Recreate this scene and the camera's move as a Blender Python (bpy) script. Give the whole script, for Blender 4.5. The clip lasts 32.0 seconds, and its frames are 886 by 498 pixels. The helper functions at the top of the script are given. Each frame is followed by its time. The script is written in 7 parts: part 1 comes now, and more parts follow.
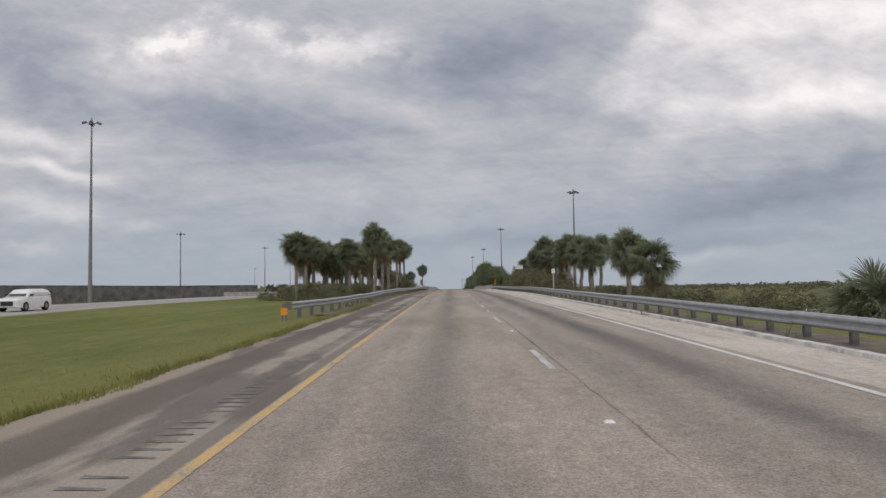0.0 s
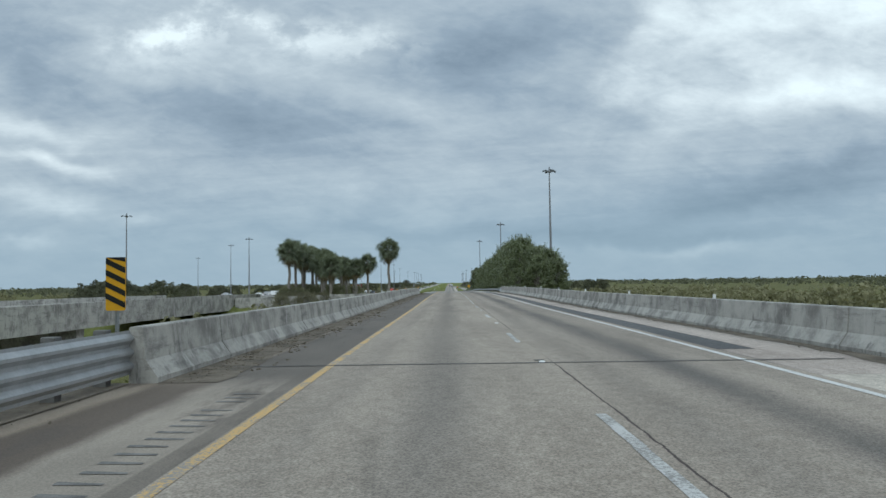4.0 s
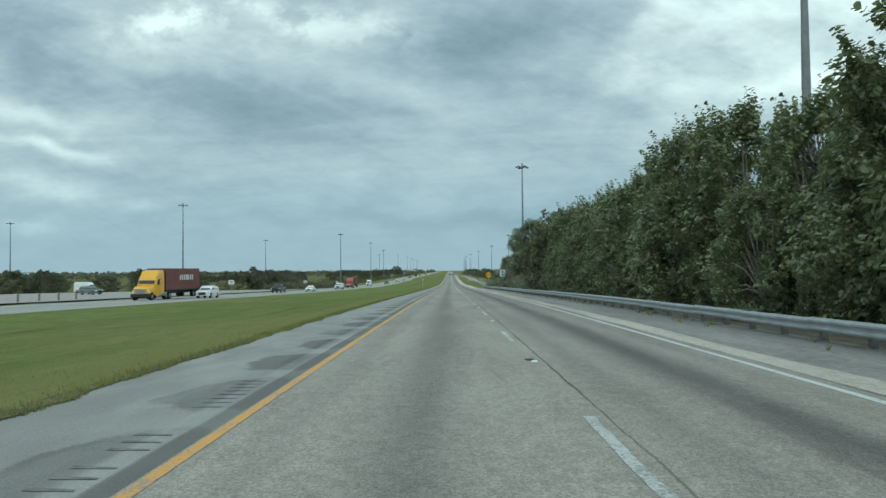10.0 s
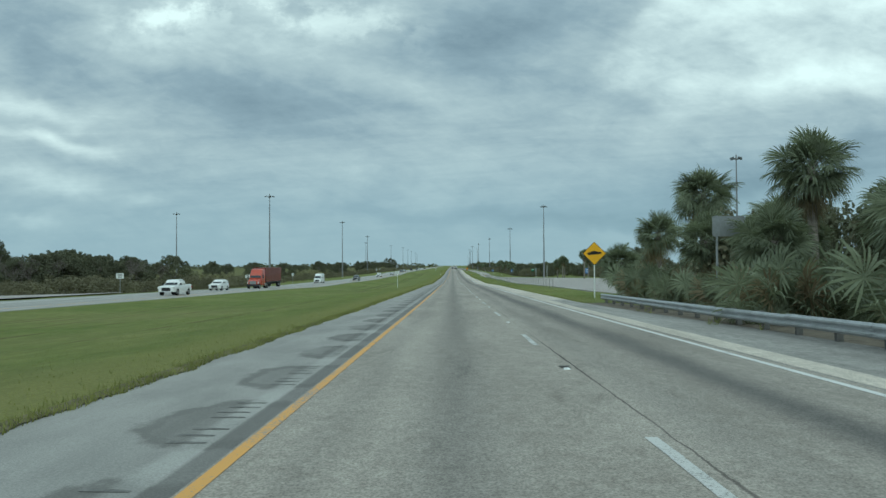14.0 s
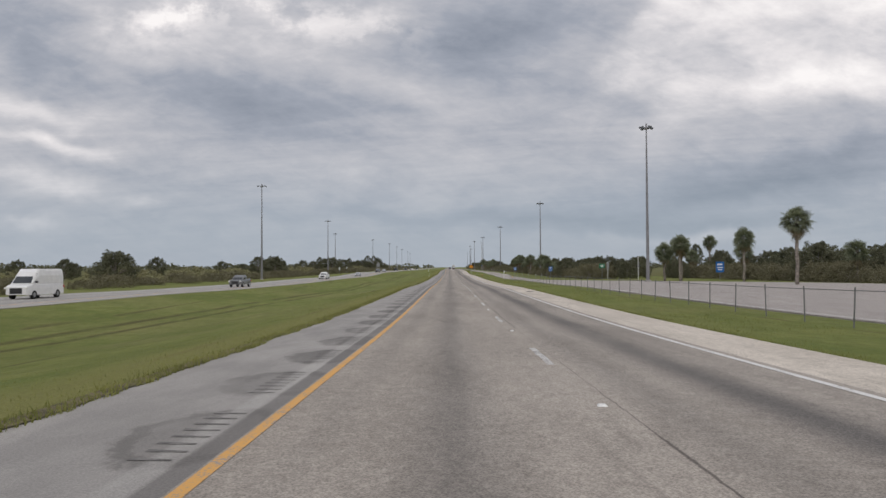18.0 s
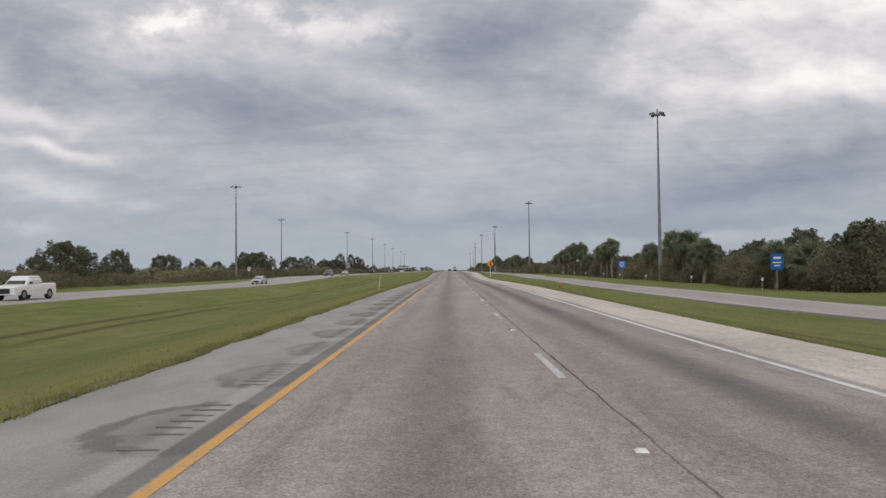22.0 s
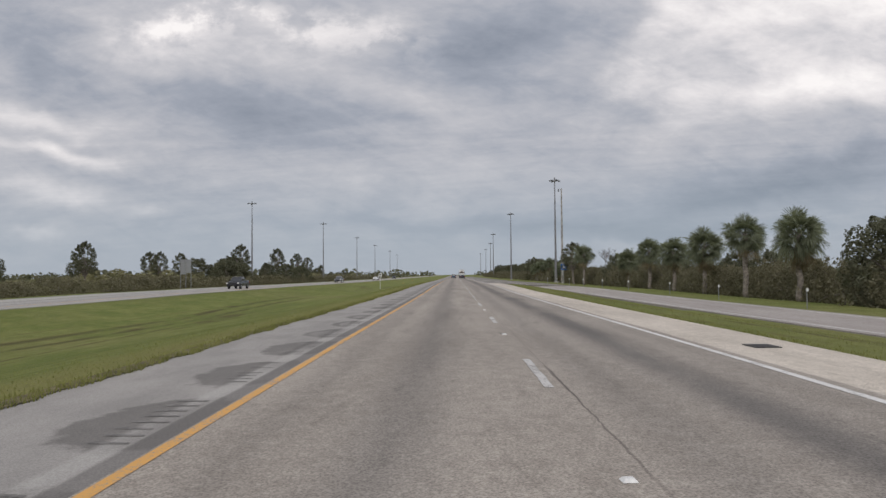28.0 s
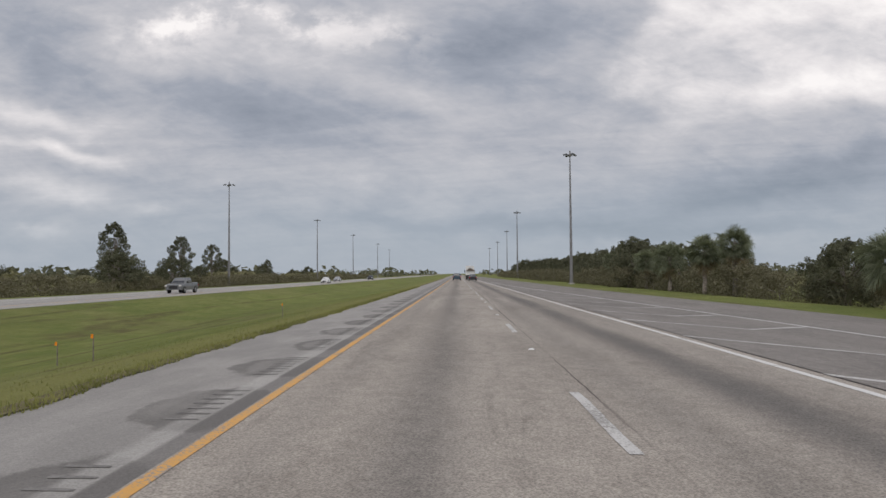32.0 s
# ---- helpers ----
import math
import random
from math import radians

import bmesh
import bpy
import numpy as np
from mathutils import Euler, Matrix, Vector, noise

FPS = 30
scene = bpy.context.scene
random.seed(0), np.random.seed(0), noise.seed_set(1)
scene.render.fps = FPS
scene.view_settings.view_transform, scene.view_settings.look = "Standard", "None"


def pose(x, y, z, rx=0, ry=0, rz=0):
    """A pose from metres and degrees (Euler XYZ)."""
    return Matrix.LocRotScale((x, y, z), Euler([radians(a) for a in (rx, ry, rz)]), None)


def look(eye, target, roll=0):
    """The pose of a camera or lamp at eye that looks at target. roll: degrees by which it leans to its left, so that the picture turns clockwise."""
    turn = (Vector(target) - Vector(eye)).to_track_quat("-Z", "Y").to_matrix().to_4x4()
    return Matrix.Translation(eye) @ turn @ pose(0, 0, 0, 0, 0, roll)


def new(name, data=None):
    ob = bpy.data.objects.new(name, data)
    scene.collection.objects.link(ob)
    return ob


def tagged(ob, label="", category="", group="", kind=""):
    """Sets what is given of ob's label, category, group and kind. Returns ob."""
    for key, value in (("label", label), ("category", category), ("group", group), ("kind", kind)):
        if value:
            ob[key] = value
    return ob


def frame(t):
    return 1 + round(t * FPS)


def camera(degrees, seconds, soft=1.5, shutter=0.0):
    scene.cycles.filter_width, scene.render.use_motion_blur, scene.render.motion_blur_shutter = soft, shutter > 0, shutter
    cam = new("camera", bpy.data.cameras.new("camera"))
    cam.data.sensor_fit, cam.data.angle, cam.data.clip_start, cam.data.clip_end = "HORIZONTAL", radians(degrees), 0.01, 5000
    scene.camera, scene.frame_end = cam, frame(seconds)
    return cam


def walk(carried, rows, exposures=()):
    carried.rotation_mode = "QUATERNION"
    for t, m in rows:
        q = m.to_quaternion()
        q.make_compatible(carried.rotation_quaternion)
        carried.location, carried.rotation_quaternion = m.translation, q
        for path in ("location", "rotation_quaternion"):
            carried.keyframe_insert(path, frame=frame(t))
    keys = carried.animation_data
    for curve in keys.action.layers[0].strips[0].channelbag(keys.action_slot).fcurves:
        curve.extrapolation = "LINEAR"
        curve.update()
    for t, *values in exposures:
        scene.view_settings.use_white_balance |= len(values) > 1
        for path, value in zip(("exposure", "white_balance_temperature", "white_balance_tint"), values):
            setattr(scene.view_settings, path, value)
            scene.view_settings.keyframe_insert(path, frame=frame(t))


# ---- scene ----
cam = camera(62.62, 32.0)
walk(cam, [
    (0.0, pose(0.26, -0.27, 6.709, 93.07, 0.90, 0.62)),
    (0.5, pose(0.27, 15.83, 6.940, 92.98, 0.82, 0.61)),
    (1.0, pose(0.28, 31.90, 7.144, 92.80, 0.74, 0.61)),
    (1.5, pose(0.26, 47.99, 7.334, 92.59, 0.68, 0.65)),
    (2.0, pose(0.24, 64.12, 7.503, 92.46, 0.66, 0.74)),
    (2.5, pose(0.26, 80.11, 7.599, 92.40, 0.65, 0.76)),
    (3.0, pose(0.25, 96.05, 7.656, 92.46, 0.73, 0.67)),
    (3.5, pose(0.23, 112.20, 7.749, 92.66, 0.75, 0.60)),
    (5.5, pose(0.42, 177.05, 7.713, 92.01, 1.12, 0.22)),
    (6.0, pose(0.41, 193.01, 7.713, 91.97, 1.09, 0.26)),
    (6.5, pose(0.29, 208.20, 7.671, 91.84, 1.16, 0.36)),
    (7.0, pose(0.42, 224.54, 7.596, 91.86, 1.09, 0.48)),
    (7.5, pose(0.41, 241.06, 7.460, 91.77, 1.01, 0.50)),
    (8.0, pose(0.42, 257.54, 7.328, 91.73, 0.88, 0.51)),
    (8.5, pose(0.42, 273.76, 7.186, 91.68, 0.78, 0.50)),
    (9.0, pose(0.40, 289.95, 7.002, 91.63, 0.68, 0.46)),
    (9.5, pose(0.39, 306.67, 6.833, 91.65, 0.60, 0.50)),
    (10.0, pose(0.41, 323.55, 6.663, 91.61, 0.53, 0.53)),
    (10.5, pose(0.35, 340.16, 6.460, 91.56, 0.53, 0.51)),
    (11.0, pose(0.37, 356.74, 6.219, 91.49, 0.57, 0.56)),
    (11.5, pose(0.39, 373.34, 5.954, 91.40, 0.65, 0.64)),
    (12.0, pose(0.35, 390.06, 5.653, 91.32, 0.67, 0.69)),
    (12.5, pose(0.33, 406.80, 5.342, 91.28, 0.64, 0.80)),
    (13.0, pose(0.20, 423.74, 5.028, 91.31, 0.49, 0.79)),
    (13.5, pose(0.10, 440.82, 4.722, 91.24, 0.44, 0.75)),
    (14.0, pose(0.02, 458.57, 4.381, 91.24, 0.33, 0.74)),
    (14.5, pose(-0.01, 476.03, 4.053, 91.15, 0.29, 0.69)),
    (16.5, pose(0.03, 544.31, 2.945, 91.18, 0.19, 0.56)),
    (17.0, pose(0.07, 561.18, 2.720, 91.23, 0.22, 0.57)),
    (17.5, pose(0.06, 578.61, 2.444, 91.33, 0.21, 0.60)),
    (18.0, pose(0.08, 595.94, 2.124, 91.40, 0.29, 0.53)),
    (18.5, pose(0.14, 612.86, 1.833, 91.46, 0.45, 0.52)),
    (19.0, pose(0.15, 629.79, 1.651, 91.58, 0.58, 0.49)),
    (19.5, pose(0.21, 646.77, 1.552, 91.66, 0.58, 0.46)),
    (20.0, pose(0.16, 664.14, 1.481, 91.63, 0.60, 0.41)),
    (20.5, pose(0.20, 681.46, 1.335, 91.66, 0.56, 0.43)),
    (21.0, pose(0.33, 698.44, 1.173, 91.64, 0.50, 0.48)),
    (21.5, pose(0.34, 715.50, 1.085, 91.65, 0.52, 0.50)),
    (22.0, pose(0.29, 732.54, 1.008, 91.64, 0.60, 0.55)),
    (22.5, pose(0.28, 749.57, 0.959, 91.69, 0.61, 0.64)),
    (23.0, pose(0.25, 766.50, 0.978, 91.67, 0.49, 0.64)),
    (23.5, pose(0.19, 783.24, 0.995, 91.55, 0.36, 0.62)),
    (24.0, pose(0.13, 799.87, 0.993, 91.54, 0.20, 0.54)),
    (24.5, pose(0.15, 816.52, 0.949, 91.53, 0.12, 0.53)),
    (25.0, pose(0.22, 833.21, 0.894, 91.55, 0.15, 0.49)),
    (25.5, pose(0.33, 850.23, 0.859, 91.57, 0.14, 0.49)),
    (27.5, pose(0.64, 917.99, 1.570, 91.71, 0.49, 0.76)),
    (28.0, pose(0.65, 934.03, 1.640, 92.00, 0.54, 0.94)),
    (28.5, pose(0.68, 950.12, 1.665, 92.24, 0.43, 1.14)),
    (29.0, pose(0.50, 966.13, 1.642, 92.42, 0.41, 1.24)),
    (29.5, pose(0.55, 981.29, 1.640, 92.34, 0.47, 1.36)),
    (30.0, pose(0.37, 996.58, 1.648, 92.21, 0.55, 1.36)),
    (30.5, pose(0.43, 1012.23, 1.703, 92.04, 0.60, 1.37)),
    (31.0, pose(0.39, 1027.90, 1.723, 91.98, 0.59, 1.30)),
    (31.5, pose(0.35, 1043.45, 1.709, 91.92, 0.52, 1.19)),
    (32.0, pose(0.43, 1059.29, 1.707, 91.91, 0.41, 1.19)),
], exposures=[
    (0.0, -0.03, 6600, 12), (2.4, 0.0, 6600, 12), (3.0, 0.05, 5600, -2), (3.5, 0.05, 5500, -6), (5.5, 0.0, 6700, 12), (7.3, 0.05, 6600, 12),
    (8.0, 0.05, 5750, 0), (8.7, 0.12, 5600, -16), (14.5, 0.02, 5550, -18), (16.5, 0.0, 6600, 12), (32.0, 0.0, 6600, 12),
])

# height of the carriageway every 25 m from y = -30
PROFILE = [4.82, 5.18, 5.54, 5.84, 6.11, 6.19, 6.33, 6.32, 6.25, 6.25, 6.17, 5.97, 5.77, 5.49, 5.25, 4.94, 4.56, 4.10, 3.64, 3.19, 2.70, 2.26, 1.86, 1.48, 1.14, 0.68, 0.25, 0.10, -0.00, -0.27, -0.40, -0.51, -0.48, -0.45, -0.52, -0.61, -0.58, -0.22, 0.14, 0.21, 0.18, 0.18, 0.27, 0.25, 0.25, 0.18, 0.13, 0.08, 0.05, 0.02, 0.00, -0.01, -0.02, -0.02, -0.02, -0.02, -0.02, -0.02]


def zr(y):
    """Height of the road surface at y, a smooth curve through PROFILE."""
    k = (min(max(y, -30.0), 1390.0) + 30) / 25
    i = min(int(k), len(PROFILE) - 2)
    f = k - i
    p1, p2 = PROFILE[i], PROFILE[i + 1]
    p0 = PROFILE[i - 1] if i else p1
    p3 = PROFILE[min(i + 2, len(PROFILE) - 1)]
    return p1 + 0.5 * f * (p2 - p0 + f * (2 * p0 - 5 * p1 + 4 * p2 - p3 + f * (3 * (p1 - p2) + p3 - p0)))


# ---- world and sun ----
world = bpy.data.worlds.new("sky")
scene.world = world
world.use_nodes = True
wt = world.node_tree
wt.nodes.clear()


class Graph:
    """Short hand for building a node tree."""

    def __init__(self, tree):
        self.t = tree

    def n(self, kind):
        return self.t.nodes.new(kind)

    def put(self, socket, v):
        if isinstance(v, bpy.types.NodeSocket):
            self.t.links.new(v, socket)
        else:
            socket.default_value = v

    def m(self, op, a, b=0.0, c=0.0, clamp=False):
        ob = self.n("ShaderNodeMath")
        ob.operation, ob.use_clamp = op, clamp
        for s, v in zip(ob.inputs, (a, b, c)):
            self.put(s, v)
        return ob.outputs[0]

    def mix(self, f, a, b, blend="MIX"):
        ob = self.n("ShaderNodeMix")
        ob.data_type, ob.blend_type = "RGBA", blend
        self.put(ob.inputs[0], f)
        self.put(ob.inputs[6], a if isinstance(a, bpy.types.NodeSocket) else (*a, 1))
        self.put(ob.inputs[7], b if isinstance(b, bpy.types.NodeSocket) else (*b, 1))
        return ob.outputs[2]

    def noise(self, vec, scale, detail=4.0, rough=0.55, dist=0.0):
        ob = self.n("ShaderNodeTexNoise")
        if vec is not None:
            self.put(ob.inputs["Vector"], vec)
        for k, v in (("Scale", scale), ("Detail", detail), ("Roughness", rough), ("Distortion", dist)):
            ob.inputs[k].default_value = v
        return ob.outputs[0]

    def ramp(self, v, lo, hi, a=0.0, b=1.0):
        ob = self.n("ShaderNodeMapRange")
        ob.interpolation_type = "SMOOTHSTEP"
        for s, x in zip(ob.inputs, (v, lo, hi, a, b)):
            self.put(s, x)
        return ob.outputs[0]

    def scaled(self, vec, sx, sy, sz):
        ob = self.n("ShaderNodeVectorMath")
        ob.operation = "MULTIPLY"
        self.put(ob.inputs[0], vec)
        ob.inputs[1].default_value = (sx, sy, sz)
        return ob.outputs[0]

    def xyz(self, vec):
        ob = self.n("ShaderNodeSeparateXYZ")
        self.put(ob.inputs[0], vec)
        return ob.outputs

    def join(self, x, y, z=0.0):
        ob = self.n("ShaderNodeCombineXYZ")
        for s, v in zip(ob.inputs, (x, y, z)):
            self.put(s, v)
        return ob.outputs[0]


def make_sky():
    g = Graph(wt)
    d = g.xyz(g.n("ShaderNodeTexCoord").outputs["Generated"])
    ahead = g.m("MAXIMUM", g.m("ABSOLUTE", d[1]), 0.35)
    u0 = g.m("DIVIDE", d[0], ahead)
    v0 = g.m("DIVIDE", g.m("MAXIMUM", d[2], 0.0), ahead)
    # cloud sheet seen from below: streaks lie flat near the horizon
    lift = g.m("ADD", v0, 0.16)
    sheet = g.join(g.m("DIVIDE", u0, lift), g.m("DIVIDE", 1.0, lift), 0.3)
    flat = g.join(u0, g.m("MULTIPLY", v0, 1.9), 0.7)
    big = g.noise(flat, 3.2, 6.0, 0.55, 0.5)
    fine = g.noise(g.scaled(sheet, 1.0, 1.3, 1.0), 1.2, 6.0, 0.58, 0.6)
    wisps = g.noise(flat, 8.5, 7.0, 0.62, 0.9)
    warp = g.noise(g.join(u0, v0, 2.0), 5.0, 4.0, 0.6)
    warp2 = g.noise(g.join(u0, v0, 7.0), 5.0, 4.0, 0.6)
    u = g.m("ADD", u0, g.m("MULTIPLY", g.m("SUBTRACT", warp, 0.5), 0.16))
    v = g.m("ADD", v0, g.m("MULTIPLY", g.m("SUBTRACT", warp2, 0.5), 0.09))

    def bank(cu, cv, su, sv, lean=0.0):
        a = g.m("SUBTRACT", u, cu)
        b = g.m("SUBTRACT", g.m("SUBTRACT", v, cv), g.m("MULTIPLY", a, lean))
        e = g.m("ADD", g.m("POWER", g.m("DIVIDE", a, su), 2.0), g.m("POWER", g.m("DIVIDE", b, sv), 2.0))
        return g.m("EXPONENT", g.m("MULTIPLY", e, -1.0))

    tone = g.m("MULTIPLY", g.m("SUBTRACT", big, 0.5), 0.16)
    tone = g.m("ADD", tone, g.m("MULTIPLY", g.m("SUBTRACT", fine, 0.5), 0.15))
    tone = g.m("ADD", tone, g.m("MULTIPLY", g.m("SUBTRACT", wisps, 0.5), 0.28))
    # drawn-out streaks falling to the right, and small broken puffs
    along = g.m("SUBTRACT", g.m("MULTIPLY", u0, 0.9), g.m("MULTIPLY", v0, 0.45))
    across = g.m("ADD", g.m("MULTIPLY", u0, 0.45), g.m("MULTIPLY", v0, 0.9))
    streak = g.noise(g.join(g.m("MULTIPLY", along, 4.5), g.m("MULTIPLY", across, 26.0), 1.3), 1.0, 5.0, 0.6, 0.7)
    tone = g.m("ADD", tone, g.m("MULTIPLY", g.m("SUBTRACT", streak, 0.5), 0.22))
    puffs = g.noise(g.join(u0, g.m("MULTIPLY", v0, 2.8), 4.0), 17.0, 8.0, 0.66, 0.3)
    tone = g.m("ADD", tone, g.m("MULTIPLY", g.m("SUBTRACT", puffs, 0.5), 0.30))
    for cu, cv, su, sv, lean, k in (
            (0.36, 0.10, 0.40, 0.06, 0.0, -0.13),      # grey lower sheet
            (-0.25, 0.09, 0.30, 0.05, 0.0, -0.08),
            (0.05, 0.33, 0.12, 0.05, 0.0, -0.10),
            (0.55, 0.245, 0.10, 0.025, 0.1, 0.22),
            (0.52, 0.37, 0.22, 0.03, 0.0, 0.16),
            (0.38, 0.215, 0.20, 0.022, 0.15, 0.12),
            (-0.415, 0.35, 0.07, 0.028, 0.3, 0.26),   # bright break high up
            (-0.40, 0.305, 0.13, 0.035, -0.1, 0.20),
            (-0.21, 0.335, 0.14, 0.020, -0.25, 0.26),
            (-0.10, 0.345, 0.07, 0.022, 0.0, 0.20),
            (-0.16, 0.28, 0.16, 0.018, -0.35, 0.14),
            (-0.58, 0.225, 0.10, 0.018, -0.25, 0.30),   # pale streaks low
            (-0.54, 0.172, 0.10, 0.012, -0.15, 0.34),
            (-0.55, 0.115, 0.10, 0.020, -0.1, 0.34),
            (-0.41, 0.095, 0.03, 0.010, 0.0, 0.20),
            (-0.57, 0.058, 0.05, 0.009, 0.0, 0.24),
            (-0.30, 0.235, 0.15, 0.036, -0.30, -0.27), # grey masses
            (-0.58, 0.315, 0.07, 0.06, -0.6, -0.24),
            (-0.10, 0.215, 0.22, 0.020, -0.25, -0.08),
            (0.07, 0.325, 0.14, 0.040, 0.15, -0.22),
            (0.04, 0.275, 0.16, 0.018, -0.25, -0.12),
            (0.52, 0.150, 0.20, 0.022, 0.22, -0.24),
            (0.42, 0.105, 0.26, 0.018, 0.15, -0.22),
            (-0.03, 0.12, 0.20, 0.050, 0.05, 0.12),
            (0.33, 0.042, 0.07, 0.009, 0.0, 0.30),
            (0.60, 0.060, 0.10, 0.010, 0.0, 0.10),
            (0.12, 0.066, 0.26, 0.011, -0.02, -0.26),
            (0.30, 0.054, 0.20, 0.008, 0.02, -0.16)):
        tone = g.m("ADD", tone, g.m("MULTIPLY", bank(cu, cv, su, sv, lean), k))
    # layered flat streaks low down
    strata = g.noise(g.join(g.m("MULTIPLY", u0, 2.4), g.m("MULTIPLY", g.m("SUBTRACT", v0, g.m("MULTIPLY", u0, 0.05)), 30.0), 3.0), 1.7, 6.0, 0.64, 0.5)
    layer = g.m("MULTIPLY", g.ramp(v0, 0.02, 0.05), g.ramp(v0, 0.17, 0.27, 1.0, 0.0))
    tone = g.m("ADD", tone, g.m("MULTIPLY", layer, g.m("MULTIPLY", g.m("SUBTRACT", strata, 0.5), 0.30)))
    # the large bright bank has a crisp, ragged margin
    ragged = g.m("MULTIPLY", g.m("SUBTRACT", g.noise(g.join(u0, g.m("MULTIPLY", v0, 1.4), 5.5), 9.0, 8.0, 0.62), 0.5), 0.12)
    inward = g.m("ADD", g.m("SUBTRACT", g.m("SUBTRACT", u0, 0.19), g.m("MULTIPLY", g.m("SUBTRACT", v0, 0.26), 0.6)), ragged)
    upward = g.m("ADD", g.m("SUBTRACT", v0, g.m("ADD", 0.212, g.m("MULTIPLY", u0, 0.03))), g.m("MULTIPLY", ragged, 0.5))
    body = g.m("MULTIPLY", g.ramp(inward, -0.015, 0.045), g.ramp(upward, -0.015, 0.03))
    billow = g.noise(g.join(u0, g.m("MULTIPLY", v0, 1.7), 8.5), 11.0, 6.0, 0.6, 0.3)
    tone = g.m("ADD", tone, g.m("MULTIPLY", body, g.ramp(billow, 0.3, 0.7, 0.17, 0.34)))
    # torn bright openings high on the left, with small dark rags in them
    torn = g.noise(g.join(u0, g.m("MULTIPLY", v0, 1.3), 12.0), 15.0, 6.0, 0.6)
    tone = g.m("ADD", tone, g.m("MULTIPLY", bank(-0.40, 0.35, 0.09, 0.035, 0.2), g.ramp(torn, 0.38, 0.64, -0.12, 0.30)))
    tone = g.m("ADD", tone, g.m("MULTIPLY", bank(-0.20, 0.345, 0.20, 0.03, -0.15), g.ramp(torn, 0.45, 0.6, -0.04, 0.20)))
    t = g.m("ADD", tone, 0.46, clamp=True)
    ramp = g.n("ShaderNodeValToRGB")
    g.put(ramp.inputs[0], t)
    stops = ((0.0, (0.22, 0.255, 0.315)), (0.3, (0.355, 0.388, 0.45)), (0.55, (0.545, 0.555, 0.59)), (0.8, (0.80, 0.785, 0.795)), (1.0, (1.0, 0.98, 0.97)))
    el = ramp.color_ramp.elements
    while len(el) < len(stops):
        el.new(0.5)
    for e, (p, c) in zip(el, stops):
        e.position, e.color = p, (*c, 1)
    low = g.ramp(v0, 0.015, 0.19, 0.70, 0.0)
    colour = g.mix(low, ramp.outputs[0], (0.365, 0.435, 0.51))
    # thin clouds keep a little of the clear sky's light
    air = g.n("ShaderNodeTexSky")
    air.sky_type, air.sun_disc, air.sun_elevation, air.sun_rotation = "NISHITA", False, radians(38), radians(200)
    clear = g.mix(1.0, air.outputs[0], (0.06, 0.06, 0.06), "MULTIPLY")
    colour = g.mix(0.06, colour, clear)
    up = g.ramp(d[2], 0.30, 0.9, 1.0, 1.5)
    bg = g.n("ShaderNodeBackground")
    g.put(bg.inputs[0], colour)
    g.put(bg.inputs[1], up)
    out = g.n("ShaderNodeOutputWorld")
    g.t.links.new(bg.outputs[0], out.inputs[0])


make_sky()
sun = new("sun", bpy.data.lights.new("sun", "SUN"))
sun.data.energy, sun.data.angle, sun.data.color = 0.9, radians(30), (1.0, 0.96, 0.9)
sun.matrix_world = look((0, 0, 50), (18, 60, 0))


# ---- materials ----
def material(name, rough=0.8, metal=0.0, spec=0.3):
    m = bpy.data.materials.new(name)
    m.use_nodes = True
    g = Graph(m.node_tree)
    b = m.node_tree.nodes["Principled BSDF"]
    b.inputs["Roughness"].default_value = rough
    b.inputs["Metallic"].default_value = metal
    b.inputs["Specular IOR Level"].default_value = spec
    return m, g, b


def bump(g, b, height, strength=0.3, dist=0.02):
    ob = g.n("ShaderNodeBump")
    ob.inputs["Strength"].default_value = strength
    ob.inputs["Distance"].default_value = dist
    g.put(ob.inputs["Height"], height)
    g.t.links.new(ob.outputs[0], b.inputs["Normal"])


def obj_coords(g):
    return g.n("ShaderNodeTexCoord").outputs["Object"]


def plain(name, col, rough=0.6, metal=0.0, var=0.15, scale=6.0, spec=0.3, relief=0.0):
    """A coloured surface with two scales of unevenness."""
    m, g, b = material(name, rough, metal, spec)
    c = obj_coords(g)
    a = g.noise(c, scale, 5.0, 0.6)
    e = g.noise(c, scale * 9, 3.0, 0.6)
    k = g.m("ADD", g.m("MULTIPLY", a, 0.7), g.m("MULTIPLY", e, 0.3))
    dark = tuple(x * (1 - var * 1.6) for x in col)
    light = tuple(min(1, x * (1 + var)) for x in col)
    g.put(b.inputs["Base Color"], g.mix(g.ramp(k, 0.3, 0.7), dark, light))
    g.put(b.inputs["Roughness"], g.m("ADD", rough - 0.06, g.m("MULTIPLY", a, 0.12)))
    if relief:
        bump(g, b, e, relief, 0.02)
    return m


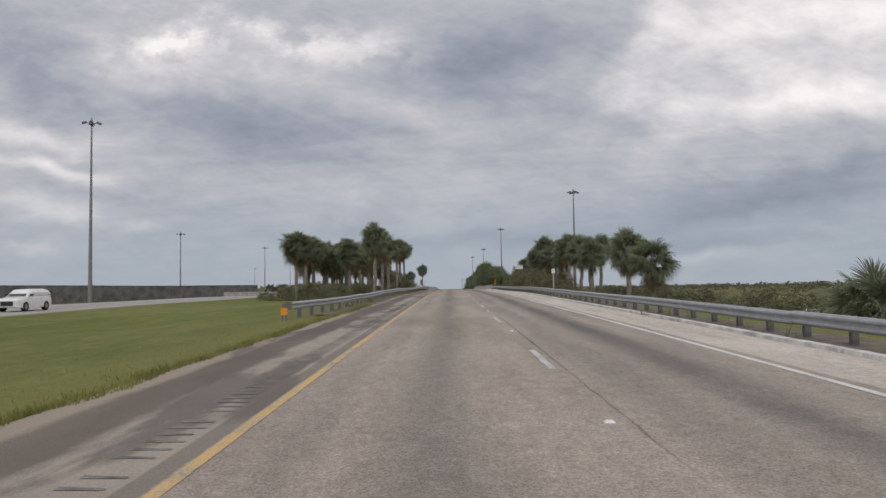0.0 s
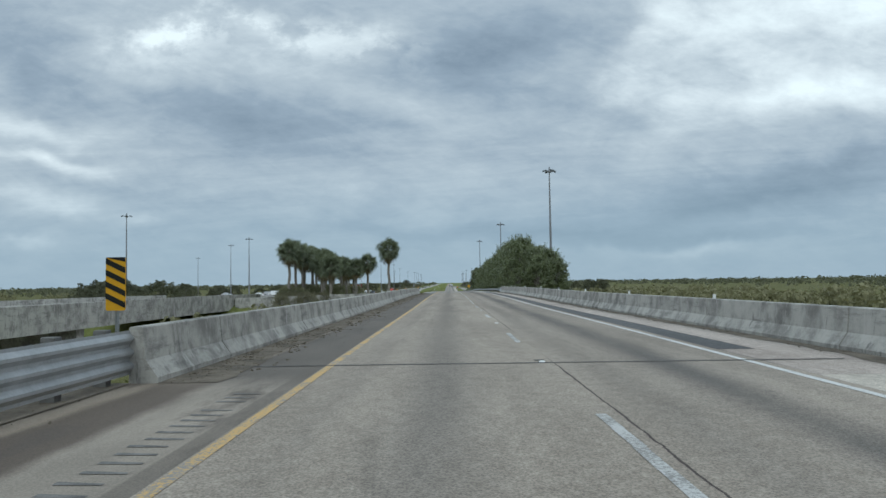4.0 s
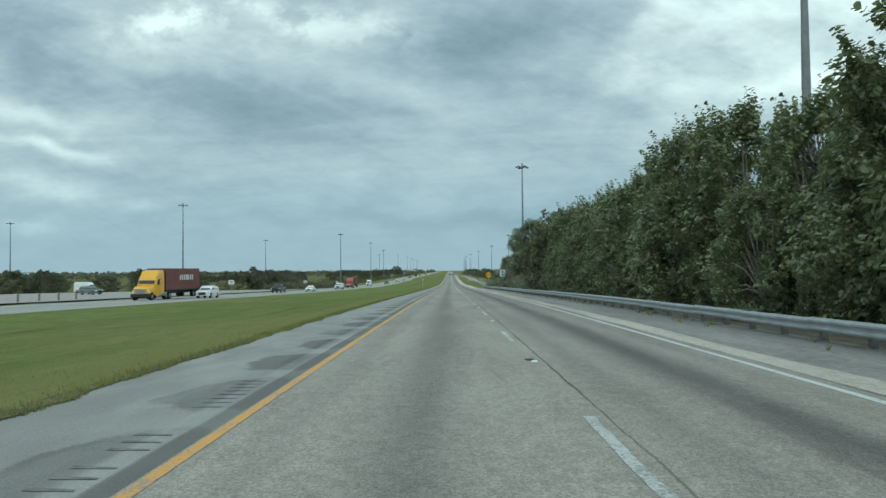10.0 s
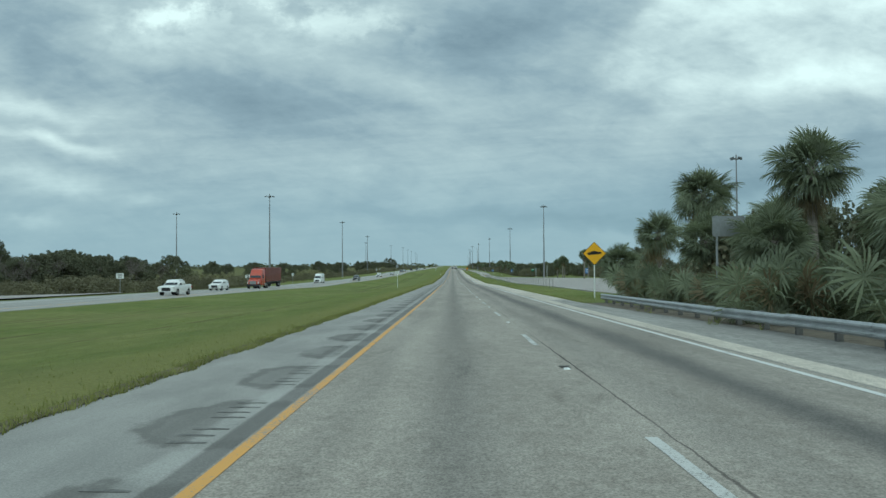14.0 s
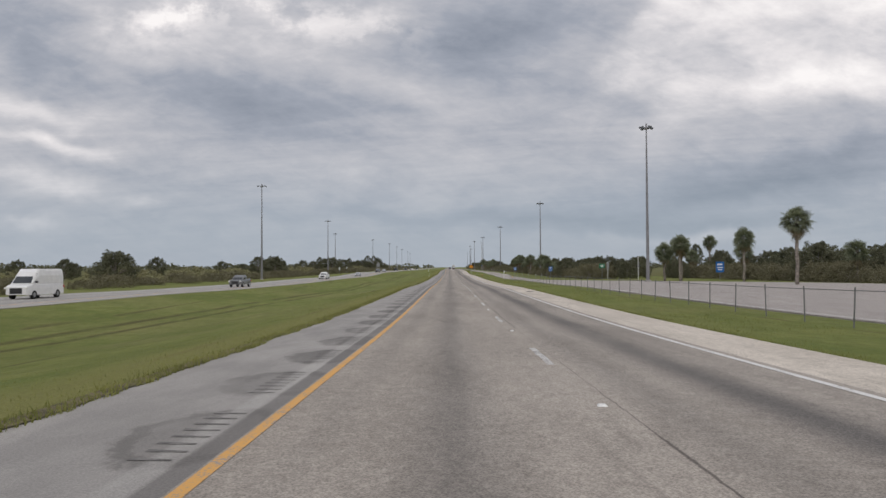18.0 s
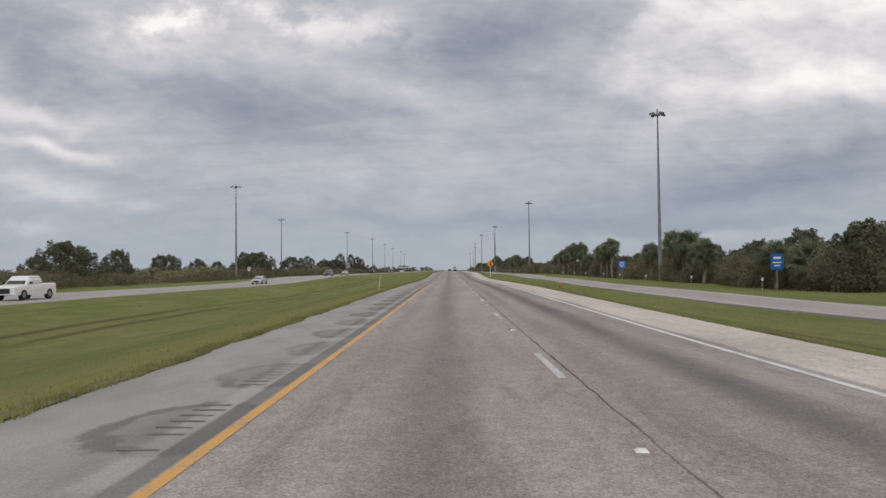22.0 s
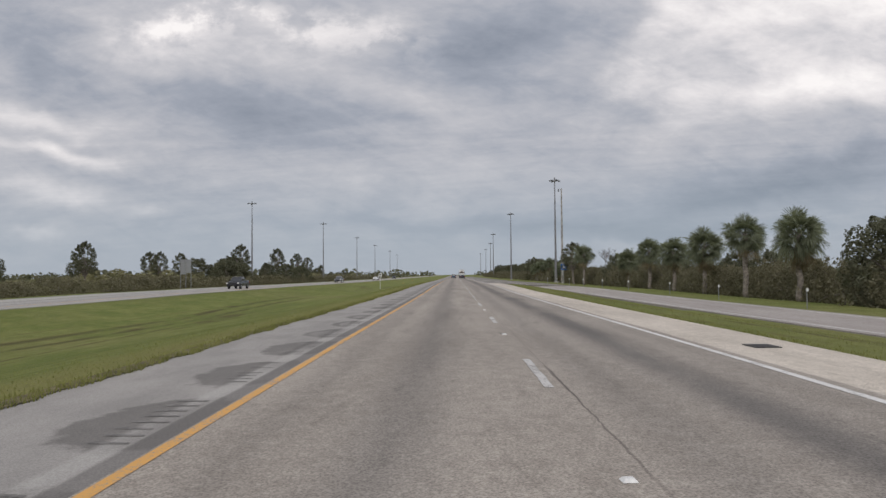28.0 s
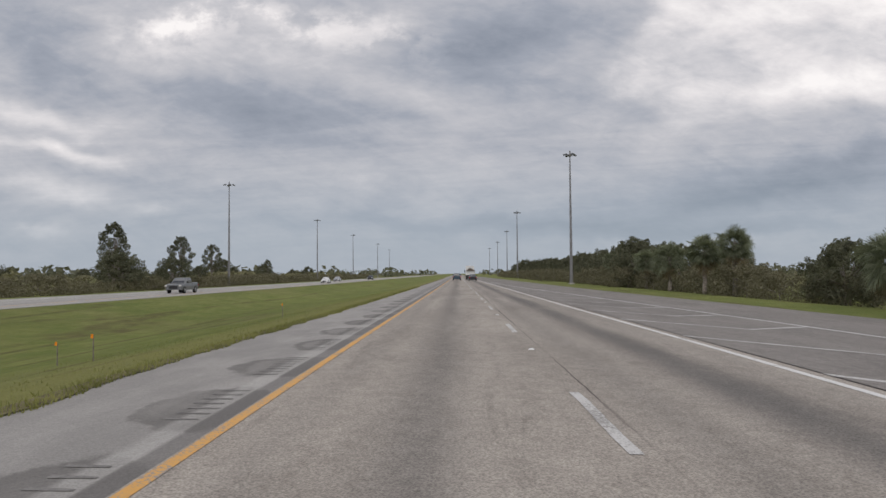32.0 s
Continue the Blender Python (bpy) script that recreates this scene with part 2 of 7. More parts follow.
def road_material(name, light, dark, lanes=(), crack=None, gritty=1.0, warm=0.0):
    """Worn pavement: aggregate, patches, dark bands (lane oil and others) along given x, a sealed joint."""
    m, g, b = material(name, 0.85, 0.0, 0.25)
    c = obj_coords(g)
    p = g.xyz(c)
    grain = g.noise(c, 40.0, 5.0, 0.75)
    grit = g.n("ShaderNodeTexVoronoi")
    g.put(grit.inputs["Vector"], c)
    grit.inputs["Scale"].default_value = 45.0
    patch = g.noise(g.scaled(c, 1.0, 0.12, 1.0), 0.9, 5.0, 0.6)
    blotch = g.noise(g.scaled(c, 1.0, 0.45, 1.0), 0.35, 6.0, 0.65)
    lumps = g.noise(g.scaled(c, 1.0, 0.7, 1.0), 5.5, 5.0, 0.7)
    k = g.m("ADD", g.m("MULTIPLY", patch, 0.36), g.m("ADD", g.m("MULTIPLY", blotch, 0.26), g.m("MULTIPLY", lumps, 0.38)))
    col = g.mix(g.ramp(k, 0.36, 0.64), dark, light)
    if warm:
        # the older stretch up to the far bridge joint is browner
        old = g.ramp(g.m("ADD", p[1], g.m("MULTIPLY", p[0], -0.40)), 235.2, 235.5, 1.0, 0.0)
        col = g.mix(g.m("MULTIPLY", old, warm), col, g.mix(1.0, col, (1.16, 1.02, 0.86), "MULTIPLY"))
    smear = g.noise(g.scaled(c, 1.0, 0.16, 1.0), 1.5, 6.0, 0.7, 0.8)
    col = g.mix(g.ramp(smear, 0.56, 0.70, 0.0, 0.30 * gritty), col, tuple(x * 0.45 for x in dark))
    for cx, wide, depth in lanes:
        wob = g.m("MULTIPLY", g.m("SUBTRACT", patch, 0.5), 0.5)
        off = g.m("DIVIDE", g.m("SUBTRACT", g.m("ADD", p[0], wob), cx), wide)
        band = g.m("EXPONENT", g.m("MULTIPLY", g.m("POWER", off, 2.0), -1.0))
        band = g.m("MULTIPLY", band, g.ramp(blotch, 0.25, 0.6, 0.55, 1.0))
        col = g.mix(g.m("MULTIPLY", band, depth), col, (0.055, 0.054, 0.056))
    if crack is not None:
        wob = g.noise(g.join(0.0, p[1], 0.0), 0.9, 8.0, 0.75)
        wide = g.noise(g.join(3.0, p[1], 0.0), 0.35, 3.0, 0.6)
        off = g.m("ABSOLUTE", g.m("SUBTRACT", p[0], g.m("ADD", crack - 0.07, g.m("MULTIPLY", wob, 0.14))))
        line = g.ramp(off, 0.006, g.m("ADD", 0.016, g.m("MULTIPLY", g.ramp(wide, 0.45, 0.75), 0.035)), 1.0, 0.0)
        col = g.mix(g.m("MULTIPLY", line, g.ramp(g.noise(g.join(7.0, p[1], 0.0), 0.06, 3.0, 0.6), 0.40, 0.58, 0.12, 0.9)), col, (0.04, 0.03, 0.03))
    stones = g.noise(g.scaled(c, 1.0, 0.8, 1.0), 24.0, 4.0, 0.75)
    speck = g.m("ADD", g.m("MULTIPLY", grain, 0.5), g.m("MULTIPLY", grit.outputs["Distance"], 0.9))
    col = g.mix(1.0, col, g.ramp(speck, 0.25, 0.95, 1 - 0.27 * gritty, 1 + 0.27 * gritty), "MULTIPLY")
    col = g.mix(1.0, col, g.ramp(stones, 0.34, 0.66, 1 - 0.17 * gritty, 1 + 0.15 * gritty), "MULTIPLY")
    g.put(b.inputs["Base Color"], col)
    bump(g, b, speck, 0.35, 0.01)
    return m


M_LANE = road_material("worn_pavement", (0.354, 0.318, 0.277), (0.234, 0.208, 0.18),
                       ((0.1, 0.45, 0.42), (3.85, 0.48, 0.72), (-1.15, 0.25, 0.16), (2.6, 0.35, 0.25), (4.95, 0.3, 0.15)), 2.03, 1.0, 0.3)
M_OPP = road_material("far_pavement", (0.36, 0.345, 0.32), (0.27, 0.26, 0.245), ((-33.4, 0.5, 0.25), (-37.1, 0.5, 0.25)))
M_RAMP = road_material("ramp_pavement", (0.36, 0.33, 0.305), (0.265, 0.238, 0.222))
M_GORE = road_material("gore_asphalt", (0.235, 0.215, 0.198), (0.15, 0.137, 0.126))
M_DARK = road_material("dark_asphalt", (0.13, 0.128, 0.127), (0.085, 0.084, 0.085))
M_RSHOULDER = road_material("pale_shoulder", (0.57, 0.515, 0.445), (0.37, 0.33, 0.28), ((5.49, 0.08, 0.75),))
M_BSHOULDER = road_material("dusty_deck_shoulder", (0.50, 0.435, 0.385), (0.31, 0.262, 0.228), ((5.49, 0.08, 0.75), (7.7, 0.55, 0.45)))
M_GSHOULDER = road_material("grey_shoulder", (0.36, 0.34, 0.315), (0.19, 0.178, 0.165), ((5.49, 0.08, 0.75), (8.4, 0.6, 0.5)))


# first near end and spacing of the runs of rumble cuts
RUMBLE0, RUMBLE = 605.3 - 3.6 * 102, 3.6


def left_shoulder_material():
    """Grey paved shoulder with damp crescents round the rumble cuts and dirt by the grass."""
    m, g, b = material("left_shoulder", 0.8, 0.0, 0.3)
    c = obj_coords(g)
    p = g.xyz(c)
    grain = g.noise(c, 50.0, 2.0, 0.7)
    patch = g.noise(g.scaled(c, 1.0, 0.35, 1.0), 1.1, 5.0, 0.6)
    wide = g.noise(g.scaled(c, 1.0, 0.2, 1.0), 0.3, 4.0, 0.6)
    col = g.mix(g.ramp(patch, 0.3, 0.7), (0.255, 0.242, 0.226), (0.34, 0.322, 0.30))
    # one curled damp stain for each run of rumble cuts
    cell = g.m("SUBTRACT", g.m("FRACT", g.m("DIVIDE", g.m("SUBTRACT", p[1], RUMBLE0 - 0.55), RUMBLE)), 0.5)
    cell = g.m("MULTIPLY", cell, RUMBLE)
    wob = g.m("MULTIPLY", g.m("SUBTRACT", patch, 0.5), 0.8)
    bend = g.noise(g.join(0.0, g.m("FLOOR", g.m("DIVIDE", g.m("SUBTRACT", p[1], RUMBLE0 - 0.55), RUMBLE)), 0.0), 7.3, 1.0, 0.5)
    side = g.m("DIVIDE", g.m("ADD", g.m("ADD", p[0], 2.30), g.m("MULTIPLY", wob, 0.5)), g.m("ADD", 0.42, g.m("MULTIPLY", bend, 0.75)))
    along = g.m("DIVIDE", g.m("ADD", cell, g.m("MULTIPLY", wob, 0.8)), 1.30)
    rag = g.noise(g.scaled(c, 1.0, 0.7, 1.0), 2.3, 5.0, 0.65)
    r = g.m("SQRT", g.m("ADD", g.m("POWER", side, 2.0), g.m("POWER", along, 2.0)))
    r = g.m("ADD", r, g.m("MULTIPLY", g.m("SUBTRACT", rag, 0.5), 0.75))
    curl = g.ramp(g.m("ABSOLUTE", g.m("SUBTRACT", r, 0.86)), 0.06, 0.24, 1.0, 0.0)
    inside = g.m("MULTIPLY", g.ramp(r, 0.75, 0.95, 1.0, 0.0), g.ramp(wide, 0.35, 0.58, 0.45, 1.0))
    bridge = g.m("MULTIPLY", g.ramp(p[1], 236.0, 238.0), 1.0)
    damp = g.m("MULTIPLY", g.m("MAXIMUM", curl, inside), bridge)
    damp = g.m("MULTIPLY", damp, g.ramp(g.noise(g.scaled(c, 1.0, 0.3, 1.0), 0.7, 3.0, 0.6), 0.3, 0.5, 0.45, 1.0))
    pale = g.m("MULTIPLY", g.m("MULTIPLY", g.ramp(p[0], -2.46, -2.34), g.ramp(p[0], -2.16, -2.12, 1.0, 0.0)), g.ramp(patch, 0.3, 0.7, 0.35, 0.8))
    col = g.mix(g.m("MULTIPLY", damp, 0.72), col, (0.115, 0.107, 0.098))
    col = g.mix(g.m("MULTIPLY", pale, bridge), col, (0.40, 0.385, 0.36))
    before = g.ramp(p[1], 230.0, 237.0, 1.0, 0.0)
    px = g.m("ADD", p[0], g.m("MULTIPLY", wob, 0.5))
    wet = g.m("MULTIPLY", g.ramp(px, -4.1, -3.85), g.ramp(px, -3.25, -3.0, 1.0, 0.0))
    col = g.mix(g.m("MULTIPLY", g.ramp(px, -4.0, -3.8, 0.8, 0.0), before), col, (0.30, 0.27, 0.235))
    col = g.mix(g.m("MULTIPLY", g.m("MULTIPLY", wet, before), g.ramp(wide, 0.25, 0.55, 0.55, 0.9)), col, (0.105, 0.09, 0.08))
    stain = g.m("MULTIPLY", before, g.ramp(g.noise(g.scaled(c, 1.0, 0.22, 1.0), 0.8, 5.0, 0.6), 0.5, 0.6))
    col = g.mix(g.m("MULTIPLY", stain, 0.75), col, (0.105, 0.095, 0.09))
    deck = g.m("MULTIPLY", g.ramp(p[1], 138.0, 140.0), g.ramp(p[1], 236.0, 237.0, 1.0, 0.0))
    inner = g.ramp(g.m("ADD", p[0], g.m("MULTIPLY", wob, 0.3)), -3.25, -3.15)
    col = g.mix(g.m("MULTIPLY", deck, 0.85), col, g.mix(inner, g.mix(patch, (0.12, 0.105, 0.09), (0.29, 0.27, 0.24)), g.mix(patch, (0.08, 0.077, 0.074), (0.135, 0.128, 0.124))))
    edge = g.ramp(p[0], -2.13, -2.09)
    col = g.mix(g.m("MULTIPLY", edge, 0.6), col, (0.135, 0.126, 0.118))
    col = g.mix(1.0, col, g.ramp(grain, 0.3, 0.7, 0.84, 1.16), "MULTIPLY")
    col = g.mix(g.m("MULTIPLY", before, 0.8), col, g.mix(1.0, col, (1.10, 0.98, 0.84), "MULTIPLY"))
    g.put(b.inputs["Base Color"], col)
    bump(g, b, grain, 0.3, 0.01)
    return m


M_LSHOULDER = left_shoulder_material()


def paint_material(name, col, wear):
    m, g, b = material(name, 0.7, 0.0, 0.3)
    c = obj_coords(g)
    k = g.m("ADD", g.m("MULTIPLY", g.noise(c, 30.0, 4.0, 0.7), 0.6), g.m("MULTIPLY", g.noise(c, 1.2, 4.0, 0.6), 0.4))
    g.put(b.inputs["Base Color"], g.mix(g.ramp(k, 0.62 - wear, 0.72 - wear), col, (0.28, 0.265, 0.25)))
    bump(g, b, k, 0.2, 0.005)
    return m


M_YELLOW = paint_material("yellow_line", (0.64, 0.345, 0.095), 0.11)
M_OLDYELLOW = paint_material("faded_yellow_line", (0.60, 0.40, 0.16), 0.14)
M_WHITE = paint_material("white_line", (0.66, 0.65, 0.63), 0.09)
M_DASH = paint_material("worn_dash", (0.55, 0.54, 0.52), 0.15)
M_JOINT = plain("tar_joint", (0.12, 0.112, 0.104), 0.8, var=0.4, scale=3.0)
M_STUD = plain("marker_white", (0.75, 0.75, 0.73), 0.35)
# dark tone stands for the shade inside the milled grooves
M_CUT = plain("rumble_cut_shade", (0.20, 0.19, 0.18), 0.9, var=0.3, scale=5.0)


def grass_material(name, a, bcol, dry, tracks=False):
    m, g, b = material(name, 0.9, 0.0, 0.1)
    c = obj_coords(g)
    fine = g.noise(c, 14.0, 4.0, 0.7)
    mid = g.noise(g.scaled(c, 1.0, 0.5, 1.0), 0.55, 5.0, 0.65)
    far = g.noise(c, 0.045, 4.0, 0.6)
    col = g.mix(g.ramp(mid, 0.35, 0.65), a, bcol)
    swath = g.noise(g.scaled(c, 1.0, 0.3, 1.0), 0.16, 4.0, 0.6)
    col = g.mix(g.ramp(swath, 0.42, 0.64, 0.0, 0.4), col, tuple(x * 0.74 for x in a))
    col = g.mix(g.m("MULTIPLY", g.ramp(far, 0.45, 0.7), 0.45), col, dry)
    rough = g.noise(g.scaled(c, 1.0, 0.35, 1.0), 2.6, 6.0, 0.7)
    col = g.mix(g.ramp(rough, 0.35, 0.65, 0.0, 0.35), col, tuple(x * 0.55 for x in a))
    ruts = g.m("ABSOLUTE", g.m("SUBTRACT", g.noise(g.scaled(c, 1.0, 0.035, 1.0), 0.16, 2.0, 0.5), 0.5))
    col = g.mix(g.m("MULTIPLY", g.ramp(ruts, 0.004, 0.012, 0.7, 0.0), g.ramp(mid, 0.4, 0.6)), col, (0.10, 0.075, 0.04))
    if tracks:
        # muddy wheel tracks along the median and a paler strip by the pavement
        p = g.xyz(c)
        wob = g.m("MULTIPLY", g.m("SUBTRACT", g.noise(g.join(0.0, p[1], 0.0), 0.02, 3.0, 0.5), 0.5), 5.0)
        for cx in (-18.6, -20.3):
            off = g.m("ABSOLUTE", g.m("SUBTRACT", g.m("ADD", p[0], wob), cx))
            k = g.m("MULTIPLY", g.ramp(off, 0.05, 0.55, 0.75, 0.0), g.ramp(g.m("ADD", mid, g.m("MULTIPLY", far, 0.7)), 0.66, 0.92))
            k = g.m("MULTIPLY", k, g.m("MULTIPLY", g.ramp(p[1], 560.0, 620.0), g.ramp(p[1], 1010.0, 1050.0, 1.0, 0.0)))
            col = g.mix(k, col, (0.075, 0.055, 0.03))
        bare = g.m("MULTIPLY", g.ramp(p[1], 138.0, 142.0, 1.0, 0.0), g.ramp(g.m("ADD", g.m("ABSOLUTE", g.m("SUBTRACT", p[0], 1.5)), g.m("MULTIPLY", g.m("SUBTRACT", mid, 0.5), 5.0)), 8.0, 10.5, 0.9, 0.0))
        bare = g.m("MULTIPLY", bare, g.ramp(p[1], 24.0, 40.0))
        col = g.mix(bare, col, (0.20, 0.175, 0.14))
        pale = g.m("MULTIPLY", g.ramp(g.m("ADD", p[0], g.m("MULTIPLY", wob, 0.2)), -7.6, -5.6), g.ramp(p[0], -4.0, -3.0, 0.75, 0.0))
        col = g.mix(pale, col, (0.25, 0.24, 0.085))
    col = g.mix(g.ramp(fine, 0.3, 0.7, 0.35, 0.0), col, (0.05, 0.06, 0.015))
    g.put(b.inputs["Base Color"], col)
    bump(g, b, fine, 0.8, 0.08)
    return m


M_GRASS = grass_material("verge_grass", (0.168, 0.204, 0.055), (0.242, 0.26, 0.082), (0.30, 0.265, 0.12), True)
M_FIELD = grass_material("field_scrub", (0.125, 0.13, 0.048), (0.20, 0.19, 0.078), (0.24, 0.205, 0.105))


def leaf_material(name, a, bcol, rough=0.45, spec=0.35):
    m, g, b = material(name, rough, 0.0, spec)
    geo = g.n("ShaderNodeNewGeometry")
    rnd = g.n("ShaderNodeObjectInfo").outputs["Random"]
    k = g.m("ADD", g.m("MULTIPLY", geo.outputs["Random Per Island"], 0.75), g.m("MULTIPLY", rnd, 0.25))
    c = obj_coords(g)
    col = g.mix(k, a, bcol)
    col = g.mix(g.ramp(g.noise(c, 0.8, 3.0, 0.6), 0.4, 0.65, 0.0, 0.5), col, tuple(x * 1.5 for x in bcol))
    g.put(b.inputs["Base Color"], col)
    thin = g.n("ShaderNodeBsdfTranslucent")
    g.put(thin.inputs["Color"], g.mix(1.0, col, (1.15, 1.15, 0.9), "MULTIPLY"))
    both = g.n("ShaderNodeMixShader")
    both.inputs[0].default_value = 0.38
    g.t.links.new(b.outputs[0], both.inputs[1])
    g.t.links.new(thin.outputs[0], both.inputs[2])
    g.t.links.new(both.outputs[0], g.t.nodes["Material Output"].inputs[0])
    return m


M_LEAF = leaf_material("broad_leaf", (0.098, 0.114, 0.056), (0.235, 0.262, 0.145), 0.38, 0.5)
M_HEDGE = leaf_material("hedge_leaf", (0.11, 0.112, 0.065), (0.215, 0.212, 0.125))
M_FROND = leaf_material("palm_frond", (0.105, 0.122, 0.08), (0.215, 0.236, 0.16), 0.6, 0.2)
M_DRYFROND = leaf_material("dry_frond", (0.13, 0.105, 0.07), (0.24, 0.20, 0.13), 0.8, 0.1)
M_SCRUB = leaf_material("scrub_leaf", (0.115, 0.108, 0.072), (0.205, 0.192, 0.132), 0.8, 0.1)
M_FIELDBUSH = leaf_material("field_bush_leaf", (0.18, 0.174, 0.10), (0.275, 0.262, 0.16), 0.8, 0.1)
M_TWIG = leaf_material("brown_thicket_leaf", (0.075, 0.068, 0.047), (0.135, 0.122, 0.085), 0.85, 0.1)
M_FARLEAF = leaf_material("far_leaf", (0.082, 0.086, 0.06), (0.165, 0.168, 0.115), 0.8, 0.1)
M_BLADE = leaf_material("grass_blade", (0.13, 0.15, 0.045), (0.25, 0.25, 0.09), 0.7, 0.15)
M_BARK = plain("bark", (0.26, 0.23, 0.20), 0.95, var=0.35, scale=5.0, relief=0.8)
M_TWIG = plain("dead_twig", (0.19, 0.165, 0.145), 0.95, var=0.3)
M_STEEL = plain("galvanised_steel", (0.42, 0.43, 0.44), 0.45, 0.6, 0.12, 3.0)
M_POLE = plain("weathered_pole", (0.25, 0.25, 0.26), 0.55, 0.3, 0.12, 2.0)
M_POST = plain("post_steel", (0.17, 0.165, 0.16), 0.75, 0.2, 0.2)


def concrete_material():
    m, g, b = material("stained_concrete", 0.9, 0.0, 0.2)
    c = obj_coords(g)
    p = g.xyz(c)
    grain = g.noise(c, 30.0, 4.0, 0.6)
    drip = g.noise(g.scaled(c, 1.0, 0.8, 0.7), 1.5, 7.0, 0.68)
    blot = g.noise(c, 0.7, 5.0, 0.6)
    k = g.m("ADD", g.m("MULTIPLY", drip, 0.6), g.m("MULTIPLY", blot, 0.4))
    col = g.mix(g.ramp(k, 0.38, 0.58), (0.20, 0.188, 0.17), (0.52, 0.495, 0.45))
    scuff = g.noise(g.scaled(c, 1.0, 0.3, 1.6), 2.6, 6.0, 0.7)
    col = g.mix(g.ramp(scuff, 0.53, 0.68, 0.0, 0.6), col, (0.10, 0.095, 0.088))
    # dark runs from the top, white lime runs lower down
    run = g.noise(g.scaled(c, 1.0, 1.0, 0.16), 5.0, 5.0, 0.7)
    col = g.mix(g.m("MULTIPLY", g.ramp(run, 0.56, 0.66, 0.0, 0.7), g.ramp(blot, 0.42, 0.58)), col, (0.085, 0.082, 0.078))
    lime = g.noise(g.join(p[0], g.m("ADD", p[1], 31.0), g.m("MULTIPLY", p[2], 0.22)), 3.2, 5.0, 0.65, 0.6)
    col = g.mix(g.ramp(lime, 0.57, 0.67, 0.0, 0.75), col, (0.56, 0.54, 0.50))
    col = g.mix(0.25, col, g.mix(grain, (0.10, 0.10, 0.10), (0.5, 0.49, 0.47)))
    g.put(b.inputs["Base Color"], col)
    bump(g, b, grain, 0.4, 0.02)
    return m


M_CONC = concrete_material()
M_CURB = plain("painted_kerb", (0.62, 0.61, 0.58), 0.8, var=0.3, scale=2.0)
M_SIGNW = plain("sign_white", (0.72, 0.73, 0.72), 0.5, var=0.06)
M_SIGNBACK = plain("sign_back", (0.30, 0.31, 0.32), 0.5, 0.4, 0.1)
M_SIGNY = plain("sign_yellow", (0.80, 0.42, 0.02), 0.5, var=0.06)
M_SIGNB = plain("sign_blue", (0.02, 0.13, 0.42), 0.5, var=0.08)
M_SIGNG = plain("sign_green", (0.02, 0.17, 0.09), 0.5, var=0.08)
M_SIGNR = plain("sign_orange", (0.85, 0.28, 0.02), 0.5, var=0.08)
M_SIGNO = plain("sign_deep_orange", (0.80, 0.31, 0.03), 0.5, var=0.06)
M_BLACK = plain("black_paint", (0.02, 0.02, 0.02), 0.5)
M_LAMP = plain("lamp_housing", (0.16, 0.17, 0.18), 0.5, 0.3)
M_DIRT = plain("bare_dirt", (0.16, 0.135, 0.105), 0.95, var=0.3, scale=2.0, relief=0.5)


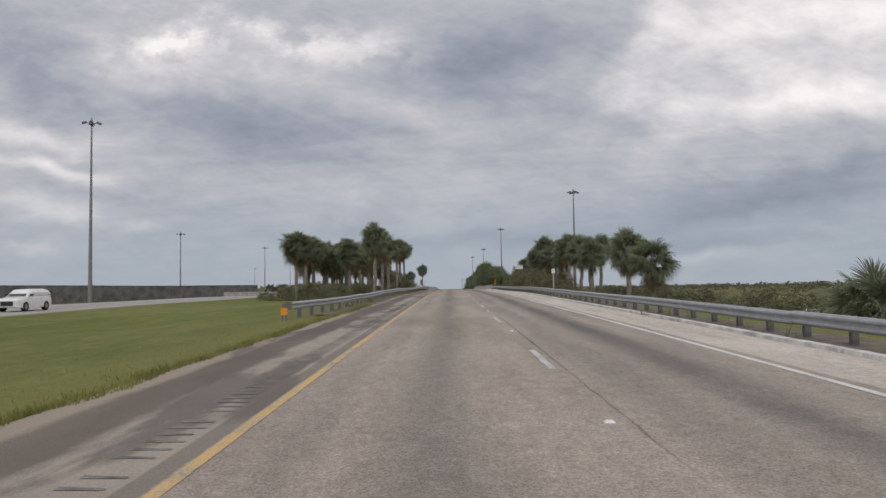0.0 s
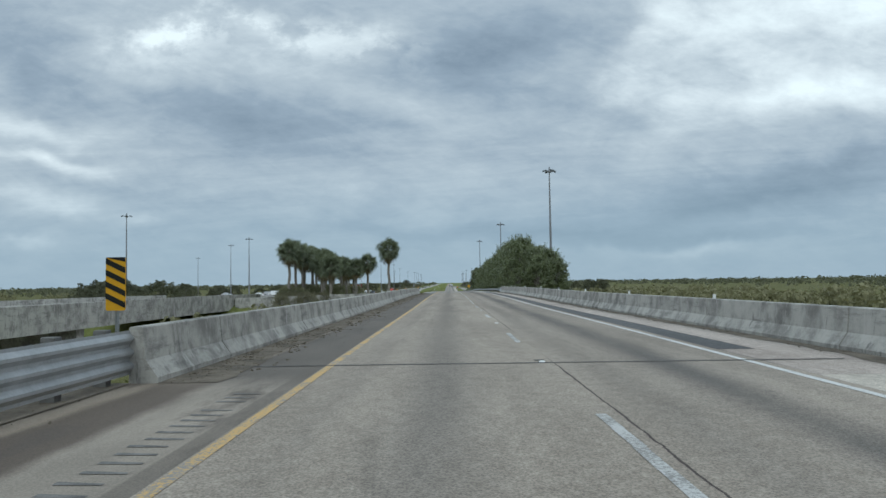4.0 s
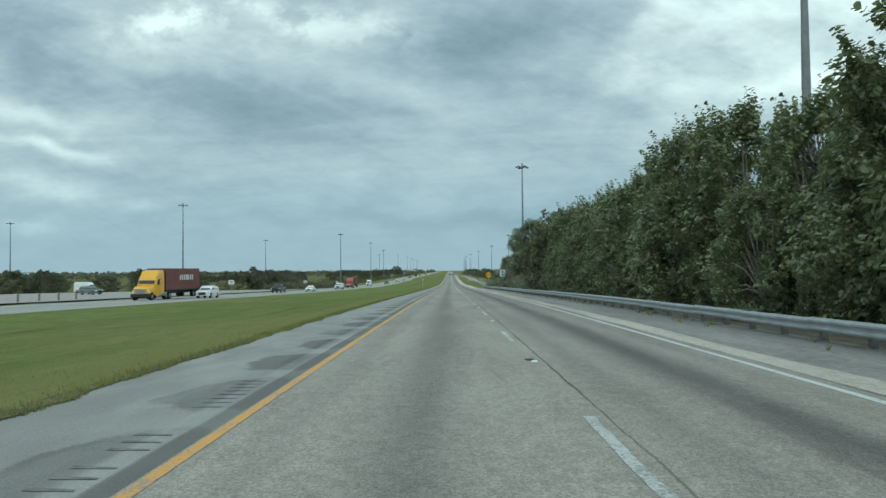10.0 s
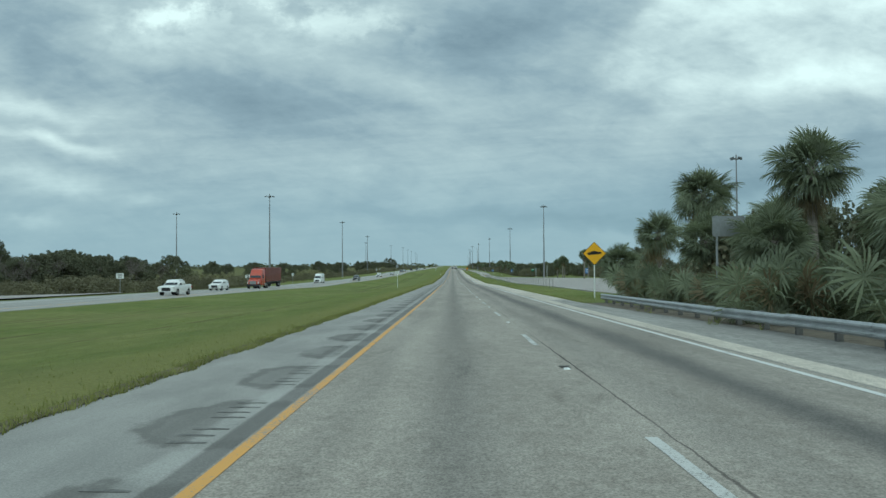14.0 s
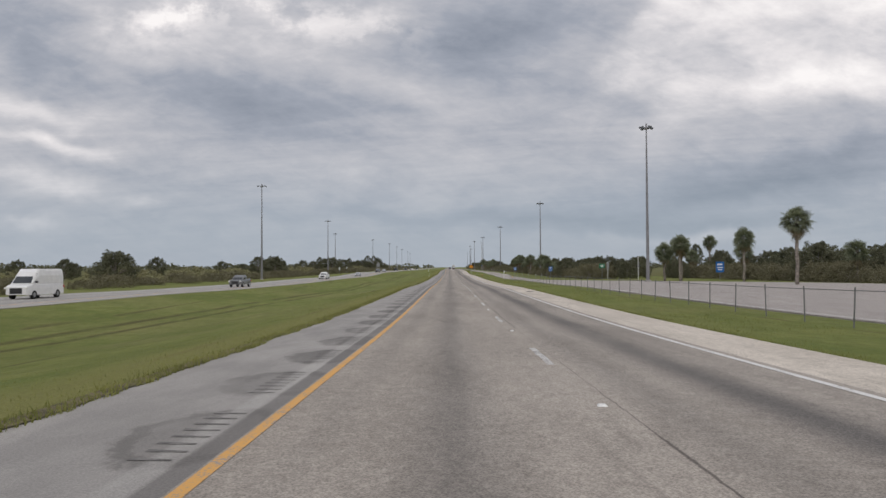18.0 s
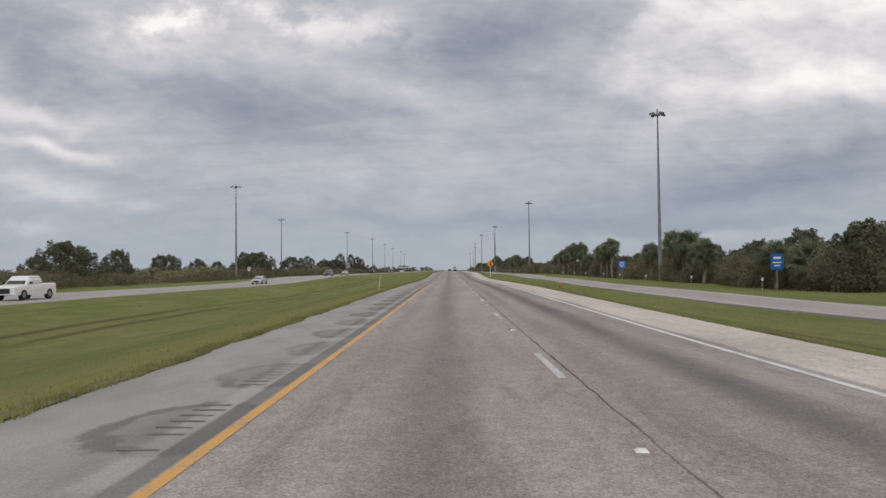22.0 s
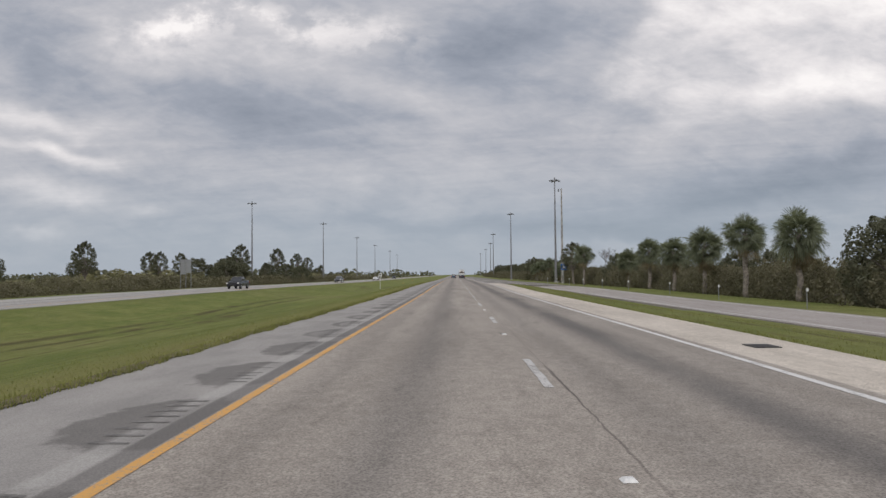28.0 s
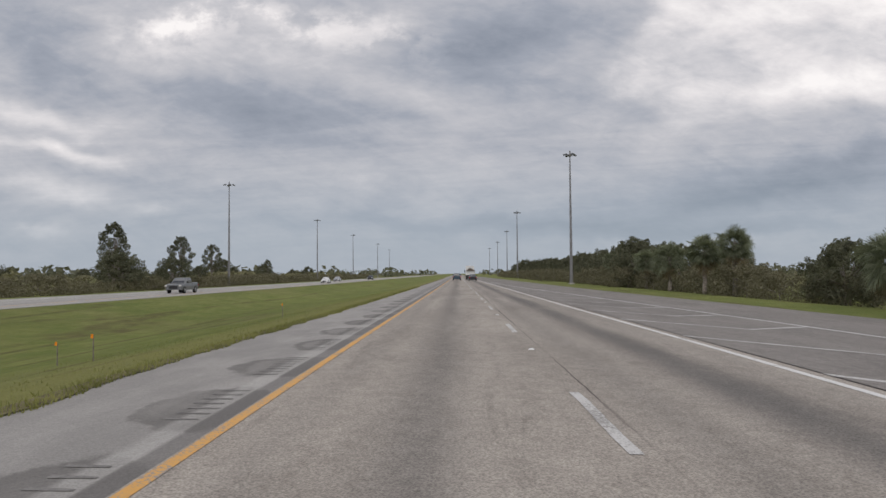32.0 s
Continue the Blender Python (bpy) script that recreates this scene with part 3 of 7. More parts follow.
# ---- building blocks ----
class Mesh:
    """Collects vertices and faces of one part."""

    def __init__(self):
        self.v, self.f = [], []

    def quad(self, a, b, c, d):
        k = len(self.v)
        self.v += [a, b, c, d]
        self.f.append((k, k + 1, k + 2, k + 3))

    def tri(self, a, b, c):
        k = len(self.v)
        self.v += [a, b, c]
        self.f.append((k, k + 1, k + 2))

    def box(self, x0, x1, y0, y1, z0, z1, m=None, ease=0.0):
        e = ease
        ring = [(x0 + e, y0 + e), (x1 - e, y0 + e), (x1 - e, y1 - e), (x0 + e, y1 - e)]
        full = [(x0, y0), (x1, y0), (x1, y1), (x0, y1)]
        levels = [(full, z0), (full, z1 - e), (ring, z1)] if e else [(full, z0), (full, z1)]
        k = len(self.v)
        for pts, z in levels:
            for x, y in pts:
                q = Vector((x, y, z))
                self.v.append(tuple(m @ q if m else q))
        for j in range(len(levels) - 1):
            for i in range(4):
                a, b = k + 4 * j + i, k + 4 * j + (i + 1) % 4
                self.f.append((a, b, b + 4, a + 4))
        t = k + 4 * (len(levels) - 1)
        self.f += [(k + 3, k + 2, k + 1, k), (t, t + 1, t + 2, t + 3)]

    def tube(self, p0, p1, r0, r1, n=8, caps=True):
        p0, p1 = Vector(p0), Vector(p1)
        q = (p1 - p0).to_track_quat("Z", "Y")
        k = len(self.v)
        for p, r in ((p0, r0), (p1, r1)):
            for i in range(n):
                a = 2 * math.pi * i / n
                self.v.append(tuple(p + q @ Vector((r * math.cos(a), r * math.sin(a), 0))))
        for i in range(n):
            j = (i + 1) % n
            self.f.append((k + i, k + j, k + n + j, k + n + i))
        if caps:
            self.f += [tuple(range(k + n - 1, k - 1, -1)), tuple(range(k + n, k + 2 * n))]

    def chain(self, pts, radii, n=8):
        """One tube through several points, closed at both ends."""
        k = len(self.v)
        for i, p in enumerate(pts):
            d = Vector(pts[min(i + 1, len(pts) - 1)]) - Vector(pts[max(i - 1, 0)])
            q = d.to_track_quat("Z", "Y") if abs(d.z) < 0.8 * d.length else Matrix.Identity(3)
            for s in range(n):
                a = 2 * math.pi * s / n
                self.v.append(tuple(Vector(p) + q @ Vector((radii[i] * math.cos(a), radii[i] * math.sin(a), 0))))
        for j in range(len(pts) - 1):
            for s in range(n):
                t = (s + 1) % n
                self.f.append((k + j * n + s, k + j * n + t, k + j * n + n + t, k + j * n + n + s))
        e = k + (len(pts) - 1) * n
        self.f += [tuple(range(k + n - 1, k - 1, -1)), tuple(range(e, e + n))]

    def sweep(self, outline, stations, closed=False, caps=False):
        """Runs an outline of (x, z) along stations of (x, y, z)."""
        k, n = len(self.v), len(outline)
        for sx, sy, sz in stations:
            self.v += [(sx + x, sy, sz + z) for x, z in outline]
        for j in range(len(stations) - 1):
            for i in range(n if closed else n - 1):
                a, b = k + j * n + i, k + j * n + (i + 1) % n
                self.f.append((a, b, b + n, a + n))
        if caps:
            self.f += [tuple(range(k, k + n)), tuple(range(k + len(stations) * n - 1, k + (len(stations) - 1) * n - 1, -1))]

    def data(self, name, mat, smooth=False):
        me = bpy.data.meshes.new(name)
        me.from_pydata(self.v, [], self.f)
        me.materials.append(mat)
        if smooth:
            me.polygons.foreach_set("use_smooth", [True] * len(me.polygons))
        me.update()
        return me


def part(name, ms, mat, parent=None, label="", smooth=False):
    ob = new(name, ms.data(name, mat, smooth) if isinstance(ms, Mesh) else ms)
    ob.parent = parent
    if label:
        tagged(ob, label)
    return ob


def thing(name, label, category, group="", kind="", at=(0, 0, 0), turn=0.0):
    ob = new(name)
    ob.empty_display_size = 0.2
    ob.matrix_basis = pose(*at, 0, 0, turn)
    return tagged(ob, label, category, group, kind)


def blend(a, b, x):
    k = min(max((x - a) / (b - a), 0), 1)
    return k * k * (3 - 2 * k)


NAT = -1.0
OPP = -0.55


def ramp_left(y):
    """Near edge of the ramp beside the highway."""
    return 14.2 if y < 735 else float(np.interp(y, (735, 745, 800, 845, 880, 940, 1000, 1040), (14.2, 13.4, 13.4, 14.4, 14.2, 13.2, 12.8, 11.4)))


def ramp_right(y):
    """Far edge of the ramp, and of the merging lane after it."""
    return float(np.interp(y, (690, 742, 815, 855, 880, 940, 1100, 1330), (52.3, 18.5, 18.5, 20.2, 19.6, 18.3, 17.6, 11.4)))


def ramp_drop(y):
    """How far the ramp lies below the highway."""
    return -0.25 * blend(742, 768, y) * (1 - blend(800, 845, y)) - 0.47 * blend(880, 940, y) * (1 - blend(1100, 1330, y))


def gap(y, x=0.0):
    """1 where the ground falls away under the bridge."""
    y -= 0.4 * min(max(x, -29), 9)
    return blend(146, 160, y) * (1 - blend(229, 235, y))


def ground_height(x, y):
    r = zr(y)
    if y > 1390:
        r = -0.05
    if x > 0:
        flat = 9.6 + 46 * blend(495, 530, y) * (1 - blend(760, 800, y)) + (13 + 4 * (1 - blend(900, 945, y))) * blend(780, 820, y)
        base = r - 0.06 + ramp_drop(y) * blend(8.5, 13, x)
        h = base + (NAT - base) * blend(flat, flat + 4 + 3.2 * max(r - NAT, 0), x)
    elif x > -29:
        k = (x + 4.55) / -24.5
        dip = 1.0 * blend(560, 640, y) + 0.35
        h = r - 0.02 + OPP * k - dip * math.sin(math.pi * min(max(k, 0), 1)) ** 1.5
    else:
        base = r + OPP - 0.06
        far = 56 * blend(330, 380, y) * (1 - blend(520, 560, y))
        h = base + (NAT - base) * blend(-45 - far, -51 - far - 3.2 * max(r - NAT, 0), x)
    under = gap(y, x)
    return h * (1 - under) + (NAT + 0.3) * under


def make_ground():
    xs = [-4200, -1800, -900, -500, -350, -250, -190, -150, -125, -105, -90, -78, -68, -60, -54, -49, -45, -43, -42, -36, -30, -28.8, -27.5,
          -25, -22, -19, -16, -13, -10.5, -8.5, -7, -6, -5.2, -4.7, -4.36, -4.1, 0, 6.8, 7.35, 7.8, 8.6, 9.2, 9.8, 10.4, 11, 11.7, 12.4, 13.2, 14, 15, 16, 17, 18, 19, 20, 21.5, 23, 26, 30, 36, 44,
          55, 62, 70, 85, 110, 150, 220, 350, 600, 1000, 2000, 4200]
    ys = [-4000, -1500, -600, -300, -180] + [-120 + 6 * i for i in range(270)] + [1520, 1560, 1620, 1700, 1850, 2100, 2500, 3200, 4500]
    me = Mesh()
    for y in ys:
        for x in xs:
            z = ground_height(x, y)
            if -4.2 < x < 7.2:
                z -= 0.35
            if -41.9 < x < -29:
                z -= 0.35
            if not -44 < x < 8 and abs(x) < 1000:
                z += (0.03 if 8 <= x < 24 and y > 735 else 0.12) * noise.noise((x * 0.15, y * 0.1, 0))
            if (470 < y < 742 and 14.5 < x < (54 if 505 < y < 735 else 19)) or (742 <= y < 1040 and ramp_left(y) + 0.25 < x < ramp_right(y) - 0.25) or (1040 <= y < 1400 and 5 < x < ramp_right(y) - 0.25):
                z -= 0.25
            me.v.append((x, y, z))
    n = len(xs)
    for j in range(len(ys) - 1):
        for i in range(n - 1):
            q = (j * n + i, j * n + i + 1, (j + 1) * n + i + 1, (j + 1) * n + i)
            me.f.append(q)
    d = me.data("ground", M_GRASS, True)
    d.materials.append(M_FIELD)
    idx = []
    for j in range(len(ys) - 1):
        for i in range(n - 1):
            x, y = (xs[i] + xs[i + 1]) / 2, ys[j]
            idx.append(0 if -58 < x < 62 and not (x > 13 and y < 480) else 1)
    d.polygons.foreach_set("material_index", idx)
    tagged(new("ground", d), "mown green verge grass running into dry scrub field", "ground", kind="structure")


make_ground()


def strip(name, x0, x1, y0, y1, lift, mat, label, category, off=0.0, step=5.0, thick=0.0, parent=None, kind="structure", rag=0.0, tilt=None):
    """A surface that follows the road's height between two x values."""
    me = Mesh()
    n = max(1, int(round((y1 - y0) / step)))
    fx0 = x0 if callable(x0) else (lambda y: x0)
    fx1 = x1 if callable(x1) else (lambda y: x1)
    rows = []
    for i in range(n + 1):
        y = y0 + (y1 - y0) * i / n
        z = zr(y) + lift + (off(y) if callable(off) else off)
        w = rag * noise.noise((y * 0.7, 3.1, 0)) + rag * 0.6 * noise.noise((y * 2.9, 9.1, 0)) if rag else 0
        rows.append(((fx0(y) + w, y, z), (fx1(y), y, z + (tilt(y) if tilt else 0.0))))
    if thick:
        for (a, b) in rows:
            me.v += [a, b, (b[0], b[1], b[2] - thick), (a[0], a[1], a[2] - thick)]
        for i in range(n):
            k = 4 * i
            for s in range(4):
                t = (s + 1) % 4
                me.f.append((k + s, k + 4 + s, k + 4 + t, k + t))
        me.f += [(0, 1, 2, 3), (4 * n + 3, 4 * n + 2, 4 * n + 1, 4 * n)]
    else:
        for a, b in rows:
            me.v += [a, b]
        for i in range(n):
            me.f.append((2 * i, 2 * i + 1, 2 * i + 3, 2 * i + 2))
    ob = part(name, me, mat, parent)
    if parent is None:
        tagged(ob, label, category, kind=kind)
    return ob


ROAD = strip("road", -1.89, 5.55, -150, 3000, 0.0, M_LANE, "two worn grey highway lanes with dark oil bands", "road", thick=0.3)
strip("left_shoulder", -4.42, -1.89, -150, 3000, -0.002, M_LSHOULDER, "grey paved left shoulder with damp patches", "pavement", thick=0.3, step=2.5)
strip("right_shoulder", 5.45, 7.5, -150, 139, -0.002, M_RSHOULDER, "pale sandy shoulder beside the guard rail", "pavement", thick=0.3, step=3)
strip("right_shoulder", 5.45, 7.8, 139, 237, -0.002, M_BSHOULDER, "pale bridge shoulder beside the parapet", "pavement", thick=0.3, step=3)
strip("right_shoulder", 5.45, lambda y: 8.9 - 1.5 * blend(470, 503, y), 237, 506, -0.002, M_GSHOULDER, "grey streaked shoulder beneath the guard rail", "pavement", thick=0.3, step=3)
strip("right_shoulder", 5.45, 7.42, 506, 1045, -0.002, M_RSHOULDER, "pale bleached shoulder beside mown grass", "pavement", thick=0.3, step=1.5)
strip("bleached_band", 5.60, lambda y: 6.2 + 0.15 * noise.noise((y * 0.2, 7.7, 0)), 246, 506, 0.003, M_RSHOULDER, "pale bleached band beside the right edge line", "pavement", step=2)
strip("opposite_road", -42, -29, -150, 3000, 0.0, M_OPP, "pale opposite carriageway beyond the median", "road", off=OPP, thick=0.3)


def make_markings():
    def line(name, label, mat, x0, x1, y0, y1, off=0.0, lift=0.005):
        strip(name, x0, x1, y0, y1, lift, mat, label, "road marking", off=off)
    line("yellow_edge_line", "worn yellow edge line on the pavement", M_OLDYELLOW, -1.86, -1.735, -120, 237)
    line("yellow_edge_line", "yellow edge line on the pavement", M_YELLOW, -1.86, -1.735, 237, 2500)
    line("white_edge_line", "white right edge line on the pavement", M_WHITE, 5.24, 5.37, -120, 1062)
    line("white_edge_line", "white right edge line far ahead", M_WHITE, 5.24, 5.37, 1062, 2500)
    line("yellow_edge_line", "yellow edge line of the opposite carriageway", M_YELLOW, -31.7, -31.5, -120, 2500, OPP)
    line("white_edge_line", "white edge line of the opposite carriageway", M_WHITE, -39.2, -39.0, -120, 2500, OPP)
    dash = tagged(new("lane_dashes"), "row of worn white lane dashes", "road marking", kind="structure")
    stud = tagged(new("lane_studs"), "row of white raised lane markers", "road marking", kind="structure")
    first = DASH0
    sm = Mesh()
    sm.box(-0.055, 0.055, -0.055, 0.055, 0.0, 0.022, ease=0.02)
    stud_data = sm.data("stud", M_STUD)
    km = Mesh()
    for a, b, w in ((0.13, 0.20, 0.09), (0.26, 0.40, 0.10)):
        km.quad((-w, a, 0.003), (w * 0.9, a + 0.02, 0.003), (w, b, 0.003), (-w * 0.8, b - 0.01, 0.003))
    scar_data = km.data("scar", M_JOINT)
    y = first - 12.192 * 4
    hop = False
    while y < 1800:
        if y > 786 and not hop:
            y, hop = y + 5.5, True
        me = Mesh()
        z0, z1 = zr(y) + 0.005, zr(y + 3.05) + 0.005
        w = 0.06
        for a in range(4):
            f0, f1 = a / 4, (a + 1) / 4
            j0, j1 = (random.uniform(-0.012, 0.012) for _ in range(2))
            me.quad((1.83 - w + j0, y + 3.05 * f0, z0 + (z1 - z0) * f0), (1.83 + w + j0, y + 3.05 * f0, z0 + (z1 - z0) * f0),
                    (1.83 + w + j1, y + 3.05 * f1, z0 + (z1 - z0) * f1), (1.83 - w + j1, y + 3.05 * f1, z0 + (z1 - z0) * f1))
        part("dash", me, M_DASH, dash)
        ys = y + 3.05 + 5.02
        ob = part("stud", stud_data, None, stud)
        ob.matrix_basis = pose(1.83 + random.uniform(-0.03, 0.03), ys, zr(ys) + 0.002, 0, 0, random.uniform(-8, 8))
        if int(ys) % 5 < 2:
            part("scar", scar_data, None, stud).matrix_basis = pose(1.83 + random.uniform(-0.03, 0.03), ys, zr(ys) + 0.002, 0, 0, random.uniform(-10, 10))
        y += 12.192
    # rumble cuts beside the yellow line: flat bars, shade of the grooves painted dark
    me = Mesh()
    y = -20.0
    while y < 1330:
        if not 138 < y < 240:
            run = (y - RUMBLE0) % RUMBLE < 2.35 or y < 138
            if run and random.random() < 0.93:
                a = random.uniform(-0.03, 0.03)
                z0, z1 = zr(y) + 0.003, zr(y + 0.11) + 0.003
                me.quad((-2.57 + a, y + 0.02, z0), (-2.20 + a, y, z0), (-2.20 + a, y + 0.05, z1), (-2.57 + a, y + 0.11, z1))
        y += 0.3
    tagged(part("rumble_strip", me, M_CUT), "rumble cuts in the left shoulder, their shade painted as flat dark bars", "road marking", kind="stuff")


DASH0 = -1.05


def edge_x(y):
    """Wandering line where the median grass laps over the pavement."""
    return -4.33 + 0.16 * noise.noise((y * 0.45, 8.2, 0)) + 0.10 * noise.noise((y * 1.4, 3.2, 0))


make_markings()
strip("grass_lip", lambda y: -4.62, lambda y: edge_x(y) + 0.05 * noise.noise((y * 3.1, 5.2, 0)), 240, 1330, 0.014,
      plain("peaty_soil", (0.15, 0.13, 0.07), 0.95, var=0.4, scale=3.0, relief=0.8), "dark soil lip where grass meets the median pavement", "ground", step=0.5)


# ---- guard rails and bridge ----
def guard_rail(x, y0, y1, face, label, flare=None, step=1.905, low=0.0):
    """Steel W-beam on posts. face: 1 when the beam looks towards +x."""
    rail = tagged(new("guard_rail"), label, "guard rail", "highway guard rails")
    w = [(0.0, -0.155), (0.03, -0.15), (0.075, -0.10), (0.075, -0.06), (0.015, -0.012), (0.015, 0.012), (0.075, 0.06), (0.075, 0.10), (0.03, 0.15), (0.0, 0.155)]
    wave = [(px * face, pz) for px, pz in w]
    wave += [(px * face - 0.008 * face, pz) for px, pz in reversed(w)]
    n = int((y1 - y0) / (2 * step))
    fx = flare or (lambda y: 0.0)
    for i in range(n):
        a, b = y0 + 2 * step * i, y0 + 2 * step * (i + 1) + 0.05
        sag = random.uniform(-0.015, 0.015)
        me = Mesh()
        me.sweep(wave, [(x + fx(a), a, zr(a) + 0.60 - low + sag), (x + fx((a + b) / 2), (a + b) / 2, zr((a + b) / 2) + 0.60 - low + sag), (x + fx(b), b, zr(b) + 0.60 - low + sag)], closed=True, caps=True)
        part("beam", me, M_STEEL, rail, smooth=False)
    pm = Mesh()
    pm.box(-0.075, 0.075, -0.055, 0.055, -0.4, 0.72, ease=0.01)
    pm.box(0.075 if face > 0 else -0.26, 0.26 if face > 0 else -0.075, -0.05, 0.05, 0.46, 0.76, ease=0.01)
    data = pm.data("post", M_POST)
    for i in range(2 * n + 1):
        y = y0 + step * i
        ob = part("post", data, None, rail)
        ob.matrix_basis = pose(x - 0.27 * face + fx(y), y, zr(y) - low, random.uniform(-1, 1), random.uniform(-1, 1), 0)
    return rail


guard_rail(7.95, -60, 137, -1, "weathered steel guard rail behind a chipped kerb", low=0.17)
guard_rail(-5.05, 28, 137.5, 1, "weathered steel guard rail beside the grass median", lambda y: -0.9 * max(0, (46 - y) / 18) ** 2 + 0.6 * blend(124, 137, y), low=0.14)
guard_rail(8.45, 237, 502, -1, "weathered steel guard rail in front of dense trees", low=0.24)


def thrie_end(x, y0, y1, face, low=0.0):
    """Deeper ribbed beam where the rail meets a parapet."""
    ob = tagged(new("guard_rail"), "deep ribbed steel rail end meeting a concrete parapet", "guard rail", "highway guard rails")
    w = []
    for i in range(7):
        w += [((0.075 if i % 2 else 0.015) * face, -0.30 + 0.1 * i), ((0.075 if i % 2 else 0.015) * face, -0.27 + 0.1 * i + 0.01)]
    w += [(px - 0.008 * face, pz) for px, pz in reversed(w)]
    n = 3
    me = Mesh()
    me.sweep(w, [(x + 0.03 * face, y0 + (y1 - y0) * i / n, zr(y0 + (y1 - y0) * i / n) + 0.53 - low) for i in range(n + 1)], closed=True, caps=True)
    part("beam", me, M_STEEL, ob)
    pm = Mesh()
    pm.box(-0.09, 0.09, -0.08, 0.08, -0.4, 0.8, ease=0.01)
    data = pm.data("post", M_POST)
    for i in range(5):
        y = y0 + (y1 - y0) * (i + 0.3) / 5
        part("post", data, None, ob).matrix_basis = pose(x - 0.2 * face, y, zr(y))


thrie_end(7.95, 132, 139.6, -1, 0.10)
thrie_end(-5.05 + 0.6, 133, 139.6, 1, 0.10)
thrie_end(8.15, 236.4, 243.5, -1, 0.16)


def barrier(x, y0, y1, face, off, label, lift=0.0):
    """Concrete safety-shape parapet in cast lengths. face: side of the traffic."""
    wall = tagged(new("bridge_parapet"), label, "parapet", "bridge parapets")
    shape = [(0.0, 0.0), (0.0, 0.08), (-0.17, 0.33), (-0.22, 0.80), (-0.24, 0.82), (-0.40, 0.82), (-0.42, 0.80), (-0.42, -0.5), (0.0, -0.5)]
    shape = [(px * face, pz) for px, pz in shape]
    y = y0
    while y < y1 - 1:
        b = min(227.5 + 7.72 * math.ceil((y + 1.5 - 227.5) / 7.72), y1)
        me = Mesh()
        k = max(1, int((b - y) / 3))
        me.sweep(shape, [(x, y + 0.02 + (b - y - 0.04) * i / k, zr(y + (b - y) * i / k) + off + lift) for i in range(k + 1)], closed=True, caps=True)
        part("wall_length", me, M_CONC, wall)
        y = b
    return wall


barrier(-4.0, 139, 235.8, 1, 0, "stained concrete bridge parapet beside the median gap")
barrier(7.75, 139, 237, -1, 0, "stained concrete bridge parapet with reflectors")
barrier(-28.6, 137, 238, -1, OPP, "weathered concrete parapet of the opposite bridge")
barrier(-42.2, 137, 238, 1, OPP, "far concrete parapet of the opposite bridge")


def make_bridge():
    for name, x0, x1, off in (("bridge_deck", -4.4, 8.2, 0), ("opposite_bridge_deck", -42.6, -28.2, OPP)):
        strip(name, x0, x1, 143, 234, -0.31, M_CONC, "grey concrete bridge deck over a road", "bridge", off=off, thick=0.9)
        for y in (150, 186, 226):
            me = Mesh()
            me.box(x0 + 0.8, x1 - 0.8, y - 0.6, y + 0.6, NAT, zr(y) + off - 1.2)
            tagged(part("bridge_pier", me, M_CONC), "grey concrete pier under the bridge deck", "bridge pier", kind="structure")
    for y, skew in ((141, 0.0), (200.85, 0.31), (235.35, 0.42)):
        me = Mesh()
        n = 24
        for i in range(n):
            xa, xb = -3.6 + 10.6 * i / n, -3.6 + 10.6 * (i + 1) / n
            ya, yb = y + skew * xa + 0.04 * noise.noise((xa * 2, y, 0)), y + skew * xb + 0.04 * noise.noise((xb * 2, y, 0))
            h = 0.055 + 0.04 * noise.noise((xa, y, 4))
            me.quad((xa, ya - h, zr(ya) + 0.006), (xb, yb - h, zr(yb) + 0.006), (xb, yb + h, zr(yb) + 0.006), (xa, ya + h, zr(ya) + 0.006))
        tagged(part("expansion_joint", me, M_JOINT), "dark tarred expansion joint across the bridge deck", "road joint", kind="structure")
    # abutment wall across the median at the far end, on the skew of the joints
    wall = tagged(new("abutment_wall"), "stained concrete abutment wall across the median gap", "wall", kind="structure")
    for i in range(6):
        xa, xb = -28.0 + 3.9 * i, -28.0 + 3.9 * (i + 1) - 0.02
        me = Mesh()
        ring = [(xa, 235.4 + 0.4 * xa), (xb, 235.4 + 0.4 * xb), (xb, 235.8 + 0.4 * xb), (xa, 235.8 + 0.4 * xa)]
        top = zr(228) + 0.22 - 0.35 * (5 - i) / 5
        me.v = [(x, y, NAT) for x, y in ring] + [(x, y, top) for x, y in ring]
        me.f = [(3, 2, 1, 0), (4, 5, 6, 7)] + [(s, (s + 1) % 4, (s + 1) % 4 + 4, s + 4) for s in range(4)]
        part("wall_length", me, M_CONC, wall)
    # dark drain strip and pale deck shoulder
    strip("right_gutter", 5.56, 6.3, 143, 245, 0.004, M_DARK, "dark asphalt strip along the bridge edge line", "pavement")
    strip("kerb", 7.18, 7.40, -60, 137, 0.08, M_CURB, "chipped white kerb along the right shoulder", "kerb", thick=0.2, step=1.6, rag=0.05)
    # road passing under the bridge
    me = Mesh()
    me.quad((-400, 178, NAT + 0.34), (400, 178, NAT + 0.34), (400, 202, NAT + 0.34), (-400, 202, NAT + 0.34))
    tagged(part("underpass_road", me, M_RAMP), "grey road passing below the bridge", "road", kind="structure")


make_bridge()


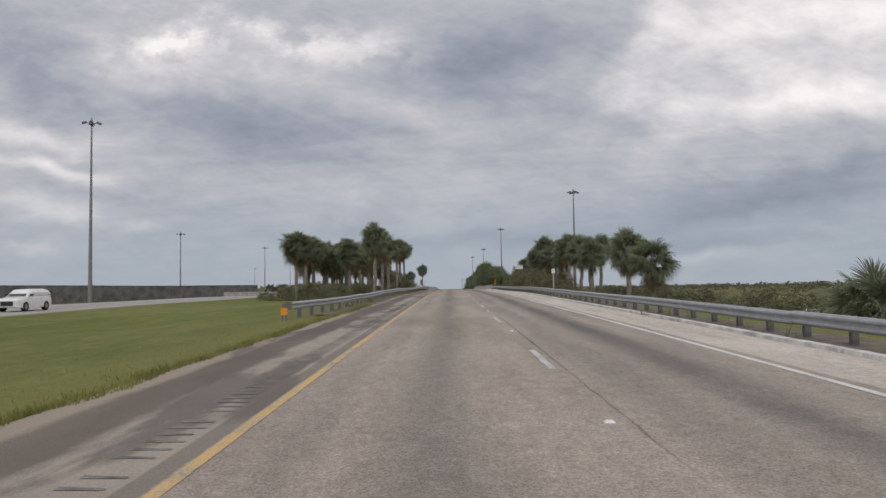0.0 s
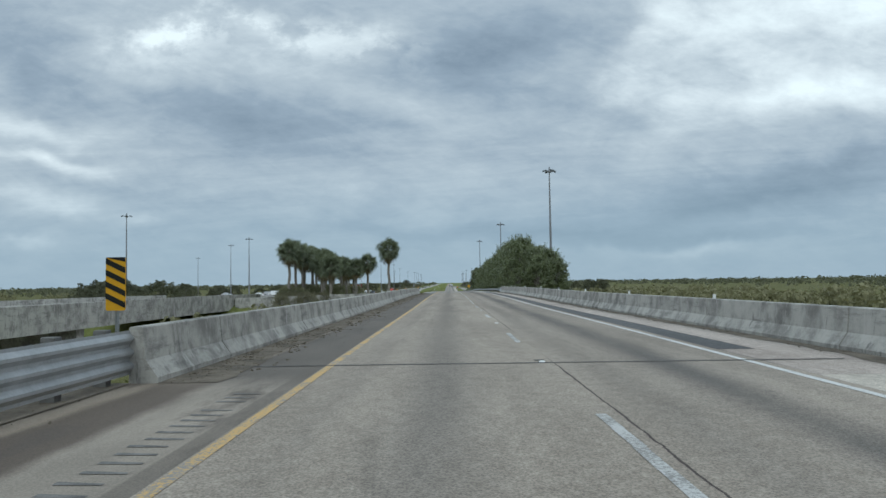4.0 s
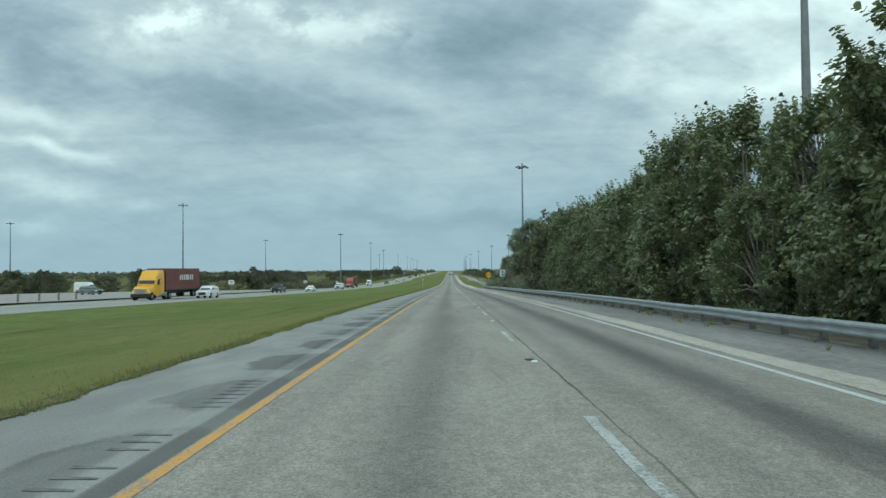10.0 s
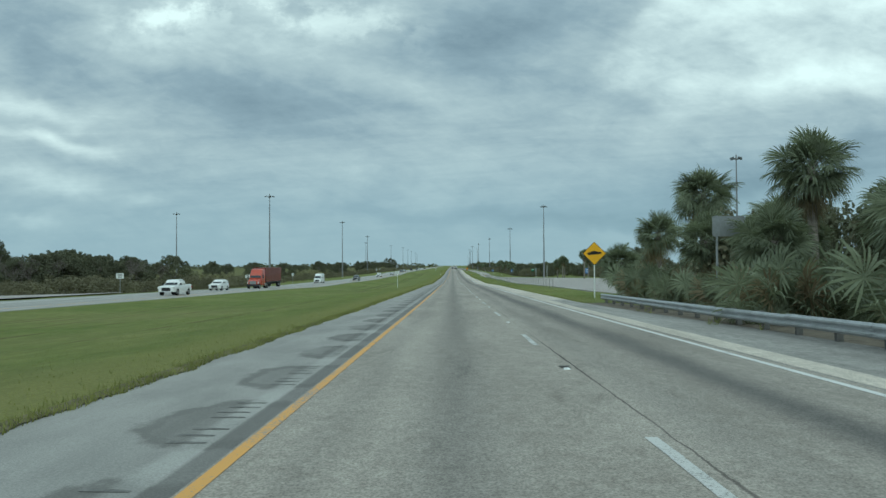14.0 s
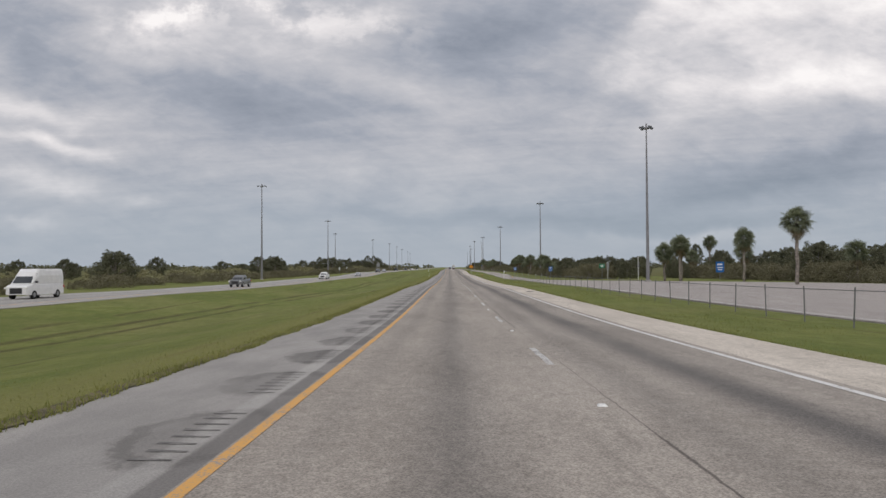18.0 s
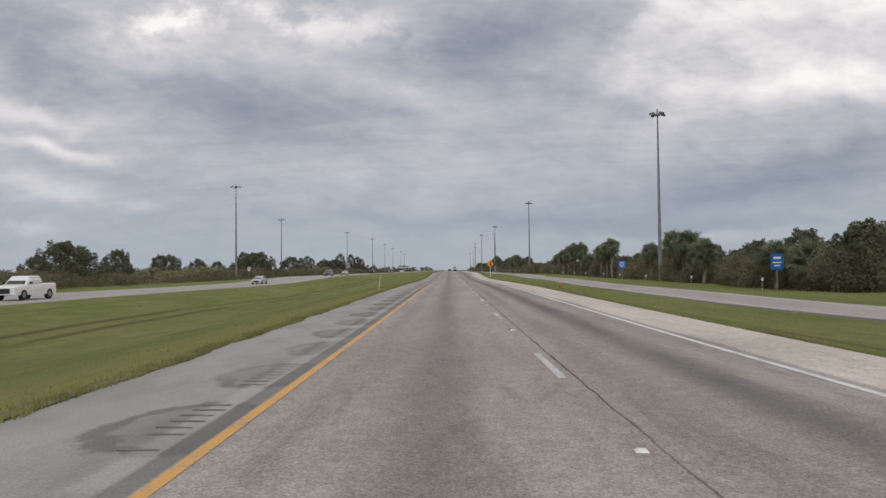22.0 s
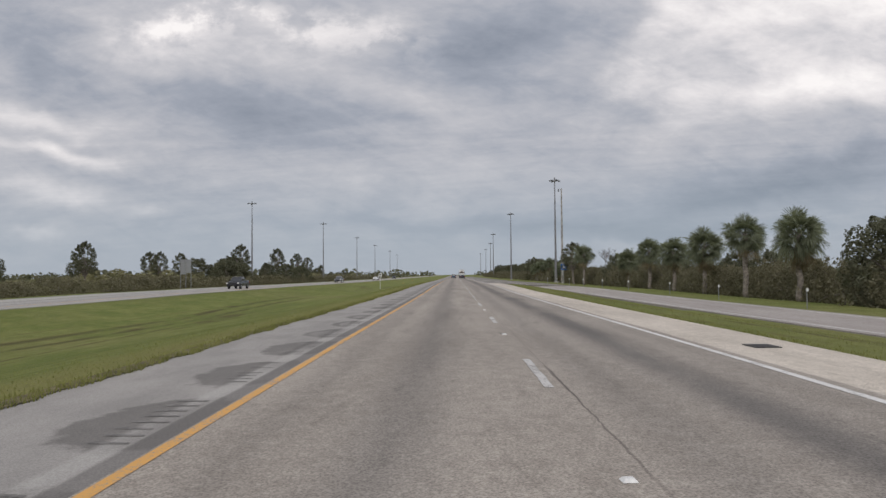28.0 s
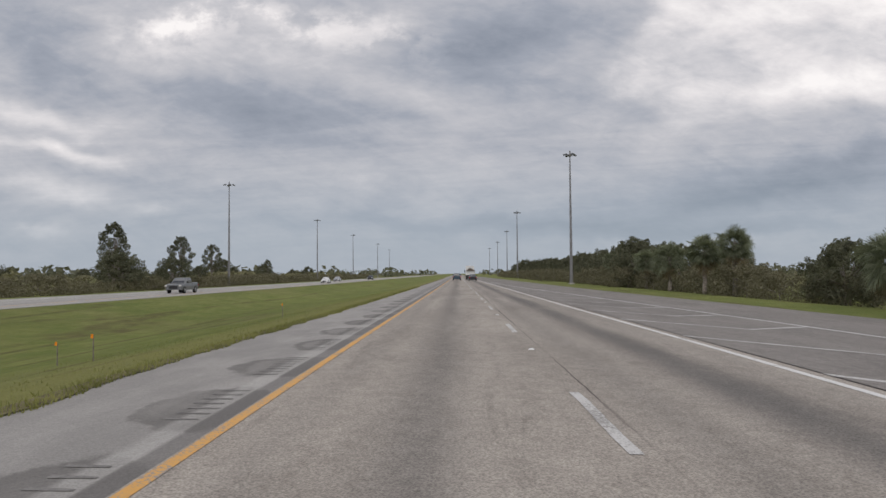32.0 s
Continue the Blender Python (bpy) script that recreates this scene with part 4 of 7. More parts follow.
# ---- high masts ----
def high_mast(x, y, top, ground, group="high mast lights"):
    h = top - ground
    m = thing("high_mast_light", "tall grey steel high mast light with a ring of floodlights", "street lamp", group, at=(x, y, ground))
    me = Mesh()
    pts, radii = [], []
    for i in range(4):
        pts += [(0, 0, h * i / 4), (0, 0, h * (i + 1) / 4 - 0.03)]
        radii += [0.30 - 0.05 * i, 0.30 - 0.05 * (i + 1) - 0.012]
    me.chain(pts, radii, 10)
    part("pole", me, M_POLE, m, smooth=False)
    me = Mesh()
    me.tube((0, 0, -0.3), (0, 0, 0.25), 0.55, 0.55, 12)
    part("base", me, M_CONC, m)
    me = Mesh()
    me.tube((0, 0, h - 0.7), (0, 0, h - 0.45), 0.42, 0.42, 12)
    me.tube((0, 0, h - 0.5), (0, 0, h + 0.25), 0.16, 0.10, 8)
    for i in range(4):
        a = math.pi * (0.12 + i / 2)
        me.tube((0, 0, h - 0.5), (0.75 * math.cos(a), 0.75 * math.sin(a), h - 0.45), 0.05, 0.05, 6)
    part("ring", me, M_POLE, m)
    for i in range(4):
        a = math.pi * (0.12 + i / 2)
        me = Mesh()
        r = pose(0.95 * math.cos(a), 0.95 * math.sin(a), h - 0.45, 0, 18, math.degrees(a))
        me.box(-0.34, 0.34, -0.2, 0.2, -0.14, 0.14, r, 0.05)
        part("floodlight", me, M_LAMP, m)
    return m


for x, y, top in ((25.2, 145.9, 26.0), (18.3, 257.5, 27.6), (16.5, 356.2, 25.8), (14.3, 461.3, 26.4), (32.1, 714.0, 25.0), (29.9, 835.4, 23.2),
                  (26.0, 968.0, 22.7), (22.9, 1095.0, 22.6), (20.2, 1187.0, 22.8), (20, 1300, 22), (24, 1410, 22), (26, 1530, 22), (26, 1650, 22), (52, 592, 24),
                  (-49.6, 100, 31), (-78, 210, 24), (-77, 302, 25), (-74, 398, 25), (-157, 583, 25), (-101, 724, 24), (-75.5, 530.2, 26.1), (-48.9, 653.0, 23.4), (-106.8, 484.6, 27.4), (-50.1, 790.0, 24.4), (-53.2, 914.3, 22.8), (-67.2, 1023.8, 22.2),
                  (-57.5, 1142.0, 23.0), (-52.0, 1225.0, 22.8), (-54, 1340, 23), (-56, 1450, 23), (-56, 1570, 23), (-60, 1700, 23),):
    high_mast(x, y, top, ground_height(x, y))


# ---- plants ----
def fan(ms, base, out, size, droop, seg=36, stalk=0.85, width=0.036, spread=140):
    """One fan leaf: a stalk and a folded spread of narrow blades whose tips hang."""
    out = Vector(out).normalized()
    side = out.cross(Vector((0, 0, 1)))
    side = side.normalized() if side.length > 0.05 else Vector((1, 0, 0))
    lift = side.cross(out).normalized()
    roll = random.uniform(-1.25, 1.25)
    side, lift = side * math.cos(roll) + lift * math.sin(roll), lift * math.cos(roll) - side * math.sin(roll)
    base = Vector(base)
    hub = base + out * size * stalk
    t = side * 0.018 * size
    ms.quad(tuple(base - t), tuple(base + t), tuple(hub + t), tuple(hub - t))
    down = Vector((0, 0, droop * size))
    for i in range(seg):
        a = math.radians(-spread + 2 * spread * (i + 0.5) / seg + random.uniform(-4, 4))
        d = (out * math.cos(a) + side * math.sin(a)).normalized()
        w = (d.cross(lift) + lift * random.uniform(-0.6, 0.6)).normalized() * size * width
        reach = size * (0.80 + 0.2 * math.cos(a)) * random.uniform(0.82, 1.08)
        fold = lift * (0.10 * size * (1 - abs(i / seg - 0.5)))
        mid = hub + d * reach * 0.5 + fold - down * 0.10
        bend = hub + d * reach * 0.82 + fold * 0.6 - down * random.uniform(0.24, 0.36)
        tip = hub + d * reach * 0.98 - down * random.uniform(0.45, 0.85)
        k = len(ms.v)
        ms.v += [tuple(hub), tuple(mid + w), tuple(bend + w * 0.6), tuple(tip), tuple(bend - w * 0.6), tuple(mid - w)]
        ms.f += [(k, k + 1, k + 2, k + 4, k + 5), (k + 2, k + 3, k + 4)]


def palm_kit(seed, h, crown, skirt, thin=False, fans=0):
    """Meshes of one palm: trunk, green crown, dead skirt."""
    random.seed(seed)
    tm = Mesh()
    n = 12
    pts = [Vector((0.12 * noise.noise((i * 0.4, seed, 0)), 0.12 * noise.noise((i * 0.4, seed, 5)), h * i / n)) for i in range(n + 1)]
    r = 0.15 if thin else 0.20
    tm.chain(pts, [r - 0.03 * i / n + 0.02 * (i % 2) for i in range(n + 1)], 9)
    top = pts[-1]
    for i in range(22):
        a = i * 2.4
        d = Vector((math.cos(a), math.sin(a), 0.9))
        q = top - Vector((0, 0, 1.1 * i / 22))
        tm.tube(q + d * 0.1, q + d * 0.42, 0.04, 0.015, 4, False)
    cm = Mesh()
    n = fans or (36 if thin else 62)
    for i in range(n):
        a = i * 2.39996 + random.uniform(-0.3, 0.3)
        f = (i + 0.5) / n
        e = math.asin(0.98 - 1.75 * f) + math.radians(random.uniform(-8, 8))
        d = (math.cos(a) * math.cos(e), math.sin(a) * math.cos(e), math.sin(e))
        size = crown * random.uniform(0.42, 0.50)
        stalk = random.uniform(0.55, 1.15) if thin else random.uniform(0.55, 1.15)
        if f < 0.25:
            stalk *= 0.75
        fan(cm, top + Vector((0, 0, 0.1 - 0.3 * f)), d, size, (0.5 if thin else 0.06) + 0.55 * f, 34, stalk, 0.03 if thin else 0.026, 82 if thin else 110)
    sm = Mesh()
    for i in range(skirt):
        a = i * 2.39996 + 1
        e = math.radians(random.uniform(-86, -45))
        d = (math.cos(a) * math.cos(e), math.sin(a) * math.cos(e), math.sin(e))
        fan(sm, top - Vector((0, 0, random.uniform(0.0, 0.5 + skirt * 0.022))), d, crown * random.uniform(0.36, 0.46), 0.5, 24, random.uniform(0.6, 1.0), 0.022, 70)
    return tm.data("trunk", M_BARK, True), cm.data("crown", M_FROND), sm.data("dead_fronds", M_DRYFROND) if skirt else None


PALMS = [palm_kit(11, 6.0, 2.05, 14), palm_kit(12, 6.0, 2.2, 24), palm_kit(13, 6.0, 2.0, 10), palm_kit(14, 6.0, 2.15, 18)]
SKIRTED = palm_kit(21, 6.0, 2.3, 60, True, 42)
THIN = palm_kit(22, 6.0, 2.3, 16, True, 24)


def palm(x, y, top, kit=None, crown=1.0, label="cabbage palm with a grey trunk and rounded fan crown", group="cabbage palms"):
    """top: height of the crown's top above the road there."""
    g = ground_height(x, y)
    kit = kit or PALMS[int(abs(x * 7 + y * 3)) % 4]
    tall = zr(y) + top - g
    ob = thing("palm_tree", label, "palm tree", group, at=(x, y, g - 0.1), turn=(x * 71 + y * 37) % 360)
    s = max((tall - 1.4 * crown) / 6.0, 0.15)
    t = part("trunk", kit[0], None, ob)
    t.scale = (1, 1, s)
    for name, data in (("crown", kit[1]), ("dead_fronds", kit[2])):
        if data:
            c = part(name, data, None, ob)
            c.scale = (1.08 * crown, 1.08 * crown, 1.03 * crown)
            c.location = (0, 0, 6.0 * s - 6.18 * crown)
    return ob


def leaf_cloud(ms, centre, radius, count, size, flat=0.75, simple=True):
    """Leaves on and under the skin of a clump."""
    for _ in range(count):
        d = Vector((random.gauss(0, 1), random.gauss(0, 1), random.gauss(0, 1))).normalized()
        p = Vector(centre) + Vector((d.x, d.y, d.z * flat)) * radius * random.uniform(0.72, 1.06)
        nrm = (d + Vector((random.gauss(0, 0.5), random.gauss(0, 0.5), random.gauss(0.3, 0.5)))).normalized()
        q = nrm.to_track_quat("Z", "Y")
        s = size * random.uniform(0.6, 1.25)
        a = random.uniform(0, 6.28)
        e1 = q @ Vector((math.cos(a), math.sin(a), 0)) * s
        e2 = q @ Vector((-math.sin(a), math.cos(a), 0)) * s * 0.72
        up = nrm * (s * 0.15)
        k = len(ms.v)
        if simple:
            ms.v += [tuple(p - e1), tuple(p - e2 + up), tuple(p + e1), tuple(p + e2 + up)]
            ms.f.append((k, k + 1, k + 2, k + 3))
            continue
        ms.v += [tuple(p - e1), tuple(p - e1 * 0.5 - e2 + up), tuple(p + e1 * 0.5 - e2 + up), tuple(p + e1), tuple(p + e1 * 0.5 + e2 + up), tuple(p - e1 * 0.5 + e2 + up)]
        ms.f.append((k, k + 1, k + 2, k + 3, k + 4, k + 5))


def limbs(ms, p, d, r, depth, spread, tips, shrink=0.72, n=7, long=1.0):
    """Branches that fork; tips collects their ends."""
    length = long * r * random.uniform(9, 13) * (1.9 if depth < 3 else 1.0)
    q = p + d * length
    ms.tube(p, q, r, r * shrink, n if depth > 1 else 5, False)
    if depth <= 0:
        tips.append(q)
        return
    for _ in range(random.choice((2, 3))):
        k = (d + Vector((random.uniform(-1, 1), random.uniform(-1, 1), random.uniform(-0.35, 0.8))) * spread).normalized()
        limbs(ms, q, k, r * shrink * random.uniform(0.75, 0.95), depth - 1, spread, tips, shrink, n, long)


def tree_kit(seed, h, wide, clumps, leaves, size, mat, low=0.1, airy=1.0, puff=1.0, simple=True):
    """A broadleaf tree of height h: trunk with limbs, and a crown of leaf clumps."""
    random.seed(seed)
    tm, cm = Mesh(), Mesh()
    p = Vector((0, 0, -0.3))
    q = Vector((random.uniform(-0.3, 0.3), random.uniform(-0.3, 0.3), h * 0.3))
    tm.tube(p, q, 0.022 * h, 0.017 * h, 8, False)
    for i in range(clumps):
        a = i * 2.39996 + random.uniform(-0.4, 0.4)
        f = (i + 0.5) / clumps
        z = h * (low + (0.96 - low) * f)
        prof = math.sin(math.pi * min(1, 0.12 + 0.88 * f) ** 0.8) ** 0.6
        r = wide * prof * random.uniform(0.55, 0.95) * airy
        rad = puff * wide * random.uniform(0.26, 0.42) * (1 - 0.35 * f)
        c = Vector((r * math.cos(a), r * math.sin(a), min(z, h - rad * 0.7)))
        if i % 3 == 0:
            mid = q.lerp(c, 0.55) + Vector((0, 0, 0.06 * h))
            tm.tube(q, mid, 0.012 * h, 0.007 * h, 5, False)
            tm.tube(mid, c, 0.007 * h, 0.003 * h, 5, False)
        leaf_cloud(cm, c, rad, leaves, size, simple=simple)
        if f > 0.45 and random.random() < 0.8:
            # sprigs that break the outline
            e = c + Vector((math.cos(a) * rad * 0.5, math.sin(a) * rad * 0.5, rad * random.uniform(0.6, 0.95)))
            leaf_cloud(cm, e, rad * 0.36, leaves // 8, size, simple=simple)
    return tm.data("trunk", M_BARK), cm.data("crown", mat)


def shoot(ms, p, d, length, size, leaves):
    """A leafy shoot: round leaves set in turn along a short twig."""
    side = d.cross(Vector((0.3, 0.2, 1))).normalized()
    other = d.cross(side)
    for i in range(leaves):
        f = (i + 0.6) / leaves
        a = i * 2.4 + random.uniform(-0.5, 0.5)
        out = (side * math.cos(a) + other * math.sin(a) + d * (0.2 + 0.9 * f)).normalized()
        c = p + d * length * f + out * size * 0.9
        nrm = (d * 0.6 + Vector((0, 0, 0.8)) + Vector((random.gauss(0, 0.45), random.gauss(0, 0.45), random.gauss(0, 0.3)))).normalized()
        e1 = (out - nrm * out.dot(nrm)).normalized() * size * random.uniform(0.75, 1.15)
        e2 = nrm.cross(e1) * 0.92
        up = nrm * size * 0.16
        k = len(ms.v)
        ms.v += [tuple(c - e1), tuple(c - e1 * 0.5 - e2 + up), tuple(c + e1 * 0.55 - e2 + up), tuple(c + e1), tuple(c + e1 * 0.55 + e2 + up), tuple(c - e1 * 0.5 + e2 + up)]
        ms.f.append((k, k + 1, k + 2, k + 3, k + 4, k + 5))


def grape_kit(seed, h=10.0, wide=4.2):
    """A sea-grape: stout limbs, lobes of leafy shoots with dark hollows between."""
    random.seed(seed)
    tm, cm = Mesh(), Mesh()
    root = Vector((0, 0, -0.3))
    fork = Vector((random.uniform(-0.4, 0.4), random.uniform(-0.4, 0.4), h * 0.22))
    tm.tube(root, fork, 0.024 * h, 0.018 * h, 8, False)
    lobes = 34
    for i in range(lobes):
        f = (i + 0.5) / lobes
        a = i * 2.39996 + random.uniform(-0.5, 0.5)
        prof = math.sin(math.pi * min(1, 0.14 + 0.84 * f) ** 0.85) ** 0.6
        r = wide * prof * random.uniform(0.45, 0.92)
        rad = wide * random.uniform(0.20, 0.36) * (1 - 0.3 * f)
        c = Vector((r * math.cos(a), r * math.sin(a), min(h * (0.06 + 0.92 * f), h - rad * 1.1)))
        if i % 2 == 0 or f > 0.6:
            mid = fork.lerp(c, 0.5) + Vector((random.uniform(-0.3, 0.3), random.uniform(-0.3, 0.3), 0.05 * h))
            tm.tube(fork, mid, 0.011 * h, 0.007 * h, 5, False)
            tm.tube(mid, c, 0.007 * h, 0.003 * h, 5, False)
        leaf_cloud(cm, c, rad * 0.8, 250, 0.12, simple=True)
        away = Vector((math.cos(a), math.sin(a), 0.25 + 0.9 * f)).normalized()
        for _ in range(34):
            d = (Vector((random.gauss(0, 1), random.gauss(0, 1), random.gauss(0.25, 0.8))).normalized() + away * 0.5).normalized()
            p = c + Vector((d.x, d.y, d.z * 0.85)) * rad * random.uniform(0.55, 0.95)
            d = (d + Vector((0, 0, random.uniform(0.1, 0.7)))).normalized()
            shoot(cm, p, d, random.uniform(0.35, 0.75), random.uniform(0.085, 0.125), random.choice((6, 7, 8, 9)))
        if f > 0.6:
            # a few shoots that stand clear of the crown
            tm.tube(c, c + away * rad * 1.3, 0.03, 0.012, 4, False)
            for _ in range(3):
                d = (away + Vector((random.gauss(0, 0.4), random.gauss(0, 0.4), random.uniform(0.2, 0.9)))).normalized()
                p = c + d * rad * 0.9
                shoot(cm, p, d, random.uniform(0.8, 1.3), 0.11, 12)
    return tm.data("trunk", M_BARK), cm.data("crown", M_LEAF)


TREES = [grape_kit(31 + i) for i in range(4)]
SHRUBS = [tree_kit(41 + i, 2.6, 2.0, 20, 340, 0.058, M_HEDGE, 0.05) for i in range(3)]
THICKETS = [tree_kit(45 + i, 5.0, 2.6, 36, 330, 0.032, M_TWIG, 0.1, 1.15) for i in range(3)]
SCRUBS = [tree_kit(51 + i, 3.0, 3.4, 26, 160, 0.10, M_SCRUB, 0.05) for i in range(3)]
FARTREES = [tree_kit(61 + i, 8.0, 3.8, 34, 270, 0.14, M_FARLEAF, 0.12, 1.1) for i in range(5)]
TALLTREES = [tree_kit(71 + i, 13.0, 3.2, 34, 240, 0.12, M_FARLEAF, 0.40, 0.95, 0.85) for i in range(3)]
BUSH = tree_kit(91, 3.0, 3.4, 14, 44, 0.2, M_SCRUB, 0.05)[1]


def bush_mass(name, label, spots):
    """Many bushes that nobody could count, joined into one mesh: (x, y, top, wide)."""
    n = len(BUSH.vertices)
    base = np.empty(n * 3)
    BUSH.vertices.foreach_get("co", base)
    base = base.reshape(-1, 3)
    loops = np.empty(len(BUSH.loops), dtype=np.int32)
    BUSH.loops.foreach_get("vertex_index", loops)
    vs, ls = [], []
    for i, (x, y, top, wide) in enumerate(spots):
        g = ground_height(x, y)
        s = (zr(y) + top - g) / 3.0
        a = x * 53 + y * 91
        p = base * (s * wide, s * wide, s)
        q = np.stack([p[:, 0] * math.cos(a) - p[:, 1] * math.sin(a) + x, p[:, 0] * math.sin(a) + p[:, 1] * math.cos(a) + y, p[:, 2] + g - 0.15], 1)
        vs.append(q)
        ls.append(loops + i * n)
    v, l = np.concatenate(vs), np.concatenate(ls)
    me = bpy.data.meshes.new(name)
    me.vertices.add(len(v))
    me.vertices.foreach_set("co", v.reshape(-1))
    me.loops.add(len(l))
    me.loops.foreach_set("vertex_index", l.astype(np.int32))
    me.polygons.add(len(l) // 4)
    me.polygons.foreach_set("loop_start", np.arange(0, len(l), 4, dtype=np.int32))
    me.materials.append(M_FIELDBUSH)
    me.update(calc_edges=True)
    tagged(new(name, me), label, "bushes", kind="stuff")


def tree(kits, x, y, top, name="broadleaf_tree", label="dense dark green broadleaf tree with large round leaves", group="roadside trees", height=10.0, category="tree", wide=1.0, base=None):
    g = ground_height(x, y) if base is None else base
    kit = kits[int(abs(x * 13 + y * 5)) % len(kits)]
    s = (zr(y) + top - g) / height
    ob = thing(name, label, category, group, at=(x, y, g - 0.15), turn=(x * 53 + y * 91) % 360)
    for nm, data in zip(("trunk", "crown"), kit):
        c = part(nm, data, None, ob)
        c.scale = (s * wide, s * wide, s)
    return ob


def dead_kit(seed):
    random.seed(seed)
    tm, tips = Mesh(), []
    limbs(tm, Vector((0, 0, -0.2)), Vector((0.05, 0.02, 1)), 0.10, 7, 0.66, tips, 0.76, 4, 1.9)
    tall = max(v[2] for v in tm.v)
    tm.v = [(x * 6 / tall, y * 6 / tall, z * 6 / tall) for x, y, z in tm.v]
    return tm.data("branch_work", M_TWIG)


DEAD = [dead_kit(81 + i) for i in range(3)]


def dead_tree(x, y, s):
    ob = thing("bare_tree", "bare grey leafless tree among the shrubs", "tree", "bare trees", at=(x, y, ground_height(x, y) - 0.1), turn=(x * 31 + y * 17) % 360)
    c = part("branch_work", DEAD[int(abs(x + y)) % 3], None, ob)
    c.scale = (s / 6 * 0.9, s / 6 * 0.9, s / 6)


def palmetto_kit(seed):
    random.seed(seed)
    a, b = Mesh(), Mesh()
    for i in range(64):
        t = i * 2.39996
        e = math.radians(random.uniform(5, 80))
        d = (math.cos(t) * math.cos(e), math.sin(t) * math.cos(e), math.sin(e))
        p = (random.uniform(-0.9, 0.9), random.uniform(-0.9, 0.9), random.uniform(0, 0.7))
        fan(a if i % 6 else b, p, d, random.uniform(0.6, 0.95), 0.3, 20)
    return a.data("leaves", M_FROND), b.data("dry_leaves", M_DRYFROND)


PALMETTOS = [palmetto_kit(91), palmetto_kit(92)]


def palmetto(x, y, s):
    ob = thing("palmetto_bush", "low green palmetto bush with some dry fans", "bush", "palmetto bushes", at=(x, y, ground_height(x, y)), turn=(x * 37 + y * 57) % 360)
    for nm, data in zip(("leaves", "dry_leaves"), PALMETTOS[int(abs(x * 3 + y)) % 2]):
        part(nm, data, None, ob).scale = (s, s, s)


def shrub(x, y, top, wide=1.0):
    tree(SHRUBS, x, y, top, "shrub", "dense dark green hedge shrub", "hedge shrubs", 2.6, "shrub", wide)


# skyline of the broadleaf belt along the road
BELT_Y = (240, 247, 252, 259, 266, 279, 285, 289, 292, 299, 304, 312, 318, 322, 328, 334, 341, 346, 352, 357, 363, 372, 378, 392, 397, 403)
BELT_TOP = (5.8, 7.9, 9.5, 10.3, 10.2, 9.8, 10.5, 10.4, 8.0, 7.8, 9.6, 10.0, 8.8, 6.8, 7.6, 9.3, 9.7, 7.8, 8.5, 9.5, 8.2, 7.9, 8.6, 8.8, 7.9, 8.8)


